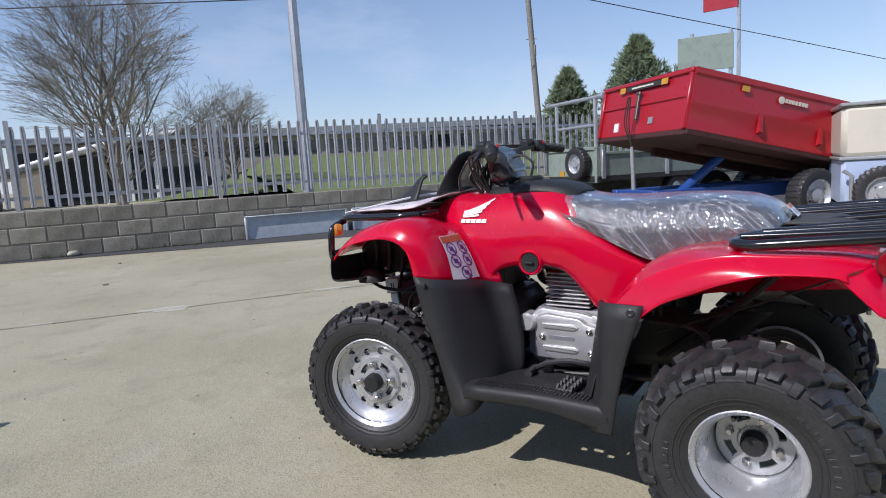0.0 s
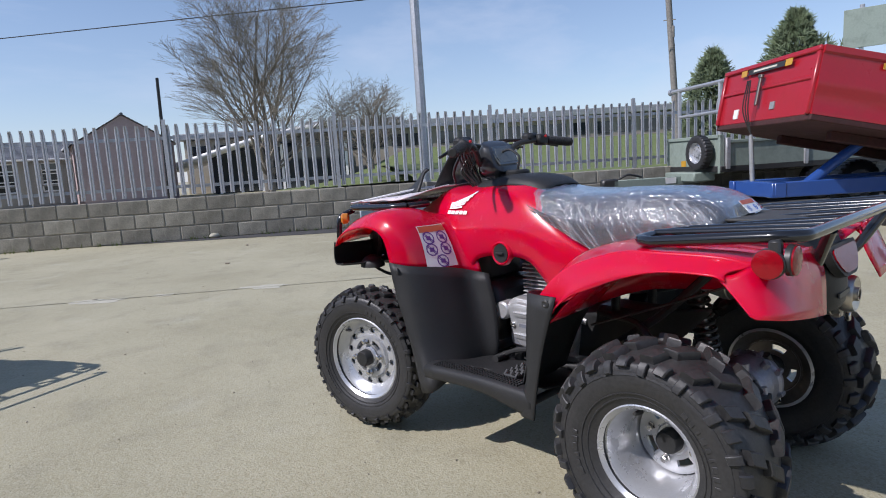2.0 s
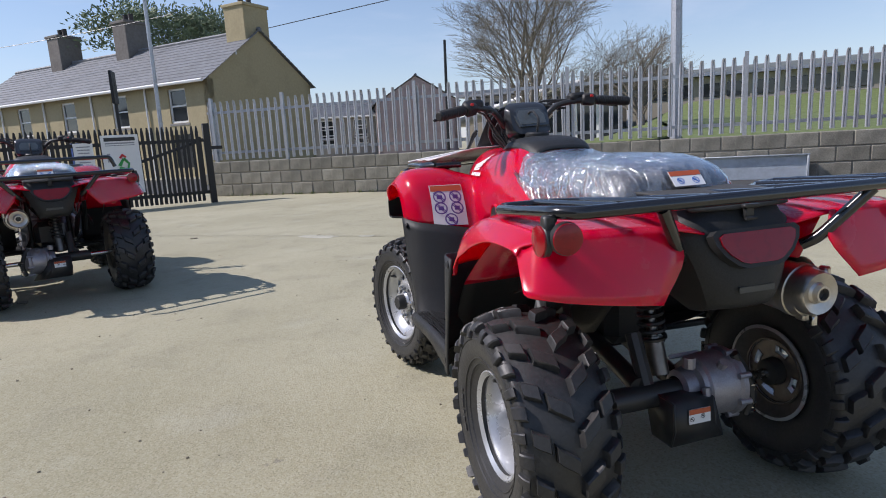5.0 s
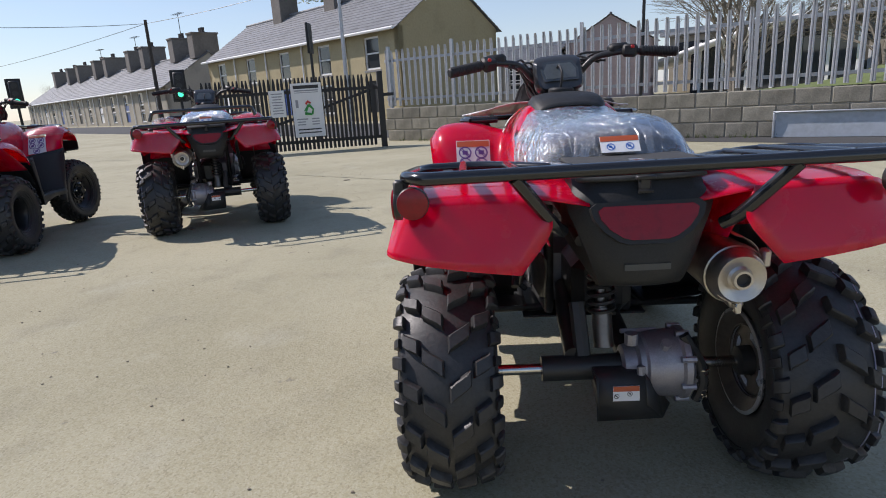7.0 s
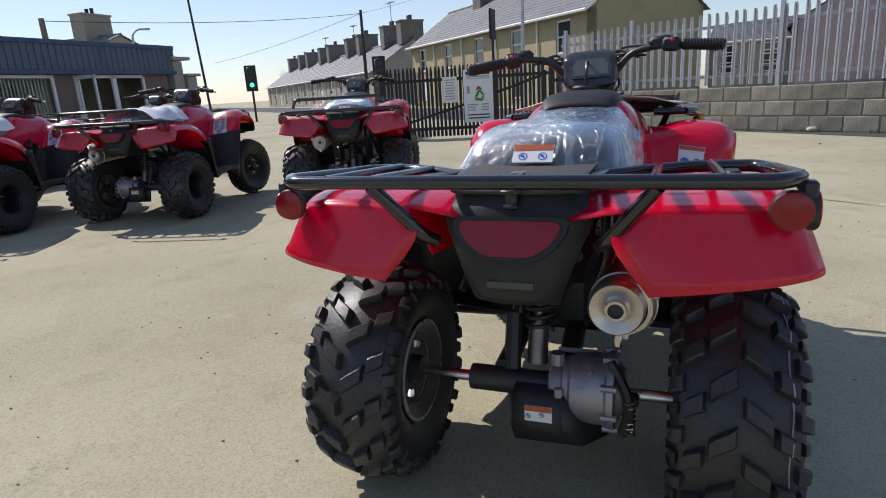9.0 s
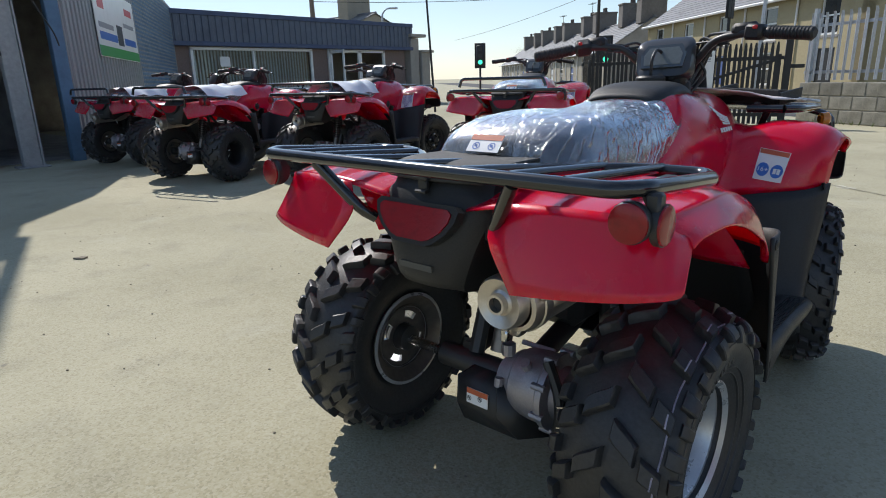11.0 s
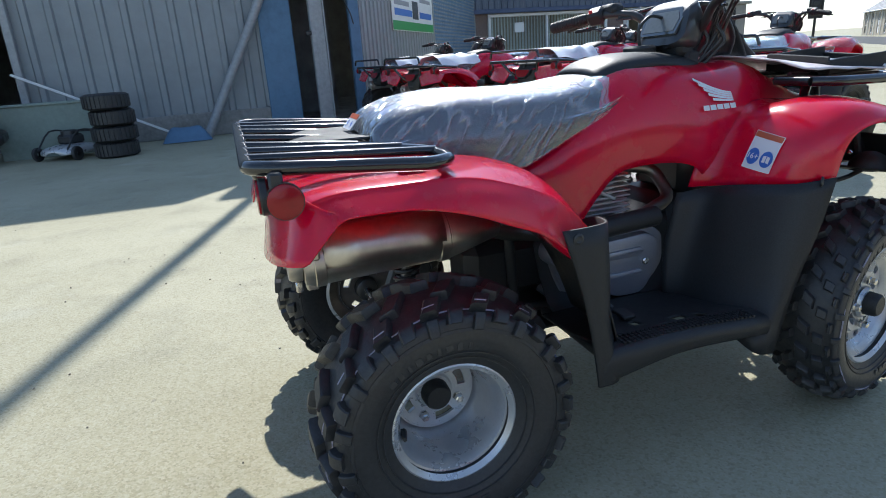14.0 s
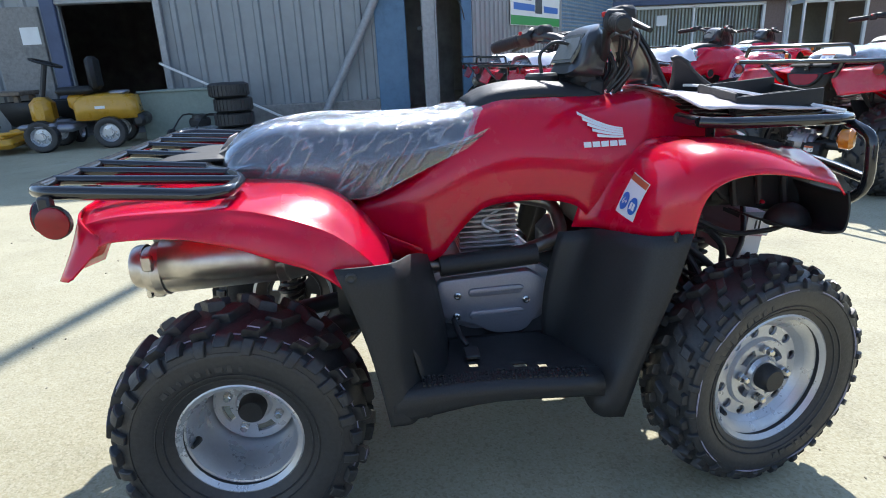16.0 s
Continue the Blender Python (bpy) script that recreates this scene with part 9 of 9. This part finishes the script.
GALVFLAT = mat("galvanised_sheet", (0.42, 0.46, 0.50), 0.45, metal=0.3, grain=0.08, scale=12, stain=0.25, stain_scale=3)
steel_panel((4.15, 7.72), (5.55, 6.82), 0.36)
steel_panel((5.62, 6.78), (6.9, 5.95), 0.36)
rub = thing("rubble", "small pale stone on the concrete", "stone", pose(2.2, 9.1, 0.0))
part("stone", Mesh().box((0, 0, 0.04), (0.16, 0.10, 0.08), 0.03), CHALK, rub)
part("chip", Mesh().box((0.1, 0.03, 0.025), (0.08, 0.06, 0.05), 0.02), CHALK, rub)
wd = Mesh()
for k in range(60):
    x, y = along(F0, FA, rg.uniform(-1.4, 6), -0.04 - 0.12 * rg.random())
    for j in range(4):
        wd.add([(x, y, 0), (x + rg.uniform(-0.05, 0.05), y + rg.uniform(-0.05, 0.05), rg.uniform(0.03, 0.10)), (x + 0.012, y, 0)], [(0, 1, 2)])
tagged(new("weeds", wd.data("weeds", GRASS, 0)), "thin weeds along the foot of the wall", "weeds", kind="stuff")

# tyre stack, each tyre a thing
for k in range(4):
    r = 0.245 + 0.008 * (k % 2)
    me = barred_tyre([(-0.055, 0.12), (-0.092, 0.15), (-0.092, 0.21), (-0.068, r - 0.004), (0.068, r - 0.004), (0.092, 0.21), (0.092, 0.15), (0.055, 0.12)], 30, 0.010, pose(0, 0, 0, 0, -90, 0))
    solo("tyre", me, RUBBER, "used black tyre in a stack by the workshop", "tyre", pose(-6.9 + 0.02 * k, -1.68 + 0.015 * (k % 3), 0.095 + 0.188 * k), group="stacked tyres")
bn = thing("metal_bin", "open grey-green steel bin against the workshop", "bin", pose(-7.95, -2.55, 0, 0, 0, 4))
for c, s in (((0.4, 0, 0.33), (0.04, 1.1, 0.66)), ((-0.3, 0, 0.33), (0.04, 1.1, 0.66)), ((0.05, 0.54, 0.33), (0.7, 0.04, 0.66)), ((0.05, -0.54, 0.33), (0.7, 0.04, 0.66))):
    part("side", Mesh().box(c, s, 0.008), BINGREEN, bn)
part("bottom", Mesh().box((0.05, 0, 0.03), (0.68, 1.08, 0.05), 0), BINGREEN, bn)
part("rim_edge", Mesh().box((0.42, 0, 0.66), (0.06, 1.14, 0.03), 0.006), BINGREEN, bn)
js = thing("lawn_mower", "small silver walk-behind mower with its handle folded", "lawn mower", pose(-7.2, -2.25, 0, 0, 0, 62))
deck = []
for y, w, h in ((-0.30, 0.10, 0.10), (-0.24, 0.22, 0.15), (-0.05, 0.25, 0.17), (0.15, 0.24, 0.17), (0.26, 0.18, 0.14), (0.30, 0.10, 0.10)):
    deck.append([(-w, y, 0.07), (-w * 0.95, y, h * 0.8), (-w * 0.6, y, h), (0, y, h + 0.01), (w * 0.6, y, h), (w * 0.95, y, h * 0.8), (w, y, 0.07)])
part("deck", Mesh().grid(smooth_grid(deck, 2, 2)), SILVER, js, "silver steel deck", 50, 0.006)
part("engine", Mesh().box((0, 0.05, 0.23), (0.22, 0.24, 0.12), 0.03).rev([(0, 0.10), (0.05, 0.095), (0.06, 0.07), (0.06, 0)], 20, pose(0, 0.05, 0.28, 0, -90, 0)), DARK, js, "dark engine", 40)
for sx in (-1, 1):
    for y in (-0.22, 0.22):
        part("wheel", Mesh().rev([(-0.02, 0.03), (-0.02, 0.078), (-0.014, 0.085), (0.014, 0.085), (0.02, 0.078), (0.02, 0.03)], 20, pose(sx * 0.27, y, 0.085)), RUBBER, js)
part("handle", Mesh().tube([(-0.2, -0.28, 0.14), (-0.2, -0.05, 0.36), (-0.2, 0.30, 0.30), (0.2, 0.30, 0.30), (0.2, -0.05, 0.36), (0.2, -0.28, 0.14)], 0.011, 8, bend=2), DARK, js)

# ride-on mower
mw = thing("ride_on_mower", "yellow ride-on mower with a front cutting deck", "mower", pose(-7.15, -3.60, 0, 0, 0, 190))
# local y forwards
hood = [[(-0.30, -0.62, 0.36), (-0.30, -0.60, 0.56), (-0.2, -0.58, 0.64), (0.2, -0.58, 0.64), (0.30, -0.60, 0.56), (0.30, -0.62, 0.36)],
        [(-0.33, -0.35, 0.36), (-0.33, -0.35, 0.60), (-0.22, -0.35, 0.68), (0.22, -0.35, 0.68), (0.33, -0.35, 0.60), (0.33, -0.35, 0.36)],
        [(-0.32, 0.0, 0.36), (-0.32, 0.0, 0.60), (-0.22, 0.0, 0.67), (0.22, 0.0, 0.67), (0.32, 0.0, 0.60), (0.32, 0.0, 0.36)],
        [(-0.28, 0.12, 0.36), (-0.28, 0.12, 0.55), (-0.2, 0.12, 0.60), (0.2, 0.12, 0.60), (0.28, 0.12, 0.55), (0.28, 0.12, 0.36)]]
part("hood", Mesh().grid(smooth_grid(hood, 3, 2)).add(hood[0], [(0, 1, 2, 3, 4, 5)]), YELLOW, mw, "yellow engine hood", 50, 0.01)
part("hood_vent", Mesh().box((0, -0.40, 0.69), (0.34, 0.2, 0.05), 0.02), GREYCOVER, mw)
part("bumper", Mesh().box((0, -0.62, 0.32), (0.58, 0.16, 0.16), 0.04), DARK, mw)
part("front_cowl", Mesh().box((0, 0.55, 0.50), (0.36, 0.26, 0.36), 0.08), YELLOW, mw, "yellow front cowl")
part("floor_pan", Mesh().box((0, 0.42, 0.28), (0.66, 0.55, 0.10), 0.04).box((-0.34, 0.55, 0.33), (0.2, 0.42, 0.06), 0.03).box((0.34, 0.55, 0.33), (0.2, 0.42, 0.06), 0.03), GREYCOVER, mw, "grey footplate and wheel covers")
part("seat_post", Mesh().box((0, 0.10, 0.60), (0.34, 0.22, 0.2), 0.04), YELLOW, mw)
part("seat", Mesh().box((0, 0.10, 0.74), (0.44, 0.44, 0.10), 0.04), BLACK, mw, "black seat cushion")
part("backrest", Mesh().box((0, -0.14, 0.95), (0.42, 0.10, 0.42), 0.05, pose(0, 0, 0, 0, 0, 0)), BLACK, mw, "black backrest")
part("steering_column", Mesh().tube([(0, 0.55, 0.62), (0, 0.42, 1.08)], 0.035, 8), DARK, mw)
ringp = [(0.19 * math.cos(a), 0.40 + 0.17 * math.sin(a), 1.10 + 0.06 * math.sin(a)) for a in np.linspace(0, 2 * math.pi, 25)]
part("steering_wheel", Mesh().tube(ringp, 0.016, 6).tube([(-0.18, 0.40, 1.10), (0.18, 0.40, 1.10)], 0.012, 6), BLACK, mw)
for y, r in ((-0.28, 0.2), (0.52, 0.2)):
    for s in (-1, 1):
        plain_wheel(mw, (s * 0.36, y, r), r, 0.17, SILVER, 0 if s > 0 else 180)
part("deck", Mesh().box((0, 1.12, 0.14), (0.95, 0.55, 0.12), 0.05).box((0, 1.12, 0.21), (0.7, 0.3, 0.05), 0.02), YELLOW, mw, "yellow cutting deck")
for x in (-1, 1):
    part("deck_arm", Mesh().tube([(x * 0.25, 0.65, 0.28), (x * 0.28, 1.1, 0.24)], 0.025, 8), YELLOW, mw)
part("maker_mark", Mesh().box((-0.335, -0.2, 0.52), (0.004, 0.12, 0.035), 0).box((0.335, -0.2, 0.52), (0.004, 0.12, 0.035), 0), SIGNWHITE, mw, "", 0)
# workbench and small cart by the far wall
wb = thing("workbench", "dark wooden workbench with scrap beneath", "bench", pose(-7.9, -5.6, 0))
part("top", Mesh().box((0, 0, 0.72), (0.6, 1.8, 0.06), 0.01), WOOD, wb)
for y in (-0.8, 0.8):
    part("leg", Mesh().box((0.2, y, 0.35), (0.07, 0.07, 0.7), 0.005), WOOD, wb)
    part("leg", Mesh().box((-0.2, y, 0.35), (0.07, 0.07, 0.7), 0.005), WOOD, wb)
ct = thing("tipping_cart", "small black garden tipping cart behind the mower", "cart", pose(-7.75, -4.45, 0))
part("tub", Mesh().grid([[(-0.3, -0.5, 0.6), (0.3, -0.5, 0.6), (0.3, 0.5, 0.6), (-0.3, 0.5, 0.6)], [(-0.22, -0.4, 0.28), (0.22, -0.4, 0.28), (0.22, 0.4, 0.28), (-0.22, 0.4, 0.28)]], close=True).box((0, 0, 0.29), (0.44, 0.8, 0.02), 0), BLACK, ct, "", 30, 0.02)
for s in (-1, 1):
    plain_wheel(ct, (s * 0.0 + 0.0, s * 0.36, 0.16), 0.16, 0.1, SILVER, 90)
scr = thing("scrap_pile", "dark scrap metal on the ground", "scrap", pose(-7.5, -5.4, 0))
for k in range(7):
    part("scrap_piece", Mesh().tube([(rg.uniform(-0.4, 0.4), rg.uniform(-0.5, 0.5), 0.05), (rg.uniform(-0.4, 0.4), rg.uniform(-0.5, 0.5), rg.uniform(0.1, 0.4))], rg.uniform(0.03, 0.08), 8), DARK, scr)
